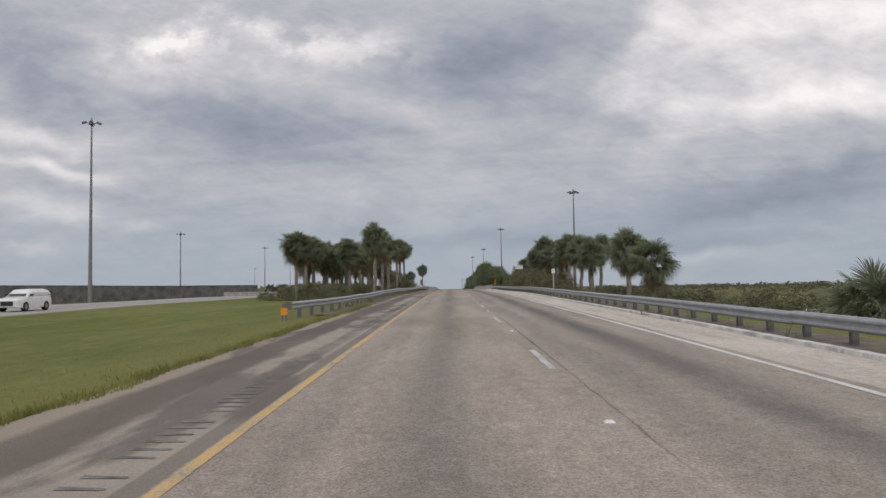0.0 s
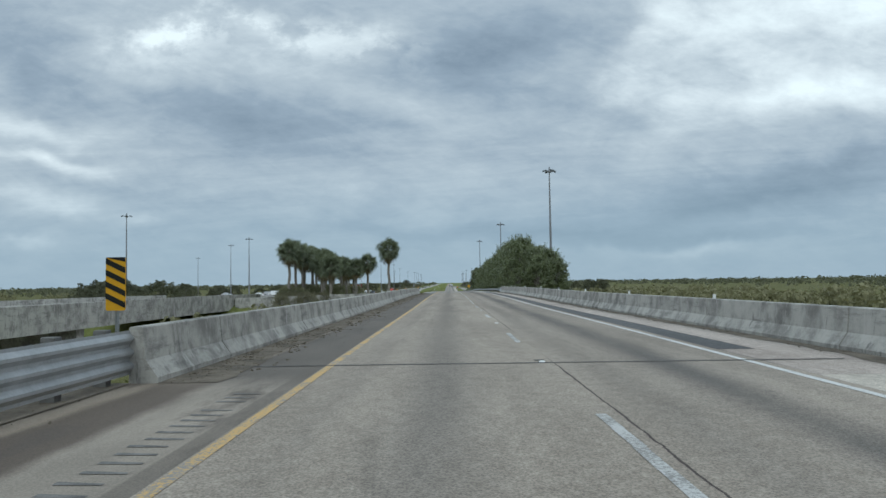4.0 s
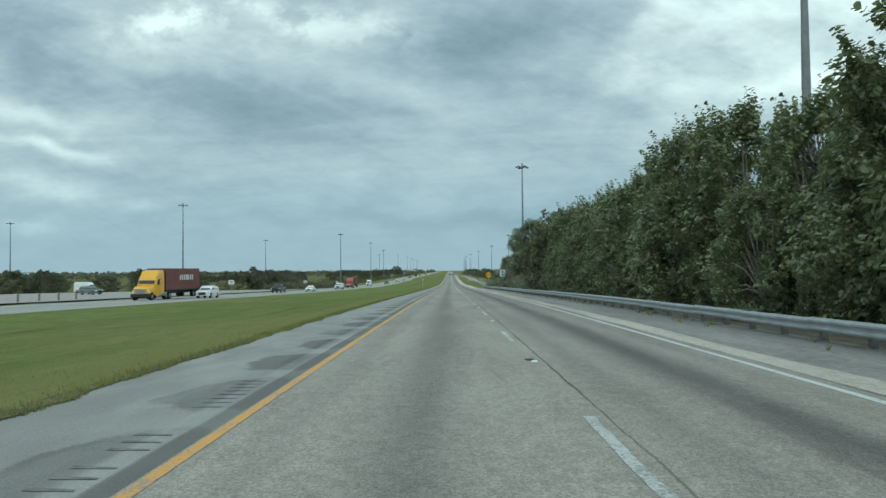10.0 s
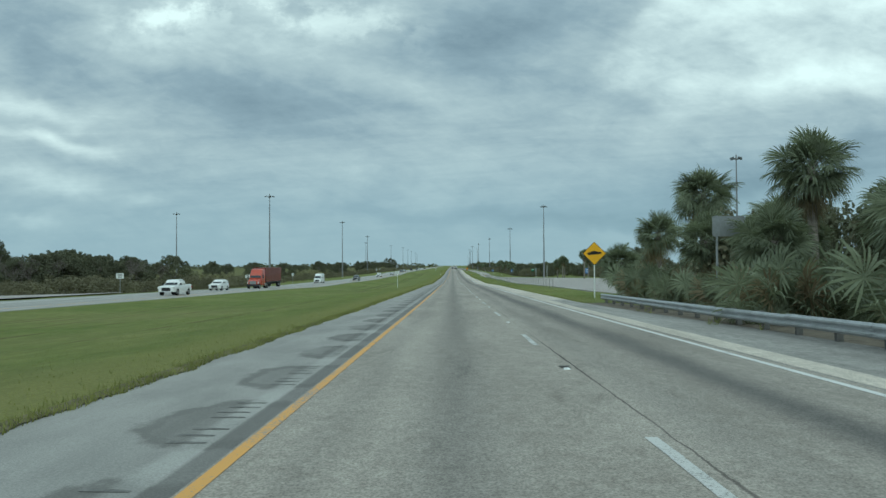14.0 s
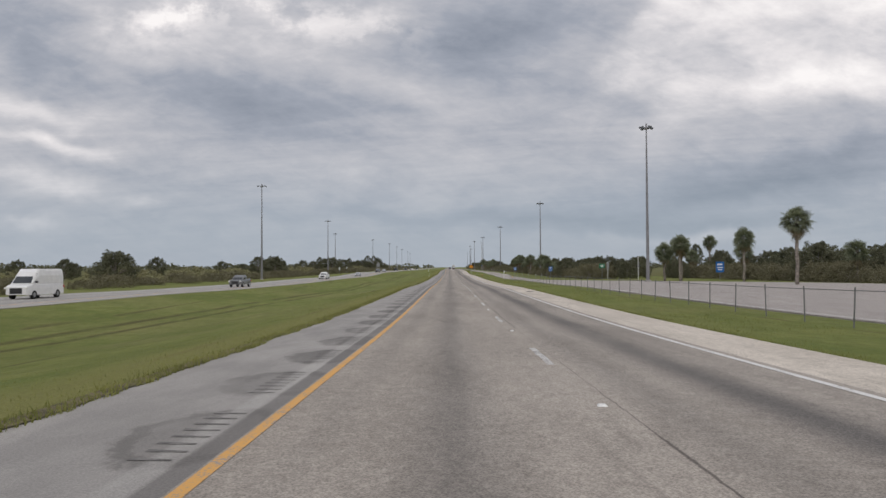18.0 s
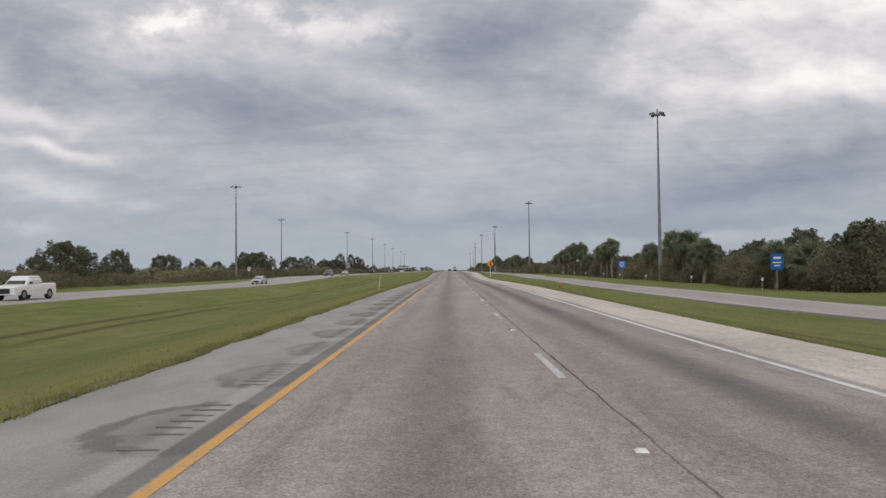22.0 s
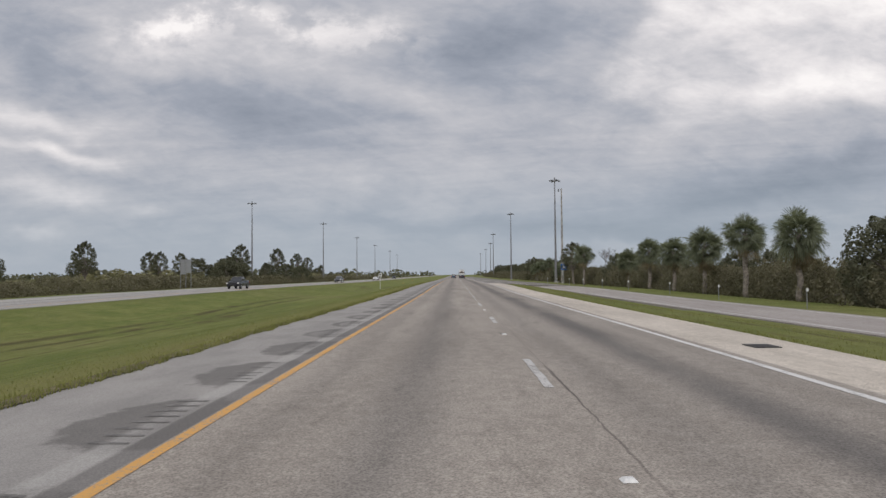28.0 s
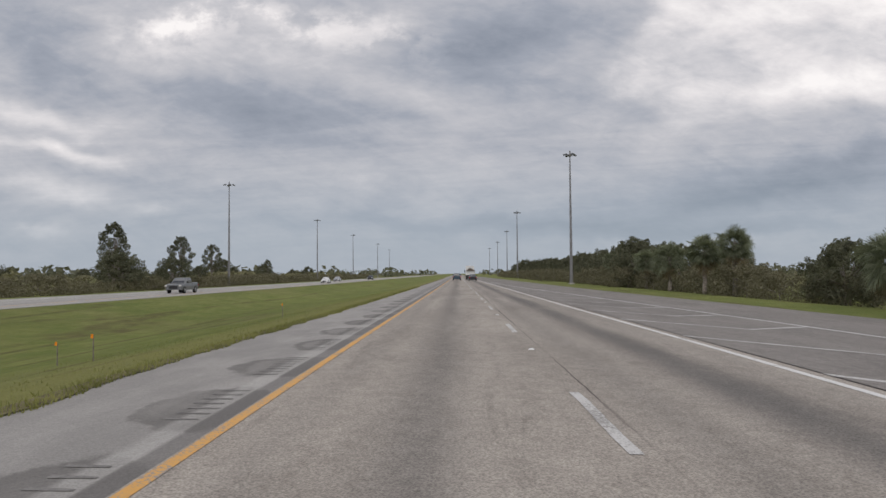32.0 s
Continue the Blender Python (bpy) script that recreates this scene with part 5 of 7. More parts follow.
def place_plants():
    random.seed(7)
    rnd = random.uniform
    # median palms before the bridge
    for x, y, t in ((-8.3, 82, 7.9), (-8.4, 92, 7.7), (-8.6, 103, 7.7), (-12, 98, 6.9), (-12, 88, 6.6), (-16, 93, 6.3), (-8.5, 118.5, 8.5), (-8.3, 122.5, 8.7), (-8.4, 135, 9.2)):
        palm(x, y, t)
    for i in range(17):
        x = rnd(-19, -10)
        lo = 34 + abs(x) / 0.34
        palm(x, lo + (136 - lo) * (i + rnd(0, 1)) / 17, rnd(5.8, 7.4))
    for i in range(8):
        palm(rnd(-20, -14), 98 + 5 * i, rnd(5.4, 6.6))
    # median palms after the bridge
    palm(-9.1, 241, 8.5)
    palm(-13.5, 251, 6.8)
    for i in range(22):
        y = 232 + 3.2 * i + rnd(-0.6, 0.6)
        if y > 293:
            break
        palm(-22.6 + rnd(-1.0, 1.0), y, 7.9 + rnd(-0.5, 0.4) - 2.4 * blend(268, 300, y))
    for i in range(7):
        palm(rnd(-19, -13), 234 + 4 * i, rnd(5.8, 7.0))
    palm(-23.4, 300, 6.4, PALMS[2], 0.9)
    palm(-17.2, 82, 7.3)
    palm(-16, 86, 6.9)
    # hedge in the median on both sides of the bridge
    for i in range(26):
        y = 84 + 2.1 * i
        shrub(-7.6 - rnd(0, 2.2) - 0.02 * (138 - y), y, 0.5 + 1.9 * blend(112, 126, y) + rnd(-0.3, 0.3), 1.1)
    for i in range(14):
        shrub(rnd(-17, -10), 68 + 5 * i, rnd(0.6, 1.6), 1.3)
    for i in range(26):
        shrub(rnd(-24, -10), 84 + 2 * i, rnd(0.5, 1.5), 1.4)
    for i in range(30):
        shrub(-23.6 + rnd(-2.5, 2.5), 232 + 2.6 * i, rnd(0.9, 1.9), 1.4)
    # right side before the bridge
    for x, y, t in ((15.9, 64, 5.5), (16.5, 66.5, 5.3), (15.5, 55, 4.2), (14.8, 75, 5.4), (15, 82, 6.2), (15, 90.5, 7.0), (15.4, 97, 6.7), (16, 101, 6.2), (14.8, 106, 6.2), (15, 113, 8.2), (16.5, 119, 7.0), (14.2, 133, 5.7), (15.6, 132, 5.9), (13.5, 136, 4.7), (16.2, 126, 8.1), (15.4, 129, 7.2), (17.2, 131, 7.6), (14.9, 125, 6.8), (18.5, 133, 7.0),
                    (16, 120, 7.8), (17, 128, 7.4), (18, 86, 6.6), (19, 98, 7.0), (19, 110, 8.0), (17.5, 113, 7.6), (18.5, 122, 8.0), (14.9, 25, 1.6)):
        palm(x, y, t)
    for i in range(30):
        y = 84 + 1.85 * i
        shrub(10.9 + rnd(0, 2.4), y, 1.8 + 0.9 * blend(84, 108, y) + rnd(-0.3, 0.25), 0.9)
    for i in range(14):
        shrub(12.2 + rnd(0, 3), 92 + 3.2 * i, 2.2 + 0.9 * blend(92, 110, 92 + 3.2 * i) + rnd(-0.2, 0.4), 0.9)
    for i in range(8):
        shrub(11.5 + rnd(0, 3), 70 + 2 * i, 0.5 + 0.15 * i + rnd(-0.3, 0.2), 1.0)
    for i in range(16):
        shrub(rnd(11.5, 22), 40 + 3.6 * i, rnd(-0.3, 0.8), 1.3)
    # thick broadleaf belt after the bridge
    for i in range(36):
        y = 241 + 4.7 * i
        if y > 398:
            break
        t = np.interp(y, BELT_Y, BELT_TOP)
        tree(TREES, 12.7 + rnd(-0.7, 0.7) + (1.2 if y < 250 else 0) - 1.0 * blend(370, 400, y), y, 0.93 * t + rnd(-0.3, 0.3), wide=0.82)
        if i % 2 == 0 and y > 262:
            tree(TREES, 18.5 + rnd(-1, 2), y + 4, t + rnd(-1.6, -0.4))
    for i in range(54):
        y = 240 + 2.9 * i
        tree(TREES, 10.9 + rnd(-0.5, 0.5), y, rnd(2.6, 0.66 * np.interp(y, BELT_Y, BELT_TOP)), wide=0.85, label="low dark green broadleaf tree crowding the guard rail")
    for x, y, t in ((16.0, 247, 6.9), (14.8, 241, 4.6), (13.6, 239, 4.4), (16.6, 243.5, 4.9), (17.4, 250, 6.0)):
        tree(TREES, x, y, t)
    tree(FARTREES, 11.6, 399, 8.6, "tree", "dark fine-leaved tree leaning over the guard rail", "roadside trees", 8.0, wide=0.85)
    for x, y, s in ((18, 342, 12.5), (17, 351, 11.5), (18, 393, 11.5), (15.5, 362, 11), (13.6, 406, 9.0), (13.2, 412, 8.0), (15.5, 416, 9.0), (14.2, 428, 9.0), (13.5, 434, 7.4), (16.5, 438, 8.6), (15.4, 444, 8.6), (13.2, 447, 7.4), (18.5, 446, 8.4), (14.5, 451, 8.0), (17, 453, 8.2), (20, 455, 8.0), (13.4, 455, 6.6), (16, 459, 7.4), (13.5, 440, 7.0), (22, 462, 8), (18.5, 464, 7.4), (25.5, 1052, 6.4), (26.0, 1024, 5.6)):
        dead_tree(x, y, s)
    palm(11.6, 422, 9.75, SKIRTED, 1.4, "fan palm with a shaggy skirt of dead fronds", "skirted fan palms")
    palm(12.2, 449.5, 9.8, THIN, 1.0, "thin tall fan palm with ragged crown", "skirted fan palms")
    palm(11.8, 397, 6.6, SKIRTED, 1.0, "fan palm with a shaggy skirt of dead fronds", "skirted fan palms")
    for x, y, t in ((13.8, 480, 4.8), (15.5, 476, 5.4), (14.6, 470, 5.2), (12.9, 488, 4.4), (13.4, 497, 4.8), (17, 470, 5.6), (15.8, 493, 5.4), (15, 489, 7.5), (14.6, 501, 7.8), (14.8, 511, 6.1), (17, 496, 5.4), (16.4, 484, 5.2), (16.2, 478, 5.4), (13.8, 474, 4.8), (18, 483, 5.4), (16, 468, 5.2), (13.6, 467, 4.9), (17.6, 463, 5.6), (13.2, 459, 5.6), (15, 461, 5.2), (19.5, 470, 5.6), (20, 490, 6.0), (13.2, 516, 4.0)):
        palm(x, y, t)
    for x, y, t in ((13.0, 441, 4.0), (14.0, 445, 4.6), (14.2, 449, 4.8), (12.6, 453, 4.4), (14.4, 455, 5.0), (12.4, 457.5, 4.0), (16.4, 447, 5.4), (16.8, 453, 5.6), (15.0, 438, 4.2), (13.5, 461, 4.4), (19, 450, 5.6)):
        tree(THICKETS, x, y, t, "thicket_bush", "tall brown twiggy bush tangled with bare branches", "thicket bushes", 5.0, "bush")
        dead_tree(x + 0.7, y - 1.2, 1.15 * t)
    palm(11.4, 436.5, 6.0)
    for i in range(40):
        y = 404 + 2.5 * i
        palmetto(rnd(10.1, 12.6), y, rnd(0.9, 1.4) - 0.35 * blend(428, 436, y) * (1 - blend(456, 462, y)))
    for i in range(24):
        shrub(rnd(12, 16), 404 + 4 * i, rnd(1.6, 3.2) - 0.7 * (1 - blend(424, 436, 404 + 4 * i)), 1.1)
        tree(SCRUBS, rnd(15, 22), 412 + 4 * i, rnd(2.6, 4.6) - 2.0 * (1 - blend(424, 436, 412 + 4 * i)), "scrub_bush", "dry brown-green scrub behind the palmettos", "scrub bushes", 3.0, "bush", 0.7)
    for i in range(12):
        tree(FARTREES, rnd(16, 21), 446 + 5 * i, rnd(4.4, 5.6), "tree", "dark tangled tree in the thicket", "thicket trees", 8.0, wide=0.8)
    for i in range(26):
        x, y = rnd(34, 62), 752 + 4.4 * i
        tree(FARTREES, x, y, rnd(3.4, 5.6), "tree", "dark tree behind the plaza exit", "plaza trees", 8.0)
    # plaza palms and trees on the right
    for x, y, t in ((39.8, 722, 7.9), (38.6, 727, 6.6), (41, 725, 7.4), (47.6, 714, 8.5), (50, 645, 8.6), (62, 770, 9.8), (59.5, 775, 6.5), (56, 735, 6.8), (58, 700, 6.0), (40, 680, 8.9)):
        palm(x, y, t)
    for i in range(70):
        x, y = rnd(60, 85), 505 + 4.4 * i
        tree(FARTREES, x, y, rnd(3.2, 6.2), "tree", "dark distant tree behind the service plaza", "plaza trees", 8.0)
    for i in range(66):
        y = 758 + 4.4 * i
        tree(FARTREES, ramp_right(y) + rnd(12, 22) + 2 * (1 - blend(910, 945, y)), y, rnd(3.0, 5.2) - 1.5 * blend(930, 960, y), "tree", "dark green tree in the belt behind the ramp", "ramp trees", 8.0)
    for i in range(100):
        y = 752 + 3.3 * i
        tree(SCRUBS, ramp_right(y) + rnd(6.5, 10) + 5 * (1 - blend(905, 945, y)), y, rnd(1.2, 2.6) + 0.7 * (1 - blend(905, 945, y)), "scrub_bush", "dry brown-green scrub behind the ramp", "scrub bushes", 3.0, "bush", 0.9)
    for x, y, t in ((29.5, 828, 6.5), (29.8, 823, 6.2), (30.6, 826, 5.6), (29.5, 838.5, 5.3), (29.5, 816.5, 4.8), (29.5, 798, 3.8), (29.8, 793, 3.6), (30.3, 868, 7.1), (30.5, 873, 6.3), (30.2, 877, 6.2), (31.5, 879, 6.0),
                    (29.6, 896, 6.9), (28.6, 898.5, 6.6), (29.3, 903, 7.1), (28.6, 906.5, 6.2), (28.0, 909.6, 5.7), (30.8, 893, 4.6), (23.7, 983.2, 5.5), (23.7, 992.2, 6.0), (23.7, 1001.7, 5.4),
                    (23.8, 1011.4, 5.0), (23.6, 1020.3, 5.4), (23.6, 1030.5, 4.5), (21.5, 1052, 6.0), (24, 1084.5, 5.2), (24.5, 1100, 3.8), (25.4, 1125.6, 5.7), (24, 1129.5, 5.1), (24, 1141, 4.8), (25, 1155, 4.6), (26, 1180, 5)):
        palm(x, y, t)
    for i in range(46):
        y = 1046 + 7.5 * i
        tree(FARTREES, ramp_right(y) + rnd(12, 22), y, rnd(2.4, 4.4) + 2.6 * blend(1120, 1200, y), "tree", "dark green tree in the belt behind the ramp", "ramp trees", 8.0)
        tree(SCRUBS, ramp_right(y) + rnd(7, 11), y + 3, rnd(1.2, 2.8), "scrub_bush", "dry brown-green scrub behind the ramp", "scrub bushes", 3.0, "bush")
    for i in range(58):
        y = 512 + 4.6 * i
        tree(SCRUBS, 55.5 + rnd(0, 5), y, rnd(1.6, 3.2), "scrub_bush", "dry brown-green scrub behind the plaza", "scrub bushes", 3.0, "bush", 1.2)
    # far side of the opposite carriageway
    for i in range(120):
        y = 545 + 8.0 * i
        tree(SCRUBS, -53.5 - rnd(0, 3) * rnd(0, 2), y, rnd(0.7, 2.0), "scrub_bush", "dry brown-green scrub beyond the opposite road", "scrub bushes", 3.0, "bush", 1.6)
    far = []
    for i in range(90):
        y = 520 + 10.5 * i
        far.append((-60 - rnd(0, 26), y, rnd(1.2, 3.2), 1.4))
        if i % 2 == 0:
            tree(FARTREES, -64 - rnd(0, 60), y, rnd(3.4, 7.0), "tree", "dark rounded tree beyond the opposite road", "left side trees", 8.0)
    for x, y, t in ((-62, 1146, 11.2), (-62, 1190, 11.6), (-62, 1222, 10.8), (-62, 1243, 9.8), (-72, 1112, 8), (-80, 1125, 8.5), (-70, 1205, 7), (-64, 1060, 8), (-76, 1350, 8), (-66, 965, 7.5), (-64, 1105, 7.4)):
        tree(TALLTREES, x, y, t, "pine_tree", "tall thin-crowned tree beyond the opposite road", "left side trees", 13.0)
    for x, y in ((-112, 560), (-100, 590), (-118, 610), (-130, 540), (-140, 575), (-108, 640), (-124, 660), (-150, 600), (-90, 620), (-96, 660), (-135, 500), (-160, 470), (-150, 440), (-120, 700)):
        tree(FARTREES, x, y, rnd(4, 7), "tree", "dark rounded tree at the far service area", "left side trees", 8.0, wide=1.5)
    for x, y, t in ((-60, 845, 6.7), (-63, 856, 6.2), (-58, 953, 6.8), (-62, 958, 6.4), (-70, 640, 7), (-64, 735, 6), (-60, 1010, 6.4), (-56, 1180, 5.6), (-58, 1130, 5.4), (-57, 1205, 5.2), (-66, 1150, 7.5), (-72, 1165, 7.2), (-60, 1126, 6.0), (-70, 1132, 6.6)):
        tree(FARTREES, x, y, t, "tree", "dark rounded tree beyond the opposite road", "left side trees", 8.0, wide=1.3)
    for i in range(26):
        y = 548 + 2.4 * i
        tree(FARTREES, -61 - rnd(0, 9), y, 4.6 + 1.3 * blend(552, 578, y) + rnd(-0.4, 0.3), "tree", "dark rounded tree beyond the opposite road", "left side trees", 8.0, wide=1.1)
        if i % 3 == 0:
            dead_tree(-59 - rnd(0, 3), y, 6.5 + rnd(-1, 1))
    tree(TALLTREES, -63, 558, 7.2, "pine_tree", "tall thin-crowned tree beyond the opposite road", "left side trees", 13.0)
    for i in range(14):
        tree(SCRUBS, -20.5 + rnd(-4, 4), 225 + 0.9 * i, rnd(0.2, 0.7), "scrub_bush", "dry brown scrub in the gap between the bridges", "scrub bushes", 3.0, "bush", 0.8)
    for x, y, t in ((50, 653, 8.6), (53, 660, 7.6), (60, 715, 6.3), (64, 722, 5.8), (66, 708, 5.6)):
        tree(FARTREES, x, y, t, "tree", "dark spreading tree at the plaza edge", "plaza trees", 8.0, wide=1.3)
    tree(TALLTREES, 21.7, 1063.5, 7.1, "oak_tree", "open-crowned dark oak beside the merging lane", "ramp trees", 13.0, wide=1.3)
    for x, y, t in ((67, 814, 8.6), (73, 812, 9.2), (78, 830, 8.2)):
        tree(TALLTREES, x, y, t, "pine_tree", "thin-crowned pine behind the service plaza", "plaza trees", 13.0)
    for x, y, t in ((25.5, 1043, 4.4), (26.0, 976, 4.9), (30.5, 932, 5.0), (30, 785, 4.8), (26.0, 1108, 3.7), (27.0, 1097, 3.4), (26, 1164, 6.6), (27, 1172, 6.2)):
        tree(FARTREES, x, y, t, "tree", "dark rounded oak beside the ramp", "ramp trees", 8.0, wide=1.1)
    # open field right of the start: scrub
    for i in range(80):
        far.append((rnd(21, 75), rnd(232, 345), rnd(-1.4, 0.9), 0.8))
    for i in range(26):
        far.append((rnd(-27, -8), rnd(196, 222), rnd(-2.4, -0.6), 0.8))
    for i in range(60):
        far.append((rnd(24, 130), rnd(20, 330), rnd(-4.4, -3.0), 1.6))
    for i in range(22):
        far.append((rnd(120, 420), rnd(150, 700), rnd(-1.0, 2.0), 0.8))
    for i in range(40):
        far.append((rnd(-420, -150), rnd(60, 900), rnd(0, 4.5), 0.8))
    for x, y, t in ((-95, 190, 2.4), (-88, 200, 2.2), (-80, 208, 2.0), (-56, 270, 3), (-60, 262, 3.2), (-66, 266, 3)):
        tree(FARTREES, x, y, t, "tree", "dark rounded tree beside the far ramp", "left side trees", 8.0, wide=1.4)

    bush_mass("field_scrub", "dry olive scrub over the fields beside the highway", far)


place_plants()


def far_woods():
    """Low dark line of woods along the horizon."""
    random.seed(5)
    me = Mesh()
    for side in (-1, 1):
        for i in range(900):
            x = side * random.uniform(45, 900)
            y = random.uniform(1400, 2600) if random.random() < 0.6 else random.uniform(300, 1500)
            if abs(x) < 300 and y < 1400:
                x += side * 300
            s = random.uniform(3, 9)
            leaf_cloud(me, (x, y, NAT + s * 0.45), s, 16, s * 0.30, 0.6)
    tagged(part("far_woods", me, M_FARLEAF), "low dark woods along the horizon", "woods", kind="stuff")


far_woods()


# ---- ramps, plaza, gore ----
M_OLDCONC = plain("blackened_concrete", (0.15, 0.145, 0.14), 0.9, var=0.3, scale=0.6)


def gore_right(y):
    return 11.2 - 5.0 * blend(1060, 1190, y)


def merge_fall(x, y):
    """Height of the merging lane against the highway: it falls away to the right."""
    return ramp_drop(y) * (x - 5.45) / (ramp_right(y) - 5.45)


def make_ramps():
    strip("plaza_pavement", 14.2, lambda y: 18 + 34 * blend(500, 540, y) - 33.7 * blend(690, 742, y), 470, 742, -0.015, M_RAMP, "pale worn pavement of the service plaza", "pavement", thick=0.2)
    strip("ramp_road", ramp_left, ramp_right, 742, 1040, -0.004, M_RAMP, "pale service plaza ramp beside the highway", "road", thick=0.2, off=ramp_drop)
    strip("ramp_road", 5.45, ramp_right, 1040, 1400, -0.004, M_GORE, "brown-grey merging lane joining the highway", "road", thick=0.25, tilt=ramp_drop)
    strip("gore_pavement", 5.6, gore_right, 1045, 1190, 0.003, M_GORE, "dark asphalt gore between highway and ramp", "pavement", tilt=lambda y: merge_fall(gore_right(y), y))
    strip("white_edge_line", lambda y: ramp_left(y) + 0.35, lambda y: ramp_left(y) + 0.47, 742, 1040, 0.004, M_WHITE, "white edge line along the ramp", "road marking", off=ramp_drop)
    strip("white_edge_line", lambda y: gore_right(y) + 0.05, lambda y: gore_right(y) + 0.17, 1040, 1190, 0.008, M_WHITE, "white gore edge line", "road marking", off=lambda y: merge_fall(gore_right(y), y))
    strip("white_edge_line", lambda y: ramp_right(y) - 0.7, lambda y: ramp_right(y) - 0.58, 760, 1040, 0.004, M_WHITE, "white outer edge line along the ramp", "road marking", off=ramp_drop)
    strip("white_edge_line", 14.55, 14.67, 540, 735, -0.008, M_WHITE, "white edge line along the plaza lane", "road marking")
    bars = tagged(new("gore_chevrons"), "worn white chevron bars on the dark gore", "road marking", kind="structure")
    for k in range(14):
        y = 1053.1 + 6.5 * k
        me = Mesh()
        right = gore_right(y) - 0.05
        tip = 5.6 + (right - 5.6) * 0.52
        for (xa, ya), (xb, yb) in (((5.55, y + 2.5 * (tip - 5.5) / 2.2), (tip, y)), ((tip, y), (right, y + 1.7 * (right - tip) / 2.0))):
            za, zb = zr(ya) + merge_fall(xa, ya) + 0.012, zr(yb) + merge_fall(xb, yb) + 0.012
            me.quad((xa, ya, za), (xb, yb, zb), (xb, yb + 0.3, zb), (xa, ya + 0.3, za))
        part("bar", me, M_DASH, bars)
    stalls = tagged(new("lane_dashes"), "white dashes on the plaza pavement", "road marking", kind="structure")
    for x, y0, y1, st in ((21.5, 520, 735, 12.2), (30, 560, 700, 14.0)):
        y = y0
        while y < y1:
            me = Mesh()
            me.quad((x - 0.07, y, zr(y) - 0.009), (x + 0.07, y, zr(y) - 0.009), (x + 0.07, y + 3, zr(y + 3) - 0.009), (x - 0.07, y + 3, zr(y + 3) - 0.009))
            part("dash", me, M_DASH, stalls)
            y += st
    # service area across the opposite carriageway
    me = Mesh()
    n = 40
    for i in range(n + 1):
        y = 318 + 240 * i / n
        x1 = -43.5 - 1.5 * blend(318, 330, y)
        x0 = -44 - 58 * blend(318, 372, y) + 56 * blend(500, 558, y)
        z = ground_height((x1 + x0) / 2, y) + 0.16
        me.v += [(x0, y, z), (x1, y, z)]
    me.f = [(2 * i, 2 * i + 1, 2 * i + 3, 2 * i + 2) for i in range(n)]
    tagged(part("service_pavement", me, M_RAMP), "pale pavement of the service area across the median", "pavement", kind="structure")
    # curved flyover with a dark parapet beyond the opposite carriageway
    me, top = Mesh(), Mesh()
    pts = []
    for i in range(21):
        f = i / 20
        pts.append((-190 + 138 * f, 95 + 105 * f ** 1.6, 6.4 + 1.6 * math.sin(math.pi * min(1, f * 1.15) * 0.75)))
    for x, y, z in pts:
        me.v += [(x, y - 4 - 1.6 * (z - 3 - NAT), NAT - 0.2), (x, y - 3.9, z - 3), (x, y + 6, z - 0.1), (x, y + 6 + 1.6 * (z - NAT), NAT - 0.2)]
    for i in range(20):
        for s in range(3):
            me.f.append((4 * i + s, 4 * i + s + 1, 4 * i + s + 5, 4 * i + s + 4))
    tagged(part("flyover_bank", me, M_FIELD), "grassy bank carrying a ramp behind the opposite road", "embankment", kind="structure")
    wall = tagged(new("ramp_parapet"), "dark weathered parapet along a curving ramp", "parapet", "bridge parapets")
    for i in range(20):
        (xa, ya, za), (xb, yb, zb) = pts[i], pts[i + 1]
        w = Mesh()
        w.v = [(xa, ya - 3.8, za - 3.2), (xb, yb - 3.8, zb - 3.2), (xb, yb - 3.8, zb + 0.8), (xa, ya - 3.8, za + 0.8),
               (xa, ya - 3.5, za - 3.2), (xb, yb - 3.5, zb - 3.2), (xb, yb - 3.5, zb + 0.8), (xa, ya - 3.5, za + 0.8)]
        w.f = [(0, 1, 2, 3), (7, 6, 5, 4), (3, 2, 6, 7), (0, 4, 5, 1), (1, 5, 6, 2), (0, 3, 7, 4)]
        part("wall_length", w, M_OLDCONC, wall)


make_ramps()


# ---- chain-link fence ----
M_WIRE = plain("fence_wire", (0.20, 0.20, 0.20), 0.6, 0.3)


def fence(x, y0, y1, h=1.15, step=3.05):
    f = tagged(new("chain_link_fence"), "low chain-link fence on thin steel posts in the grass", "fence")
    pm = Mesh()
    pm.tube((0, 0, -0.3), (0, 0, h + 0.10), 0.024, 0.024, 7)
    data = pm.data("post", M_WIRE)
    n = int((y1 - y0) / step)
    wires = Mesh()
    for i in range(n + 1):
        y = y0 + i * step
        ob = part("post", data, None, f)
        ob.matrix_basis = pose(x, y, zr(y) - 0.08, random.uniform(-2.5, 2.5), random.uniform(-2.5, 2.5), 0)
        if i < n:
            a, b = zr(y) - 0.08, zr(y + step) - 0.08
            rail = Mesh()
            rail.tube((x, y, a + h), (x, y + step, b + h), 0.014, 0.014, 5)
            part("top_rail", rail, M_WIRE, f)
            k = 22
            for j in range(k):
                f0 = j / k
                for s in (1, -1):
                    lo, hi = (0.04, h) if s > 0 else (h, 0.04)
                    y0w, y1w = y + step * f0, min(y + step * f0 + 0.42, y + step)
                    wires.quad((x, y0w, a + lo), (x, y0w + 0.003, a + lo), (x, y1w + 0.003, b + hi), (x, y1w, b + hi))
    w = part("mesh", wires, M_WIRE, f, "fine grey chain-link mesh")
    return f


fence(12.3, 548, 746)


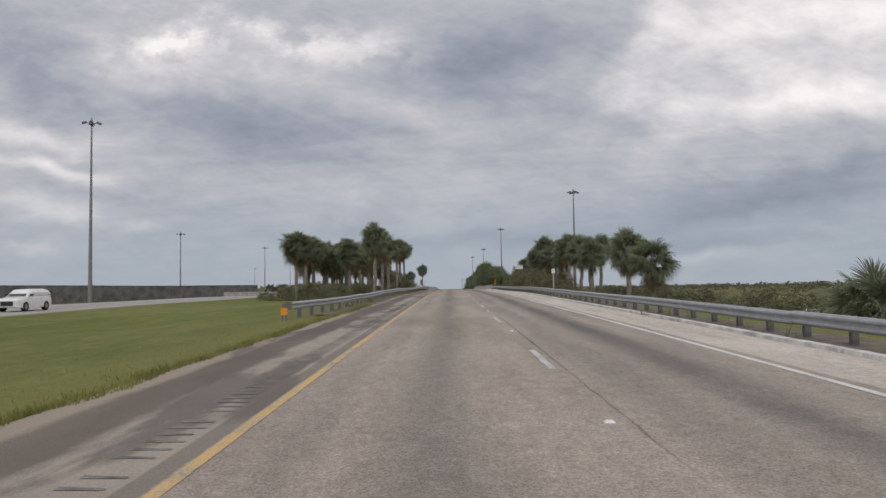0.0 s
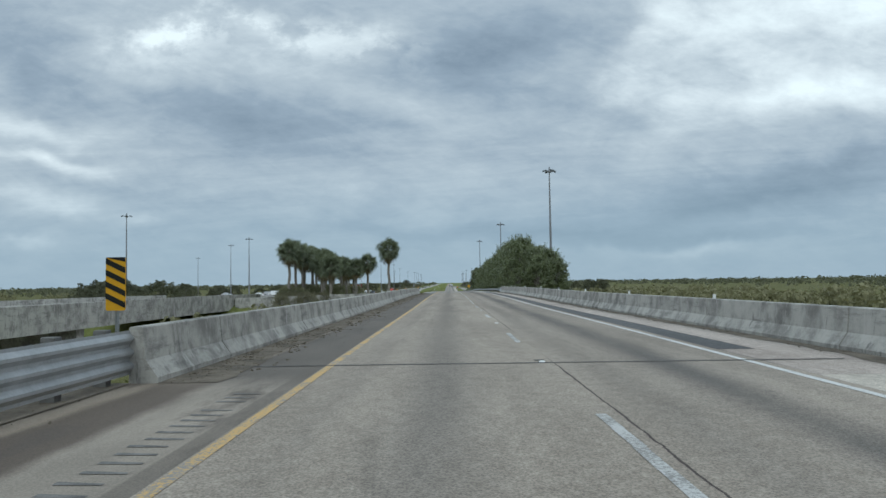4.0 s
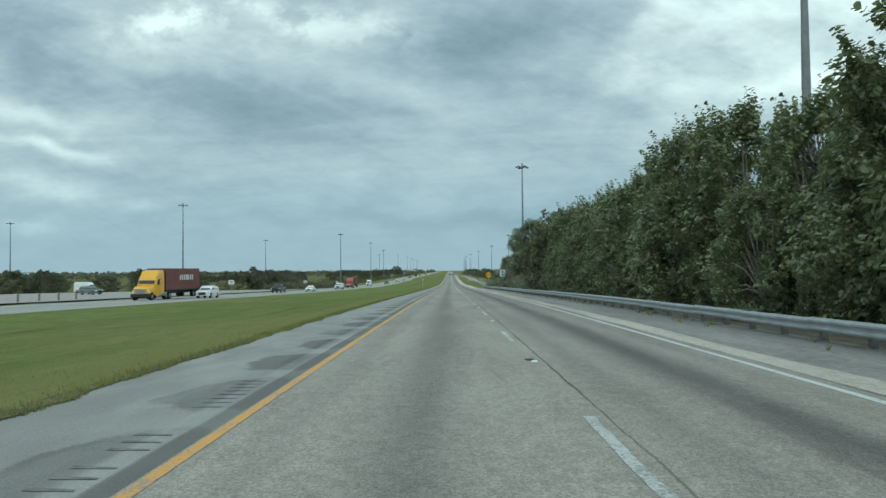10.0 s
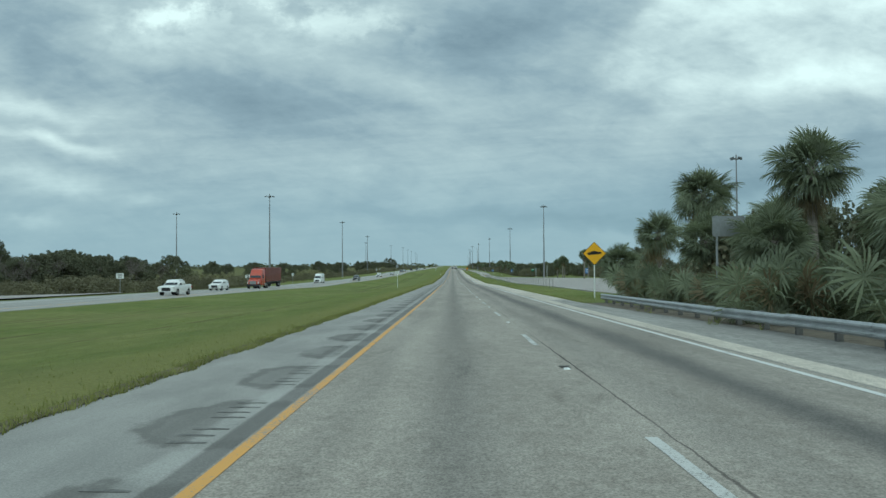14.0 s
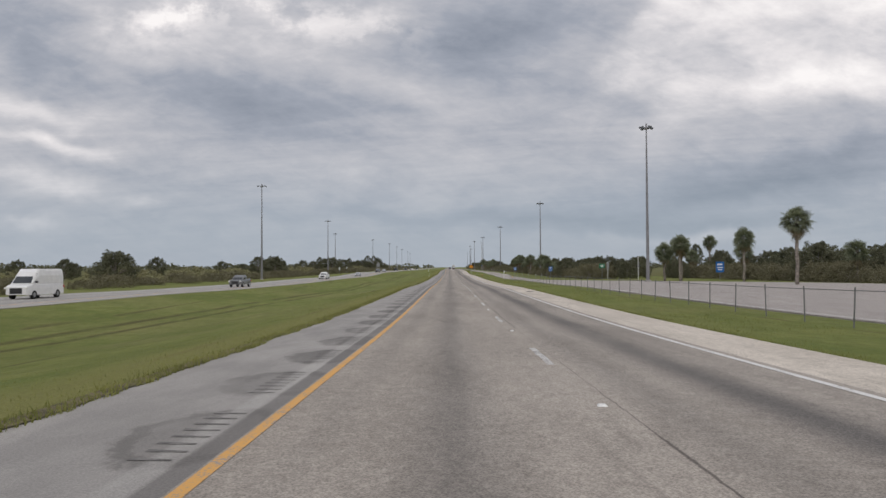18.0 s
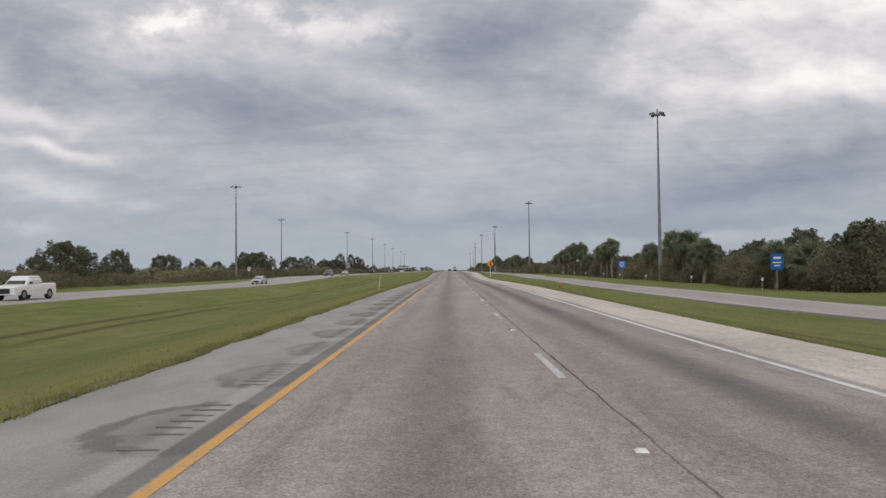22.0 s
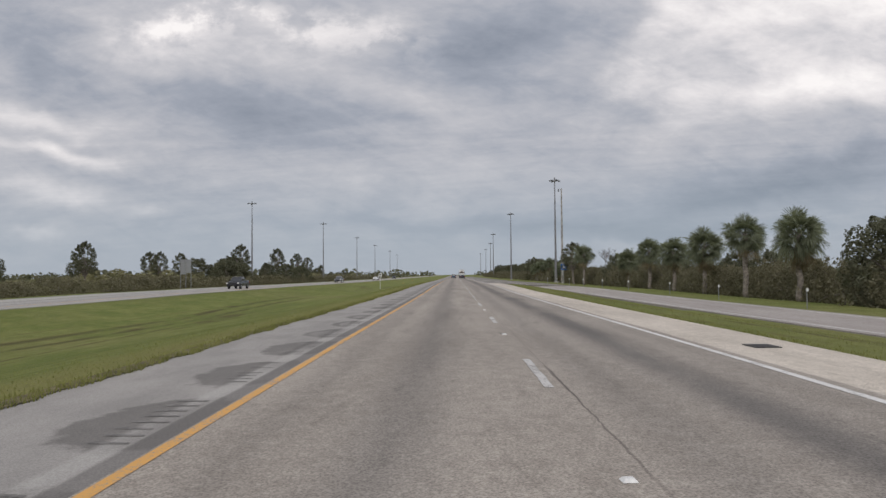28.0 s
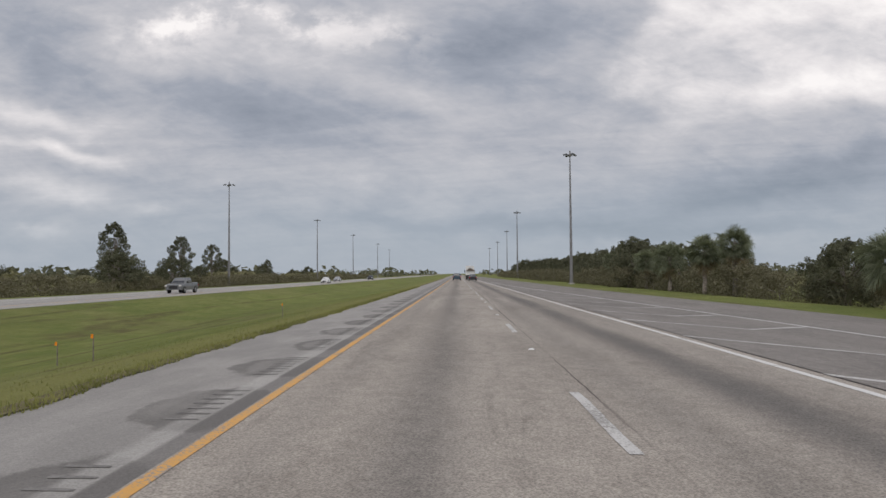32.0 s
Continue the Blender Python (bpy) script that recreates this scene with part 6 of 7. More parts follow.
# ---- signs ----
def sign_post(ob, h, r=0.035, mat=None):
    me = Mesh()
    me.tube((0, 0, -0.3), (0, 0, h), r, r, 7)
    part("post", me, mat or M_SIGNBACK, ob)


def panel(ob, name, w, h, z, mat, t=0.02, y=-0.05, x=0.0, diamond=False):
    """A sheet panel with rounded corners, facing the traffic along -y."""
    me = Mesh()
    if diamond:
        ring = [(0, -h / 2), (w / 2, 0), (0, h / 2), (-w / 2, 0)]
    else:
        c = min(w, h) * 0.07
        ring = [(-w / 2 + c, -h / 2), (w / 2 - c, -h / 2), (w / 2, -h / 2 + c), (w / 2, h / 2 - c), (w / 2 - c, h / 2), (-w / 2 + c, h / 2), (-w / 2, h / 2 - c), (-w / 2, -h / 2 + c)]
    n = len(ring)
    me.v = [(x + px, y - t, z + pz) for px, pz in ring] + [(x + px, y, z + pz) for px, pz in ring]
    me.f = [tuple(range(n)), tuple(range(2 * n - 1, n - 1, -1))] + [(i, i + n, (i + 1) % n + n, (i + 1) % n) for i in range(n)]
    return part(name, me, mat, ob)


def shape(ob, name, pts, z, mat, y=-0.078, x=0.0):
    """A flat cut-out on a panel."""
    me = Mesh()
    me.v = [(x + px, y, z + pz) for px, pz in pts] + [(x + px, y + 0.004, z + pz) for px, pz in pts]
    n = len(pts)
    me.f = [tuple(range(n)), tuple(range(2 * n - 1, n - 1, -1))] + [(i, i + n, (i + 1) % n + n, (i + 1) % n) for i in range(n)]
    return part(name, me, mat, ob)


def bars(ob, z, rows, mat, x=0.0):
    """Bars in place of writing that cannot be read: (x, z, width, height)."""
    for bx, bz, w, h in rows:
        shape(ob, "text_bar", [(bx - w / 2, bz - h / 2), (bx + w / 2, bz - h / 2), (bx + w / 2, bz + h / 2), (bx - w / 2, bz + h / 2)], z, mat, x=x)


def foot(x, y):
    return (x, y, ground_height(x, y))


def road_sign(name, label, x, y, turn=0.0):
    return thing(name, label, "road sign", at=foot(x, y), turn=turn)


def make_signs():
    # back of a sign by the hedge, and a small white sign
    s = road_sign("road_sign", "plain white sign panel above the hedge", 10.4, 108, 4)
    g = zr(108) - ground_height(10.4, 108)
    sign_post(s, 3.5 + g)
    panel(s, "panel", 1.15, 0.55, 3.35 + g, M_SIGNW)
    s = road_sign("road_sign", "small white sign on a thin post behind the rail", 10, 69, -6)
    g = zr(69) - ground_height(10, 69)
    sign_post(s, 2.3 + g, mat=M_SIGNW)
    panel(s, "panel", 0.34, 0.42, 2.05 + g, M_SIGNW)
    # striped markers at the bridge ends
    for x, y, lean in ((-5.5, 141, 1), (8.75, 140, -1)):
        s = road_sign("object_marker", "yellow and black striped marker at the bridge end", x, y)
        b = zr(y) - ground_height(x, y)
        sign_post(s, 1.9 + b)
        panel(s, "panel", 0.34, 0.92, 1.46 + b, M_SIGNY)
        for i in range(5):
            z = -0.42 + 0.2 * i
            lo, hi = (z, z + 0.17) if lean < 0 else (z + 0.17, z)
            p = [(-0.17, min(max(lo, -0.46), 0.46)), (0.17, min(max(hi, -0.46), 0.46)), (0.17, min(max(hi + 0.1, -0.46), 0.46)), (-0.17, min(max(lo + 0.1, -0.46), 0.46))]
            shape(s, "stripe", p, 1.46 + b, M_BLACK)
    # white sign with a green emblem
    x, y = 10.6, 464.4
    s = road_sign("route_sign", "white sign with a green emblem among the palmettos", x, y, -3)
    g = zr(y) - ground_height(x, y)
    sign_post(s, 3.6 + g, 0.05)
    panel(s, "panel", 1.0, 1.35, 3.05 + g, M_SIGNW)
    shape(s, "emblem", [(-0.40, 0.34), (0.12, 0.38), (0.34, 0.12), (0.42, -0.28), (0.26, -0.32), (0.14, 0.02), (-0.02, 0.20), (-0.40, 0.26)], 3.05 + g, M_SIGNG)
    shape(s, "emblem", [(-0.30, -0.02), (0.10, 0.44), (0.16, 0.40), (-0.20, -0.10)], 3.05 + g, M_SIGNG, y=-0.083)
    shape(s, "emblem", [(-0.16, -0.10), (0.12, -0.10), (0.22, -0.44), (-0.22, -0.44)], 3.05 + g, M_SIGNG)
    bars(s, 3.05 + g, [(0, 0.56, 0.6, 0.06), (0, -0.54, 0.8, 0.08)], M_SIGNG)
    b = panel(s, "back_panel", 1.1, 0.55, 2.55 + g, M_SIGNBACK, y=0.02)
    # back of a board beyond it
    x, y = 11.5, 489
    s = road_sign("sign_board", "weathered grey board on two posts above palmettos", x, y, 8)
    g = zr(y) - ground_height(x, y)
    for dx in (-0.5, 0.5):
        me = Mesh()
        me.tube((dx, 0, -0.3), (dx, 0, 4.0 + g), 0.05, 0.05, 7)
        part("post", me, M_SIGNBACK, s)
    panel(s, "panel", 1.45, 0.85, 3.55 + g, M_SIGNBACK)
    # yellow low-ground-clearance diamond
    x, y = 10.4, 512
    s = road_sign("warning_sign", "yellow diamond warning sign with a black vehicle symbol", x, y)
    g = zr(y) - ground_height(x, y)
    sign_post(s, 3.1 + g, 0.045, M_SIGNW)
    panel(s, "border", 1.72, 1.72, 3.16 + g, M_BLACK, diamond=True)
    panel(s, "panel", 1.64, 1.64, 3.16 + g, M_SIGNY, y=-0.056, diamond=True)
    shape(s, "symbol", [(-0.52, -0.04), (-0.44, -0.12), (0.46, -0.04), (0.52, 0.06), (0.44, 0.12), (0.2, 0.11), (0.1, 0.18), (-0.2, 0.16), (-0.3, 0.08), (-0.5, 0.06)], 3.16 + g, M_BLACK, y=-0.084)
    # merge diamond
    x, y = 8.4, 879
    s = road_sign("warning_sign", "orange-yellow diamond sign with a black merge arrow", x, y)
    g = zr(y) - ground_height(x, y)
    sign_post(s, 2.7 + g, 0.045, M_SIGNW)
    panel(s, "border", 1.52, 1.52, 2.55 + g, M_BLACK, diamond=True)
    panel(s, "panel", 1.46, 1.46, 2.55 + g, M_SIGNO, y=-0.056, diamond=True)
    shape(s, "arrow", [(-0.08, -0.42), (0.08, -0.42), (0.08, -0.22), (0.25, -0.3), (0.3, -0.2), (0.08, 0.05), (0.08, 0.16), (0.2, 0.16), (0.0, 0.46), (-0.2, 0.16), (-0.08, 0.16)], 2.55 + g, M_BLACK, y=-0.084)
    # blue service signs
    for x, y, zc, w, h in ((50.6, 732.7, 2.3, 1.5, 2.0), (27.3, 793, 1.85, 1.0, 1.3), (19.7, 815, 1.9, 0.85, 0.85)):
        s = road_sign("service_sign", "blue sign with white lettering on a thin post", x, y, -4)
        g = zr(y) - ground_height(x, y)
        sign_post(s, zc + h / 2 + g)
        panel(s, "panel", w, h, zc + g, M_SIGNB)
        bars(s, zc + g, [(0, h * 0.24, w * 0.6, h * 0.14), (0, -h * 0.05, w * 0.7, h * 0.08), (0, -h * 0.25, w * 0.5, h * 0.08)], M_SIGNW)
    # white one-way style blade on a white post, yellow marker post
    x, y = 11.3, 747
    s = road_sign("street_sign", "white post with a small white blade sign", x, y)
    sign_post(s, 1.75, 0.05, M_SIGNW)
    panel(s, "panel", 0.30, 0.30, 1.65, M_SIGNW, x=0.08)
    x, y = 12.9, 744.6
    s = thing("marker_post", "short dark post with a yellow cap in the grass", "marker post", at=foot(x, y))
    sign_post(s, 0.45)
    panel(s, "cap", 0.16, 0.32, 0.62, M_SIGNY)
    # white board and post in the median
    x, y = -9.0, 578
    s = road_sign("road_sign", "white sign with small writing on a tall thin post", x, y)
    g = zr(y) - ground_height(x, y)
    sign_post(s, 2.35 + g, 0.025, M_SIGNW)
    panel(s, "panel", 0.40, 0.42, 2.12 + g, M_SIGNW)
    bars(s, 2.12 + g, [(0, 0.08, 0.05, 0.05), (0, -0.03, 0.26, 0.025), (0, -0.09, 0.22, 0.025)], M_BLACK)
    x, y = -13.9, 1075.6
    s = road_sign("road_sign", "white sign with dark figures on a thin median post", x, y)
    g = zr(y) - ground_height(x, y)
    sign_post(s, 1.75 + g, 0.04, M_SIGNW)
    panel(s, "panel", 0.60, 0.48, 1.5 + g, M_SIGNW)
    panel(s, "panel", 0.60, 0.30, 1.08 + g, M_SIGNW)
    bars(s, 1.5 + g, [(0, 0.0, 0.36, 0.24), (0, -0.42, 0.4, 0.08)], M_BLACK)
    # signs across the opposite carriageway
    for x, y, w, h in ((-46.5, 560, 1.1, 0.75), (-46, 478, 1.2, 0.9), (-45.5, 620, 1.0, 0.7), (-46, 668, 0.6, 0.8), (-46, 900, 0.6, 0.9), (-46.5, 925, 0.5, 0.7)):
        s = road_sign("road_sign", "white sign panel beyond the opposite carriageway", x, y)
        g = zr(y) - ground_height(x, y) - 0.5
        sign_post(s, 2.6 + g, 0.05)
        panel(s, "panel", w, h, 2.3 + g, M_SIGNW)
        bars(s, 2.3 + g, [(0, 0.12, w * 0.6, h * 0.15), (0, -0.16, w * 0.5, h * 0.12)], M_BLACK)
    # backs of two tall panels seen from behind
    x, y = -45.4, 1058
    s = road_sign("sign_board", "grey backs of two tall panels on three posts", x, y)
    g = zr(y) - ground_height(x, y)
    for dx in (-0.9, 0.0, 0.9):
        me = Mesh()
        me.tube((dx, 0, -0.3), (dx, 0, 4.4 + g), 0.05, 0.05, 7)
        part("post", me, M_SIGNBACK, s)
    panel(s, "panel", 0.85, 2.6, 3.1 + g, M_SIGNBACK, x=-0.46)
    panel(s, "panel", 0.85, 2.3, 3.2 + g, M_SIGNBACK, x=0.46)
    # green and yellow signs at the plaza entrance
    x, y = 32, 749
    s = road_sign("guide_sign", "small green guide sign on a post", x, y)
    g = zr(y) - ground_height(x, y)
    sign_post(s, 3.1 + g)
    panel(s, "panel", 1.2, 0.9, 2.65 + g, M_SIGNG)
    bars(s, 2.65 + g, [(0, 0.15, 0.8, 0.12), (0, -0.15, 0.6, 0.12)], M_SIGNW)
    x, y = 33.2, 749
    s = road_sign("street_sign", "tall white post with a narrow pale panel", x, y)
    sign_post(s, 3.5 + g, 0.05, M_SIGNW)
    panel(s, "panel", 0.5, 1.6, 2.6 + g, M_SIGNBACK)
    x, y = 35.7, 734
    g = zr(y) - ground_height(x, y)
    s = road_sign("street_sign", "tall white post with a small black arrow blade", x, y)
    sign_post(s, 4.3 + g, 0.06, M_SIGNW)
    panel(s, "panel", 0.85, 0.3, 2.6 + g, M_BLACK)
    shape(s, "arrow", [(-0.3, -0.05), (0.1, -0.05), (0.1, -0.1), (0.32, 0.0), (0.1, 0.1), (0.1, 0.05), (-0.3, 0.05)], 2.6 + g, M_SIGNW)
    x, y = -62, 470
    s = road_sign("warning_sign", "yellow curve sign at the far service area", x, y)
    sign_post(s, 1.6)
    panel(s, "panel", 1.5, 1.5, 1.7, M_SIGNR, diamond=True)
    # camera pole with a blue sign
    x, y = 21.2, 1073.6
    g = ground_height(x, y)
    p = thing("camera_pole", "tall grey concrete pole with a small traffic camera", "pole", at=(x, y, g))
    me = Mesh()
    top = 17.9 - g
    me.chain([(0, 0, top * i / 3) for i in range(4)], [0.26 - 0.05 * i for i in range(4)], 10)
    part("pole", me, M_CONC, p)
    me = Mesh()
    me.tube((0, 0, top - 0.15), (-0.55, 0, top - 0.1), 0.03, 0.03, 6)
    me.tube((-0.55, 0, top - 0.1), (-0.55, 0, top - 0.6), 0.11, 0.14, 8)
    part("camera_dome", me, M_LAMP, p)
    s = road_sign("service_sign", "blue service sign with white lettering before a pole", 21.2, 1072.4)
    g = zr(1072) - ground_height(21.2, 1072.4)
    sign_post(s, 3.2 + g)
    panel(s, "panel", 1.0, 1.1, 2.6 + g, M_SIGNB)
    bars(s, 2.6 + g, [(0, 0.34, 0.5, 0.16), (0, 0.08, 0.66, 0.1), (0, -0.12, 0.5, 0.1), (0, -0.32, 0.7, 0.1)], M_SIGNW)
    # white marker posts along the tree belt
    for i in range(26):
        y = 752 + 13 * i
        x = ramp_right(y) + 1.2 + random.uniform(-0.3, 0.5)
        s = thing("marker_post", "thin grey post with a white cap behind the ramp", "marker post", "white marker posts", at=foot(x, y))
        sign_post(s, 1.0, 0.025)
        panel(s, "cap", 0.12, 0.18, 1.0, M_SIGNW)
    # reflectors on the parapets
    for y in (150, 160.2, 170.4, 180.6, 190.8, 204, 211.6, 215.6, 220.6, 226.6, 232.6, 237):
        me = Mesh()
        me.box(8.03, 8.10, y - 0.04, y + 0.04, zr(y) + 0.82, zr(y) + 0.95, ease=0.01)
        tagged(part("reflector", me, M_STUD), "small white reflector on the concrete parapet", "reflector", "parapet reflectors")
    for y in (191.5, 203.6, 234.5):
        me = Mesh()
        me.box(-4.33, -4.26, y - 0.04, y + 0.04, zr(y) + 0.82, zr(y) + 0.90, ease=0.01)
        tagged(part("reflector", me, M_SIGNR), "amber reflector on the concrete parapet", "reflector", "parapet reflectors")
    s = thing("marker_post", "orange marker at the start of the rail", "marker post", at=foot(-6.1, 27.5))
    sign_post(s, 0.3)
    panel(s, "panel", 0.24, 0.28, 0.36, M_SIGNR)
    # hydrant
    h = thing("fire_hydrant", "small rusty yellow-topped hydrant in the grass", "fire hydrant", at=foot(8.7, 788.5))
    me = Mesh()
    for z0, z1, r0, r1 in ((0, 0.06, 0.16, 0.16), (0.06, 0.5, 0.11, 0.10), (0.5, 0.56, 0.14, 0.14)):
        me.tube((0, 0, z0), (0, 0, z1), r0, r1, 10)
    part("barrel", me, plain("rusty_paint", (0.30, 0.16, 0.06), 0.7, var=0.3), h)
    me = Mesh()
    me.tube((0, 0, 0.56), (0, 0, 0.66), 0.12, 0.07, 10)
    me.tube((0, 0, 0.66), (0, 0, 0.72), 0.03, 0.03, 6)
    part("bonnet", me, M_SIGNY, h)
    for sgn in (-1, 1):
        me = Mesh()
        me.tube((0, 0, 0.4), (0.17 * sgn, 0, 0.4), 0.05, 0.05, 8)
        part("nozzle", me, M_SIGNY, h)
    h.scale = (0.7, 0.7, 0.7)
    # leaning stick and small posts in the median
    st = thing("leaning_stake", "pale thin stake leaning in the grass edge", "stake", at=foot(-5.5, 791.6))
    me = Mesh()
    me.tube((0, 0, -0.1), (0.12, 0.3, 1.15), 0.02, 0.015, 6)
    part("stake", me, M_SIGNW, st)
    for x, y in ((-7.6, 1075.2), (-9.4, 1077), (-7.0, 1090)):
        st = thing("marker_stake", "thin stake with an orange tag in the median", "stake", "median stakes", at=foot(x, y))
        sign_post(st, 0.55, 0.015, M_BARK)
        panel(st, "tag", 0.05, 0.09, 0.55, M_SIGNR)
    for x, y, z in ((6.5, 947.8, 0.004), (6.6, 655, 0.004), (-10, 692, 0)):
        me = Mesh()
        zz = zr(y) + 0.004 if x > 0 else ground_height(x, y) + 0.05
        for i in range(6):
            me.box(x - 0.25, x + 0.25, y + 0.11 * i, y + 0.11 * i + 0.07, zz - 0.02, zz + 0.012)
        tagged(part("drain_grate", me, M_BLACK), "dark iron drain grate at the pavement edge", "drain", "drain grates")
    # bollards of the far service area
    for i in range(16):
        x, y = -47.5 - 0.1 * i, 352 + 4.5 * i
        me = Mesh()
        me.box(-0.09, 0.09, -0.09, 0.09, -0.2, 1.0, ease=0.02)
        b = tagged(part("bollard", me, M_BARK), "short wooden bollard beside the service area", "bollard", "service area bollards")
        b.matrix_basis = pose(x, y, ground_height(x, y))


make_signs()


def make_litter():
    """Dirt, gravel and weeds along the barriers and rails."""
    random.seed(17)
    me, weeds = Mesh(), Mesh()
    for i in range(3600):
        y = random.uniform(40, 240)
        x = -3.95 + abs(random.gauss(0, 0.35)) if y > 139 else random.choice((-4.75 + random.gauss(0, 0.3), 7.7 + random.gauss(0, 0.2)))
        s = random.uniform(0.006, 0.024) * (1.8 if random.random() < 0.06 else 1)
        z = zr(y)
        me.tube((x, y, z - 0.01), (x + random.uniform(-s, s), y + random.uniform(-s, s), z + s * 0.7), s, s * 0.5, 5)
    for i in range(5200):
        y = random.uniform(140, 238)
        if i % 4 == 0:
            x, s = 7.68 - abs(random.gauss(0, 0.22)), random.uniform(0.008, 0.03)
        else:
            x, s = -3.95 + abs(random.gauss(0, 0.5)), random.uniform(0.01, 0.035) * (2.0 if random.random() < 0.06 else 1)
        if noise.noise((x * 1.5, y * 0.5, 3)) < -0.12:
            continue
        z = zr(y)
        a = random.uniform(0, 6.28)
        me.tube((x - s * math.cos(a), y - s * math.sin(a), z - 0.005), (x + s * math.cos(a), y + s * math.sin(a), z + s * 0.4), s * 0.8, s * 0.5, 5)
    tagged(part("gravel", me, M_DIRT), "loose gravel and dirt along the parapet and rail", "gravel", kind="stuff")
    for i in range(1300):
        if random.random() < 0.55:
            x, y = -5.25 + random.gauss(0, 0.35), random.uniform(34, 138)
        else:
            x, y = 8.1 + random.gauss(0, 0.35), random.choice((random.uniform(-20, 137), random.uniform(238, 500)))
        if noise.noise((x * 0.5, y * 0.25, 1)) < 0.0:
            continue
        z = zr(y) - 0.05
        for _ in range(7):
            h = random.uniform(0.1, 0.4)
            dx, dy = random.uniform(-0.2, 0.2), random.uniform(-0.2, 0.2)
            a = random.uniform(0, 6.28)
            w = 0.016
            weeds.tri((x + w * math.cos(a), y + w * math.sin(a), z), (x - w * math.cos(a), y - w * math.sin(a), z), (x + dx, y + dy, z + h))
    tagged(part("weeds", weeds, M_BLADE), "tufts of weeds under the guard rail", "weeds", kind="stuff")


strip("verge_dirt", lambda y: -5.5 + 0.5 * noise.noise((y * 0.12, 1.7, 0)), -4.36, 30, 139, 0.012, M_DIRT, "bare sandy dirt under the median guard rail", "ground", step=2)
strip("verge_dirt", 7.45, lambda y: 9.3 + 0.8 * noise.noise((y * 0.12, 4.7, 0)), -60, 137, 0.0, M_DIRT, "bare sandy dirt under the roadside guard rail", "ground", step=2)
strip("verge_dirt", -4.0, lambda y: -3.2 + 0.28 * noise.noise((y * 0.25, 6.7, 0)) + 0.16 * noise.noise((y * 1.3, 2.7, 0)), 139, 234, 0.006, M_DIRT, "dirt and grit gathered along the parapet", "ground", step=0.6)
strip("verge_dirt", lambda y: 7.32 + 0.25 * noise.noise((y * 0.3, 3.7, 0)) + 0.16 * noise.noise((y * 1.4, 8.7, 0)), 7.76, 139, 240, 0.006, M_DIRT, "brown dirt and leaves gathered along the parapet", "ground", step=0.6)
strip("verge_dirt", lambda y: 7.5 + 0.3 * noise.noise((y * 0.3, 9.7, 0)), 8.6, 238, 262, 0.006, M_DIRT, "bare brown dirt behind the end of the parapet", "ground", step=0.8)
strip("verge_dirt", lambda y: 8.86 - 1.5 * blend(470, 503, y), lambda y: 10.6 + 0.6 * noise.noise((y * 0.2, 5.7, 0)) - 1.2 * blend(480, 503, y), 262, 500, 0.0, M_DIRT, "bare dark dirt and leaf litter under the guard rail", "ground", step=2)
make_litter()


def make_grass():
    """Blades along the pavement edges and over the near verge."""
    rng = np.random.default_rng(3)

    def field(name, label, n, fx, y0, y1, h0, h1):
        y = rng.uniform(y0, y1, n)
        x = fx(rng, n)
        if fx is lip:
            x = x + np.array([edge_x(v) for v in y])
        keep = np.array([gap(v) < 0.02 for v in y])
        x, y = x[keep], y[keep]
        n = len(x)
        z = np.array([ground_height(a, b) for a, b in zip(x, y)])
        a = rng.uniform(0, 2 * np.pi, n)
        h = rng.uniform(h0, h1, n)
        w = 0.007 + 0.010 * rng.random(n)
        v = np.empty((n, 3, 3))
        v[:, 0] = np.stack([x + w * np.cos(a), y + w * np.sin(a), z - 0.02], 1)
        v[:, 1] = np.stack([x - w * np.cos(a), y - w * np.sin(a), z - 0.02], 1)
        v[:, 2] = np.stack([x + h * 0.6 * rng.normal(0, 1, n) * 0.7, y + h * 0.6 * rng.normal(0, 1, n) * 0.7, z + h], 1)
        me = bpy.data.meshes.new(name)
        me.vertices.add(3 * n)
        me.vertices.foreach_set("co", v.reshape(-1))
        me.loops.add(3 * n)
        me.loops.foreach_set("vertex_index", np.arange(3 * n, dtype=np.int32))
        me.polygons.add(n)
        me.polygons.foreach_set("loop_start", np.arange(0, 3 * n, 3, dtype=np.int32))
        me.materials.append(M_BLADE)
        me.update(calc_edges=True)
        tagged(new(name, me), label, "grass", kind="stuff")

    def lip(r, n):
        return 0.05 - np.abs(r.normal(0, 0.20, n))

    field("grass_edge", "ragged grass hanging over the median pavement edge", 210000, lip, 236, 1150, 0.03, 0.13)
    field("grass_edge", "ragged grass hanging over the median pavement edge", 12000, lip, -10, 42, 0.03, 0.13)
    field("grass_verge", "short mown median grass", 240000, lambda r, n: -4.5 - 9.0 * r.random(n) ** 2.2, -10, 1150, 0.015, 0.045)
    field("grass_edge", "grass at the edge of the pale shoulder", 50000, lambda r, n: 7.45 + np.abs(r.normal(0, 0.3, n)), 500, 1035, 0.03, 0.08)
    field("grass_verge", "short mown grass between highway and ramp", 50000, lambda r, n: 7.5 + 4.5 * r.random(n), 500, 1035, 0.02, 0.06)


make_grass()


# ---- vehicles ----
M_TYRE = plain("tyre_rubber", (0.025, 0.025, 0.025), 0.85)
M_RIM = plain("wheel_rim", (0.35, 0.35, 0.36), 0.35, 0.8)
M_GLASS = plain("tinted_glass", (0.03, 0.035, 0.04), 0.08, spec=0.6)
M_LAMPW = plain("headlight_glass", (0.75, 0.75, 0.72), 0.15, spec=0.6)
M_LAMPR = plain("tail_light", (0.45, 0.02, 0.02), 0.25, spec=0.5)
M_TRIM = plain("black_trim", (0.03, 0.03, 0.032), 0.6)


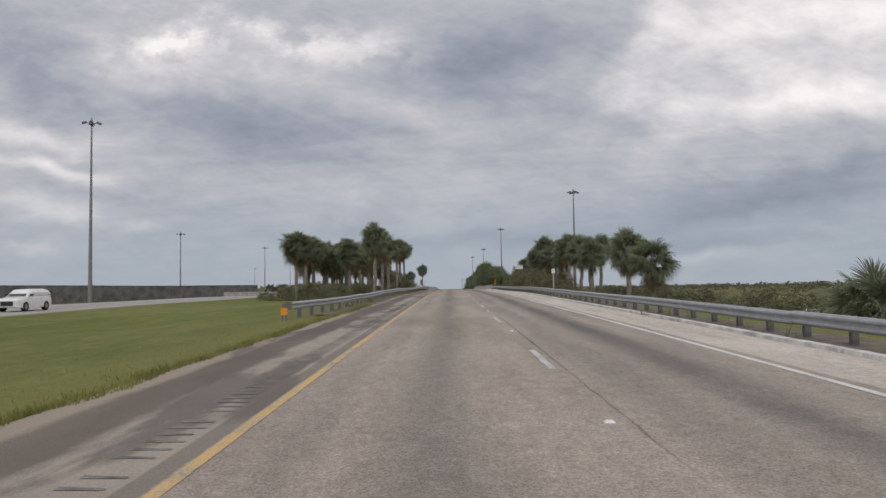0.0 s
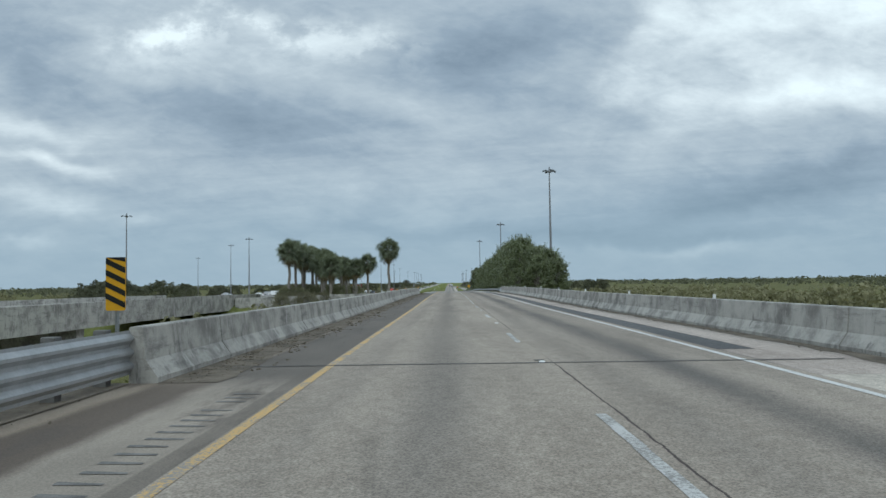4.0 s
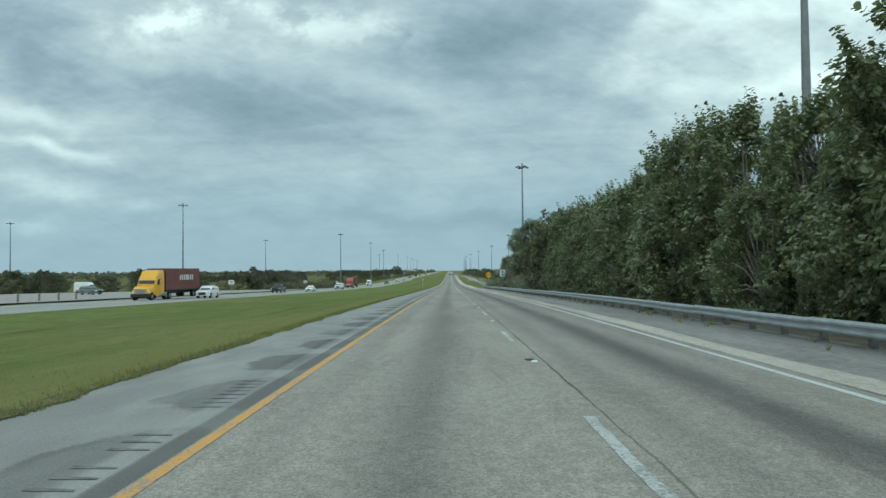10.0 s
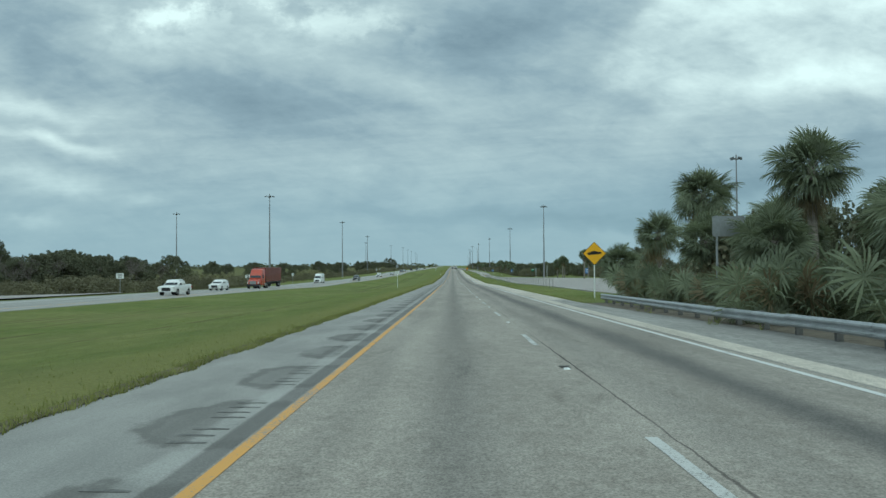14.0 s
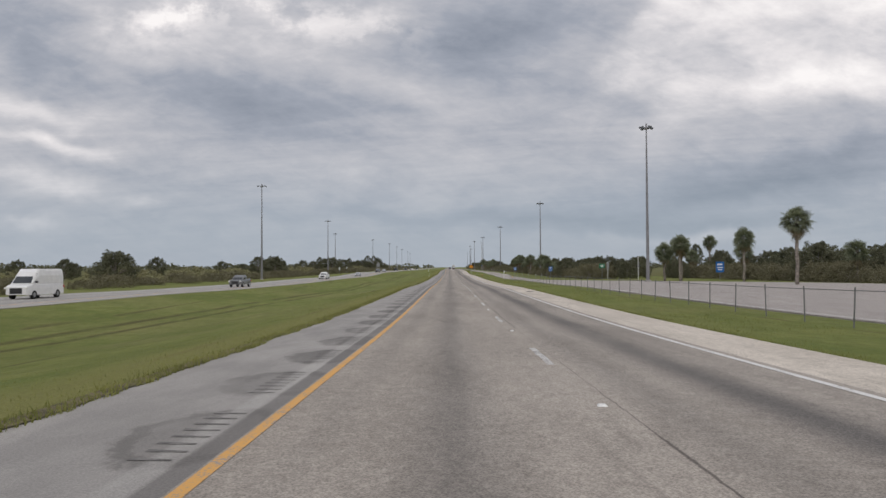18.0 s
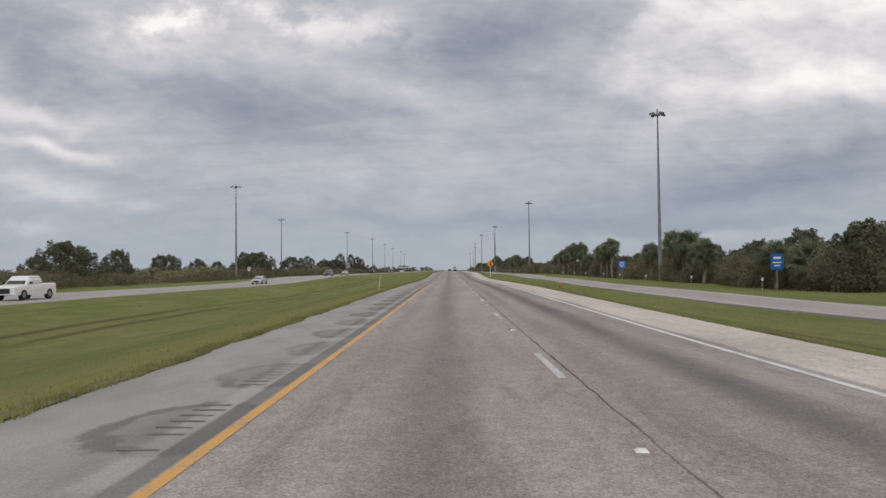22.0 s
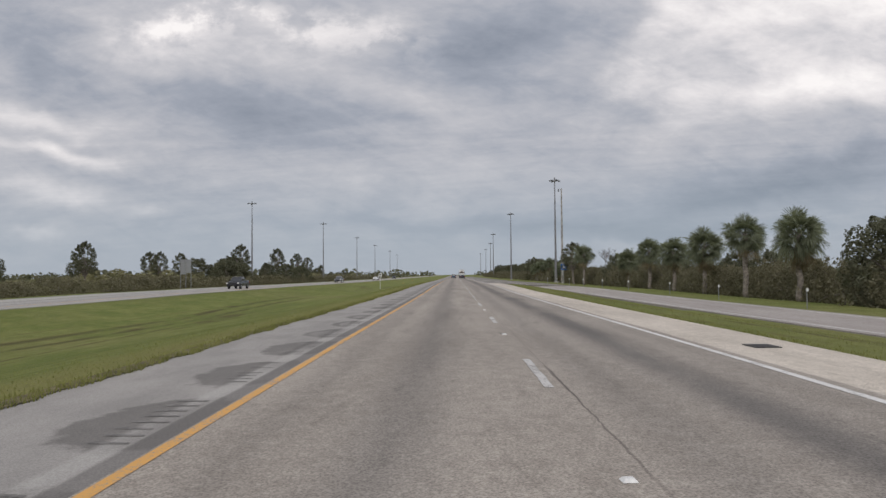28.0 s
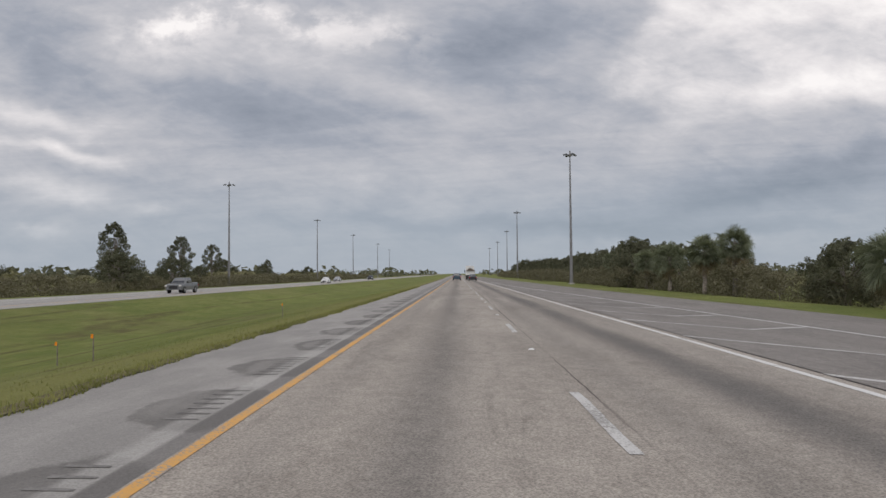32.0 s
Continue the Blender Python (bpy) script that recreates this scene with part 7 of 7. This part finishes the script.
def paint(name, col):
    return plain(name, col, 0.25, 0.0, 0.05, 2.0, 0.6)


PAINTS = {"white": paint("white_car_paint", (0.75, 0.75, 0.74)), "silver": paint("silver_car_paint", (0.42, 0.43, 0.44)), "black": paint("black_car_paint", (0.03, 0.032, 0.036)),
          "blue": paint("dark_blue_car_paint", (0.05, 0.08, 0.11)), "grey": paint("grey_car_paint", (0.16, 0.165, 0.17)), "red": paint("red_truck_paint", (0.42, 0.07, 0.04)),
          "yellow": paint("yellow_truck_paint", (0.78, 0.42, 0.03)), "maroon": paint("maroon_container_paint", (0.17, 0.045, 0.04))}


def loft(ms, sections):
    """Joins cross-sections: (y, half width low, half width high, z low, z high)."""
    k = len(ms.v)
    for y, wl, wh, z0, z1 in sections:
        b = 0.12 * (z1 - z0)
        ms.v += [(-wl, y, z0), (wl, y, z0), (wl, y, z0 + (z1 - z0) * 0.55), (wh + 0.01, y, z1 - b), (wh - 0.09, y, z1), (-wh + 0.09, y, z1), (-wh - 0.01, y, z1 - b), (-wl, y, z0 + (z1 - z0) * 0.55)]
    n = 8
    for j in range(len(sections) - 1):
        for i in range(n):
            a, b = k + j * n + i, k + j * n + (i + 1) % n
            ms.f.append((a, b, b + n, a + n))
    ms.f += [tuple(range(k, k + n)), tuple(range(k + len(sections) * n - 1, k + (len(sections) - 1) * n - 1, -1))]


def wheel(ob, x, y, r, w=0.24):
    hub = new("wheel")
    hub.parent = ob
    hub.matrix_basis = pose(x, y, r)
    t = Mesh()
    t.tube((-w / 2, 0, 0), (w / 2, 0, 0), r, r, 18)
    part("tyre", t, M_TYRE, hub)
    m = Mesh()
    s = 1 if x > 0 else -1
    m.tube((s * (w / 2 - 0.02), 0, 0), (s * (w / 2 + 0.015), 0, 0), r * 0.62, r * 0.5, 12)
    part("rim", m, M_RIM, hub)


CARS = {
    # lower body, cabin: (y, half low, half high, z low, z high), front at -y
    "sedan": ([(-2.35, 0.72, 0.66, 0.30, 0.66), (-2.15, 0.88, 0.80, 0.24, 0.78), (-0.9, 0.91, 0.86, 0.22, 0.96), (1.2, 0.91, 0.86, 0.22, 1.0), (2.1, 0.88, 0.80, 0.26, 0.98), (2.4, 0.74, 0.68, 0.34, 0.88)],
              [(-0.95, 0.80, 0.72, 0.94, 0.98), (-0.15, 0.79, 0.60, 0.94, 1.42), (0.9, 0.79, 0.60, 0.94, 1.44), (1.85, 0.78, 0.68, 0.95, 1.0)], 0.33, 1.4),
    "suv": ([(-2.3, 0.78, 0.74, 0.36, 0.86), (-2.12, 0.93, 0.86, 0.30, 1.0), (-1.0, 0.95, 0.90, 0.28, 1.12), (1.5, 0.95, 0.90, 0.28, 1.14), (2.2, 0.92, 0.86, 0.32, 1.12), (2.36, 0.82, 0.78, 0.4, 1.02)],
            [(-1.1, 0.85, 0.80, 1.08, 1.14), (-0.4, 0.85, 0.68, 1.08, 1.68), (1.4, 0.85, 0.68, 1.08, 1.72), (2.15, 0.84, 0.66, 1.08, 1.62), (2.3, 0.82, 0.76, 1.08, 1.14)], 0.37, 1.42),
    "pickup": ([(-2.85, 0.84, 0.80, 0.46, 1.0), (-2.7, 0.97, 0.92, 0.42, 1.12), (-1.2, 0.99, 0.94, 0.40, 1.2), (0.85, 0.99, 0.94, 0.40, 1.2), (0.9, 0.99, 0.95, 0.40, 1.28), (2.75, 0.98, 0.94, 0.44, 1.28), (2.85, 0.94, 0.9, 0.5, 1.25)],
               [(-1.35, 0.88, 0.84, 1.16, 1.22), (-0.65, 0.88, 0.72, 1.16, 1.86), (0.75, 0.88, 0.72, 1.16, 1.88), (1.0, 0.86, 0.78, 1.16, 1.3)], 0.41, 1.8),
    "van": ([(-2.95, 0.86, 0.82, 0.4, 1.05), (-2.75, 0.99, 0.94, 0.36, 1.2), (-2.0, 1.0, 0.96, 0.34, 1.35), (2.9, 1.0, 0.96, 0.34, 1.35), (2.98, 0.96, 0.92, 0.4, 1.3)],
            [(-2.1, 0.94, 0.90, 1.3, 1.36), (-1.35, 0.94, 0.82, 1.3, 2.35), (-0.9, 0.96, 0.88, 1.3, 2.62), (2.85, 0.96, 0.88, 1.3, 2.62), (2.95, 0.94, 0.86, 1.3, 2.5)], 0.37, 1.9)}


def vehicle(kind, colour, x, y, label, off=OPP, away=False):
    """A car, its nose to -y or away from it."""
    lower, cabin, r, axle = CARS[kind]
    pitch = math.degrees(math.atan2(zr(y + 2) - zr(y - 2), 4)) * (-1 if away else 1)
    ob = thing(kind if kind != "suv" else "suv_car", label, "car" if kind in ("sedan", "suv") else kind, "vehicles on the highway", at=(x, y, zr(y) + off))
    ob.matrix_basis = pose(x, y, zr(y) + off + 0.004, 0, 0, 180 if away else 0) @ pose(0, 0, 0, pitch, 0, 0)
    me = Mesh()
    loft(me, lower)
    part("body", me, PAINTS[colour], ob)
    me = Mesh()
    loft(me, cabin)
    part("cabin", me, PAINTS[colour], ob)
    # glass set just proud of the cabin
    (ya, wa, ta, za, zb), (yb, wb, tb, zc, zd) = cabin[0], cabin[1]
    me = Mesh()
    me.quad((-ta + 0.08, ya - 0.012, zb + 0.02), (ta - 0.08, ya - 0.012, zb + 0.02), (tb - 0.12, yb - 0.03, zd - 0.06), (-tb + 0.12, yb - 0.03, zd - 0.06))
    part("windscreen", me, M_GLASS, ob)
    ends = cabin[-2], cabin[-1]
    (ya, wa, ta, za, zb), (yb, wb, tb, zc, zd) = ends
    me = Mesh()
    me.quad((ta - 0.12, ya + 0.03, zb - 0.06), (-ta + 0.12, ya + 0.03, zb - 0.06), (-tb + 0.08, yb + 0.012, zd + 0.02), (tb - 0.08, yb + 0.012, zd + 0.02))
    part("rear_window", me, M_GLASS, ob)
    f, b = cabin[1], cabin[-2] if kind != "van" else cabin[2]
    for s in (-1, 1):
        me = Mesh()
        lo, hi = f[3] + 0.12, min(f[4], b[4]) - 0.12
        xl, xh = s * (f[1] + 0.006), s * (f[2] + 0.05)
        me.quad((xl, f[0] - 0.3 * (f[0] - cabin[0][0]), lo), (xl, b[0] + 0.2, lo), (xh, b[0], hi), (xh, f[0] + 0.05, hi))
        part("side_window", me, M_GLASS, ob)
    y0, y1 = lower[1][0], lower[-2][0]
    hz = lower[1][3] + (lower[1][4] - lower[1][3]) * 0.72
    for s in (-1, 1):
        me = Mesh()
        w = lower[0][1]
        me.box(s * w - 0.16, s * w + 0.10, lower[0][0] - 0.02, lower[0][0] + 0.2, hz - 0.08, hz + 0.07, ease=0.03)
        part("headlight", me, M_LAMPW, ob)
        me = Mesh()
        w = lower[-1][1]
        me.box(s * w - 0.12, s * w + 0.08, lower[-1][0] - 0.15, lower[-1][0] + 0.02, hz - 0.05, hz + 0.16, ease=0.03)
        part("tail_light", me, M_LAMPR, ob)
        me = Mesh()
        me.box(s * (f[1] + 0.06), s * (f[1] + 0.26), f[0] - 0.42, f[0] - 0.28, f[3] + 0.1, f[3] + 0.26) if s > 0 else me.box(s * (f[1] + 0.26), s * (f[1] + 0.06), f[0] - 0.42, f[0] - 0.28, f[3] + 0.1, f[3] + 0.26)
        part("mirror", me, M_TRIM, ob)
    me = Mesh()
    w = lower[0][1]
    me.box(-w * 0.62, w * 0.62, lower[0][0] - 0.025, lower[0][0] + 0.1, lower[0][3] + 0.08, hz, ease=0.02)
    part("grille", me, M_TRIM, ob)
    for s in (-1, 1):
        for yy in (-axle, axle * 0.98):
            wheel(ob, s * (lower[2][1] - 0.1), yy, r)
    return ob


def semi_truck(x, y, tractor, box, label, load="container", off=OPP, away=False):
    """A tractor with a box or flatbed trailer, nose to -y."""
    ob = thing("semi_truck", label, "truck", "vehicles on the highway")
    ob.matrix_basis = pose(x, y, zr(y) + off + 0.004, 0, 0, 180 if away else 0)
    me = Mesh()
    loft(me, [(-3.4, 0.85, 0.80, 0.75, 1.45), (-3.1, 1.05, 0.95, 0.65, 1.65), (-1.7, 1.1, 1.0, 0.65, 1.85), (-1.65, 1.15, 1.1, 0.65, 1.9)])
    part("hood", me, PAINTS[tractor], ob)
    me = Mesh()
    loft(me, [(-1.7, 1.18, 1.12, 0.65, 2.0), (-1.2, 1.2, 1.12, 0.65, 2.85), (-0.4, 1.22, 1.12, 0.65, 3.6), (0.9, 1.22, 1.14, 0.65, 3.75)])
    part("cab", me, PAINTS[tractor], ob)
    me = Mesh()
    me.quad((-1.0, -1.72, 2.04), (1.0, -1.72, 2.04), (0.98, -1.25, 2.72), (-0.98, -1.25, 2.72))
    part("windscreen", me, M_GLASS, ob)
    for s in (-1, 1):
        me = Mesh()
        me.quad((s * 1.225, -1.0, 1.95), (s * 1.225, -0.2, 1.95), (s * 1.2, -0.2, 2.6), (s * 1.2, -0.9, 2.6))
        part("side_window", me, M_GLASS, ob)
        me = Mesh()
        me.box(s * 0.85 - 0.2, s * 0.85 + 0.2, -3.34, -3.1, 1.0, 1.25, ease=0.04)
        part("headlight", me, M_LAMPW, ob)
        me = Mesh()
        me.box(s * 1.0 - 0.28, s * 1.0 + 0.28, 0.2, 1.6, 0.5, 0.95, ease=0.08)
        part("fuel_tank", me, M_RIM, ob)
        me = Mesh()
        me.box(s * 1.42 - 0.1, s * 1.42 + 0.1, -1.5, -1.4, 1.9, 2.5)
        part("mirror", me, M_TRIM, ob)
    me = Mesh()
    me.box(-1.15, 1.15, -3.55, -3.25, 0.45, 0.85, ease=0.05)
    part("bumper", me, M_TRIM, ob)
    me = Mesh()
    me.box(-0.6, 0.6, -3.44, -3.3, 0.9, 1.45, ease=0.03)
    part("grille", me, M_RIM, ob)
    me = Mesh()
    me.box(-0.45, 0.45, -3.0, 14.0, 0.62, 0.95)
    me.box(-1.2, 1.2, 1.6, 14.0, 0.98, 1.18)
    part("chassis", me, M_TRIM, ob)
    if load == "container":
        me = Mesh()
        n = 60
        side = []
        for i in range(n + 1):
            y0, y1 = 1.5 + 12.3 * (i - 0.3) / n, 1.5 + 12.3 * (i + 0.3) / n
            d = 0.03 if i % 2 else 0.0
            side += [(1.22 - d, y0), (1.22 - d, y1)]
        ring = side + [(-px, py) for px, py in reversed(side)]
        me.v = [(px, py, 1.2) for px, py in ring] + [(px, py, 3.95) for px, py in ring]
        k = len(ring)
        me.f = [tuple(range(k - 1, -1, -1)), tuple(range(k, 2 * k))] + [(i, (i + 1) % k, (i + 1) % k + k, i + k) for i in range(k)]
        c = part("container", me, PAINTS[box], ob)
        if tractor == "yellow":
            for i, w in enumerate((0.55, 0.5, 0.6, 0.8, 0.45, 0.5, 0.55)):
                yy = 6.2 + i * 0.75
                for s in (-1, 1):
                    m = Mesh()
                    m.box(s * 1.235 - 0.008, s * 1.235 + 0.008, yy, yy + w * 0.8, 2.4, 3.1)
                    part("text_bar", m, M_SIGNW, ob)
    elif load == "house":
        me = Mesh()
        me.box(-1.2, 1.2, 2.2, 9.5, 1.2, 2.3, ease=0.05)
        part("crate", me, M_SIGNW, ob)
        me = Mesh()
        me.v = [(-1.3, 2.0, 2.3), (1.3, 2.0, 2.3), (0, 2.0, 3.1), (-1.3, 9.7, 2.3), (1.3, 9.7, 2.3), (0, 9.7, 3.1)]
        me.f = [(0, 1, 2), (5, 4, 3), (0, 2, 5, 3), (2, 1, 4, 5), (1, 0, 3, 4)]
        part("cover", me, M_TWIG, ob)
    for yy in (-2.6, 1.6, 2.8, 11.6, 12.8):
        for s in (-1, 1):
            wheel(ob, s * 0.98, yy, 0.5, 0.4 if yy > 0 else 0.28)
    return ob


NEAR, FAR = -33.4, -37.1
vehicle("suv", "white", NEAR, 57, "white compact SUV driving on the opposite carriageway")
vehicle("suv", "silver", NEAR, 352, "silver SUV on the opposite carriageway")
semi_truck(FAR, 415, "yellow", "maroon", "yellow semi truck hauling a maroon shipping container")
vehicle("suv", "white", NEAR, 425, "white SUV on the opposite carriageway")
vehicle("pickup", "black", FAR, 483, "black pickup on the opposite carriageway")
vehicle("sedan", "white", NEAR, 500, "white sedan on the opposite carriageway")
vehicle("pickup", "white", NEAR, 546, "white pickup on the opposite carriageway")
vehicle("suv", "white", FAR, 574, "white SUV on the opposite carriageway")
semi_truck(FAR, 597, "red", "maroon", "red semi truck with a dark red trailer")
vehicle("van", "white", FAR, 661, "tall white delivery van on the opposite carriageway")
vehicle("pickup", "grey", NEAR, 712, "grey-green pickup on the opposite carriageway")
vehicle("sedan", "silver", NEAR, 861, "pale sedan on the opposite carriageway")
vehicle("pickup", "white", NEAR, 790, "pale pickup on the opposite carriageway")
vehicle("suv", "grey", NEAR, 935, "dark SUV on the opposite carriageway")
vehicle("pickup", "black", NEAR, 1048, "dark pickup on the opposite carriageway")
vehicle("sedan", "silver", NEAR, 966, "silver sedan on the opposite carriageway")
vehicle("pickup", "grey", NEAR, 1148, "dark grey pickup on the opposite carriageway")
vehicle("sedan", "white", NEAR, 1245, "white sedan on the opposite carriageway")
vehicle("sedan", "silver", FAR, 1285, "silver sedan on the opposite carriageway")
vehicle("suv", "black", NEAR, 1340, "dark SUV on the opposite carriageway")
vehicle("suv", "blue", 0.1, 1232, "dark blue SUV seen from behind in the lane ahead", 0, True)
semi_truck(3.7, 1262, "white", "red", "truck with a low red trailer seen from behind ahead", "house", 0, True)
vehicle("sedan", "black", 3.7, 1225, "dark sedan far ahead in the highway lane", 0, True)
vehicle("suv", "white", 0.1, 1300, "white SUV far ahead in the highway lane", 0, True)
for x, y, kind, colour in ((-70, 420, "sedan", "white"), (-76, 436, "suv", "silver"), (-84, 452, "sedan", "white"), (-72, 470, "suv", "grey"), (-92, 430, "sedan", "silver"), (-88, 500, "van", "white")):
    v = vehicle(kind, colour, x, y, "parked %s car at the far service area" % colour)
    v.matrix_basis = pose(x, y, ground_height(x, y) + 0.18, 0, 0, 70)
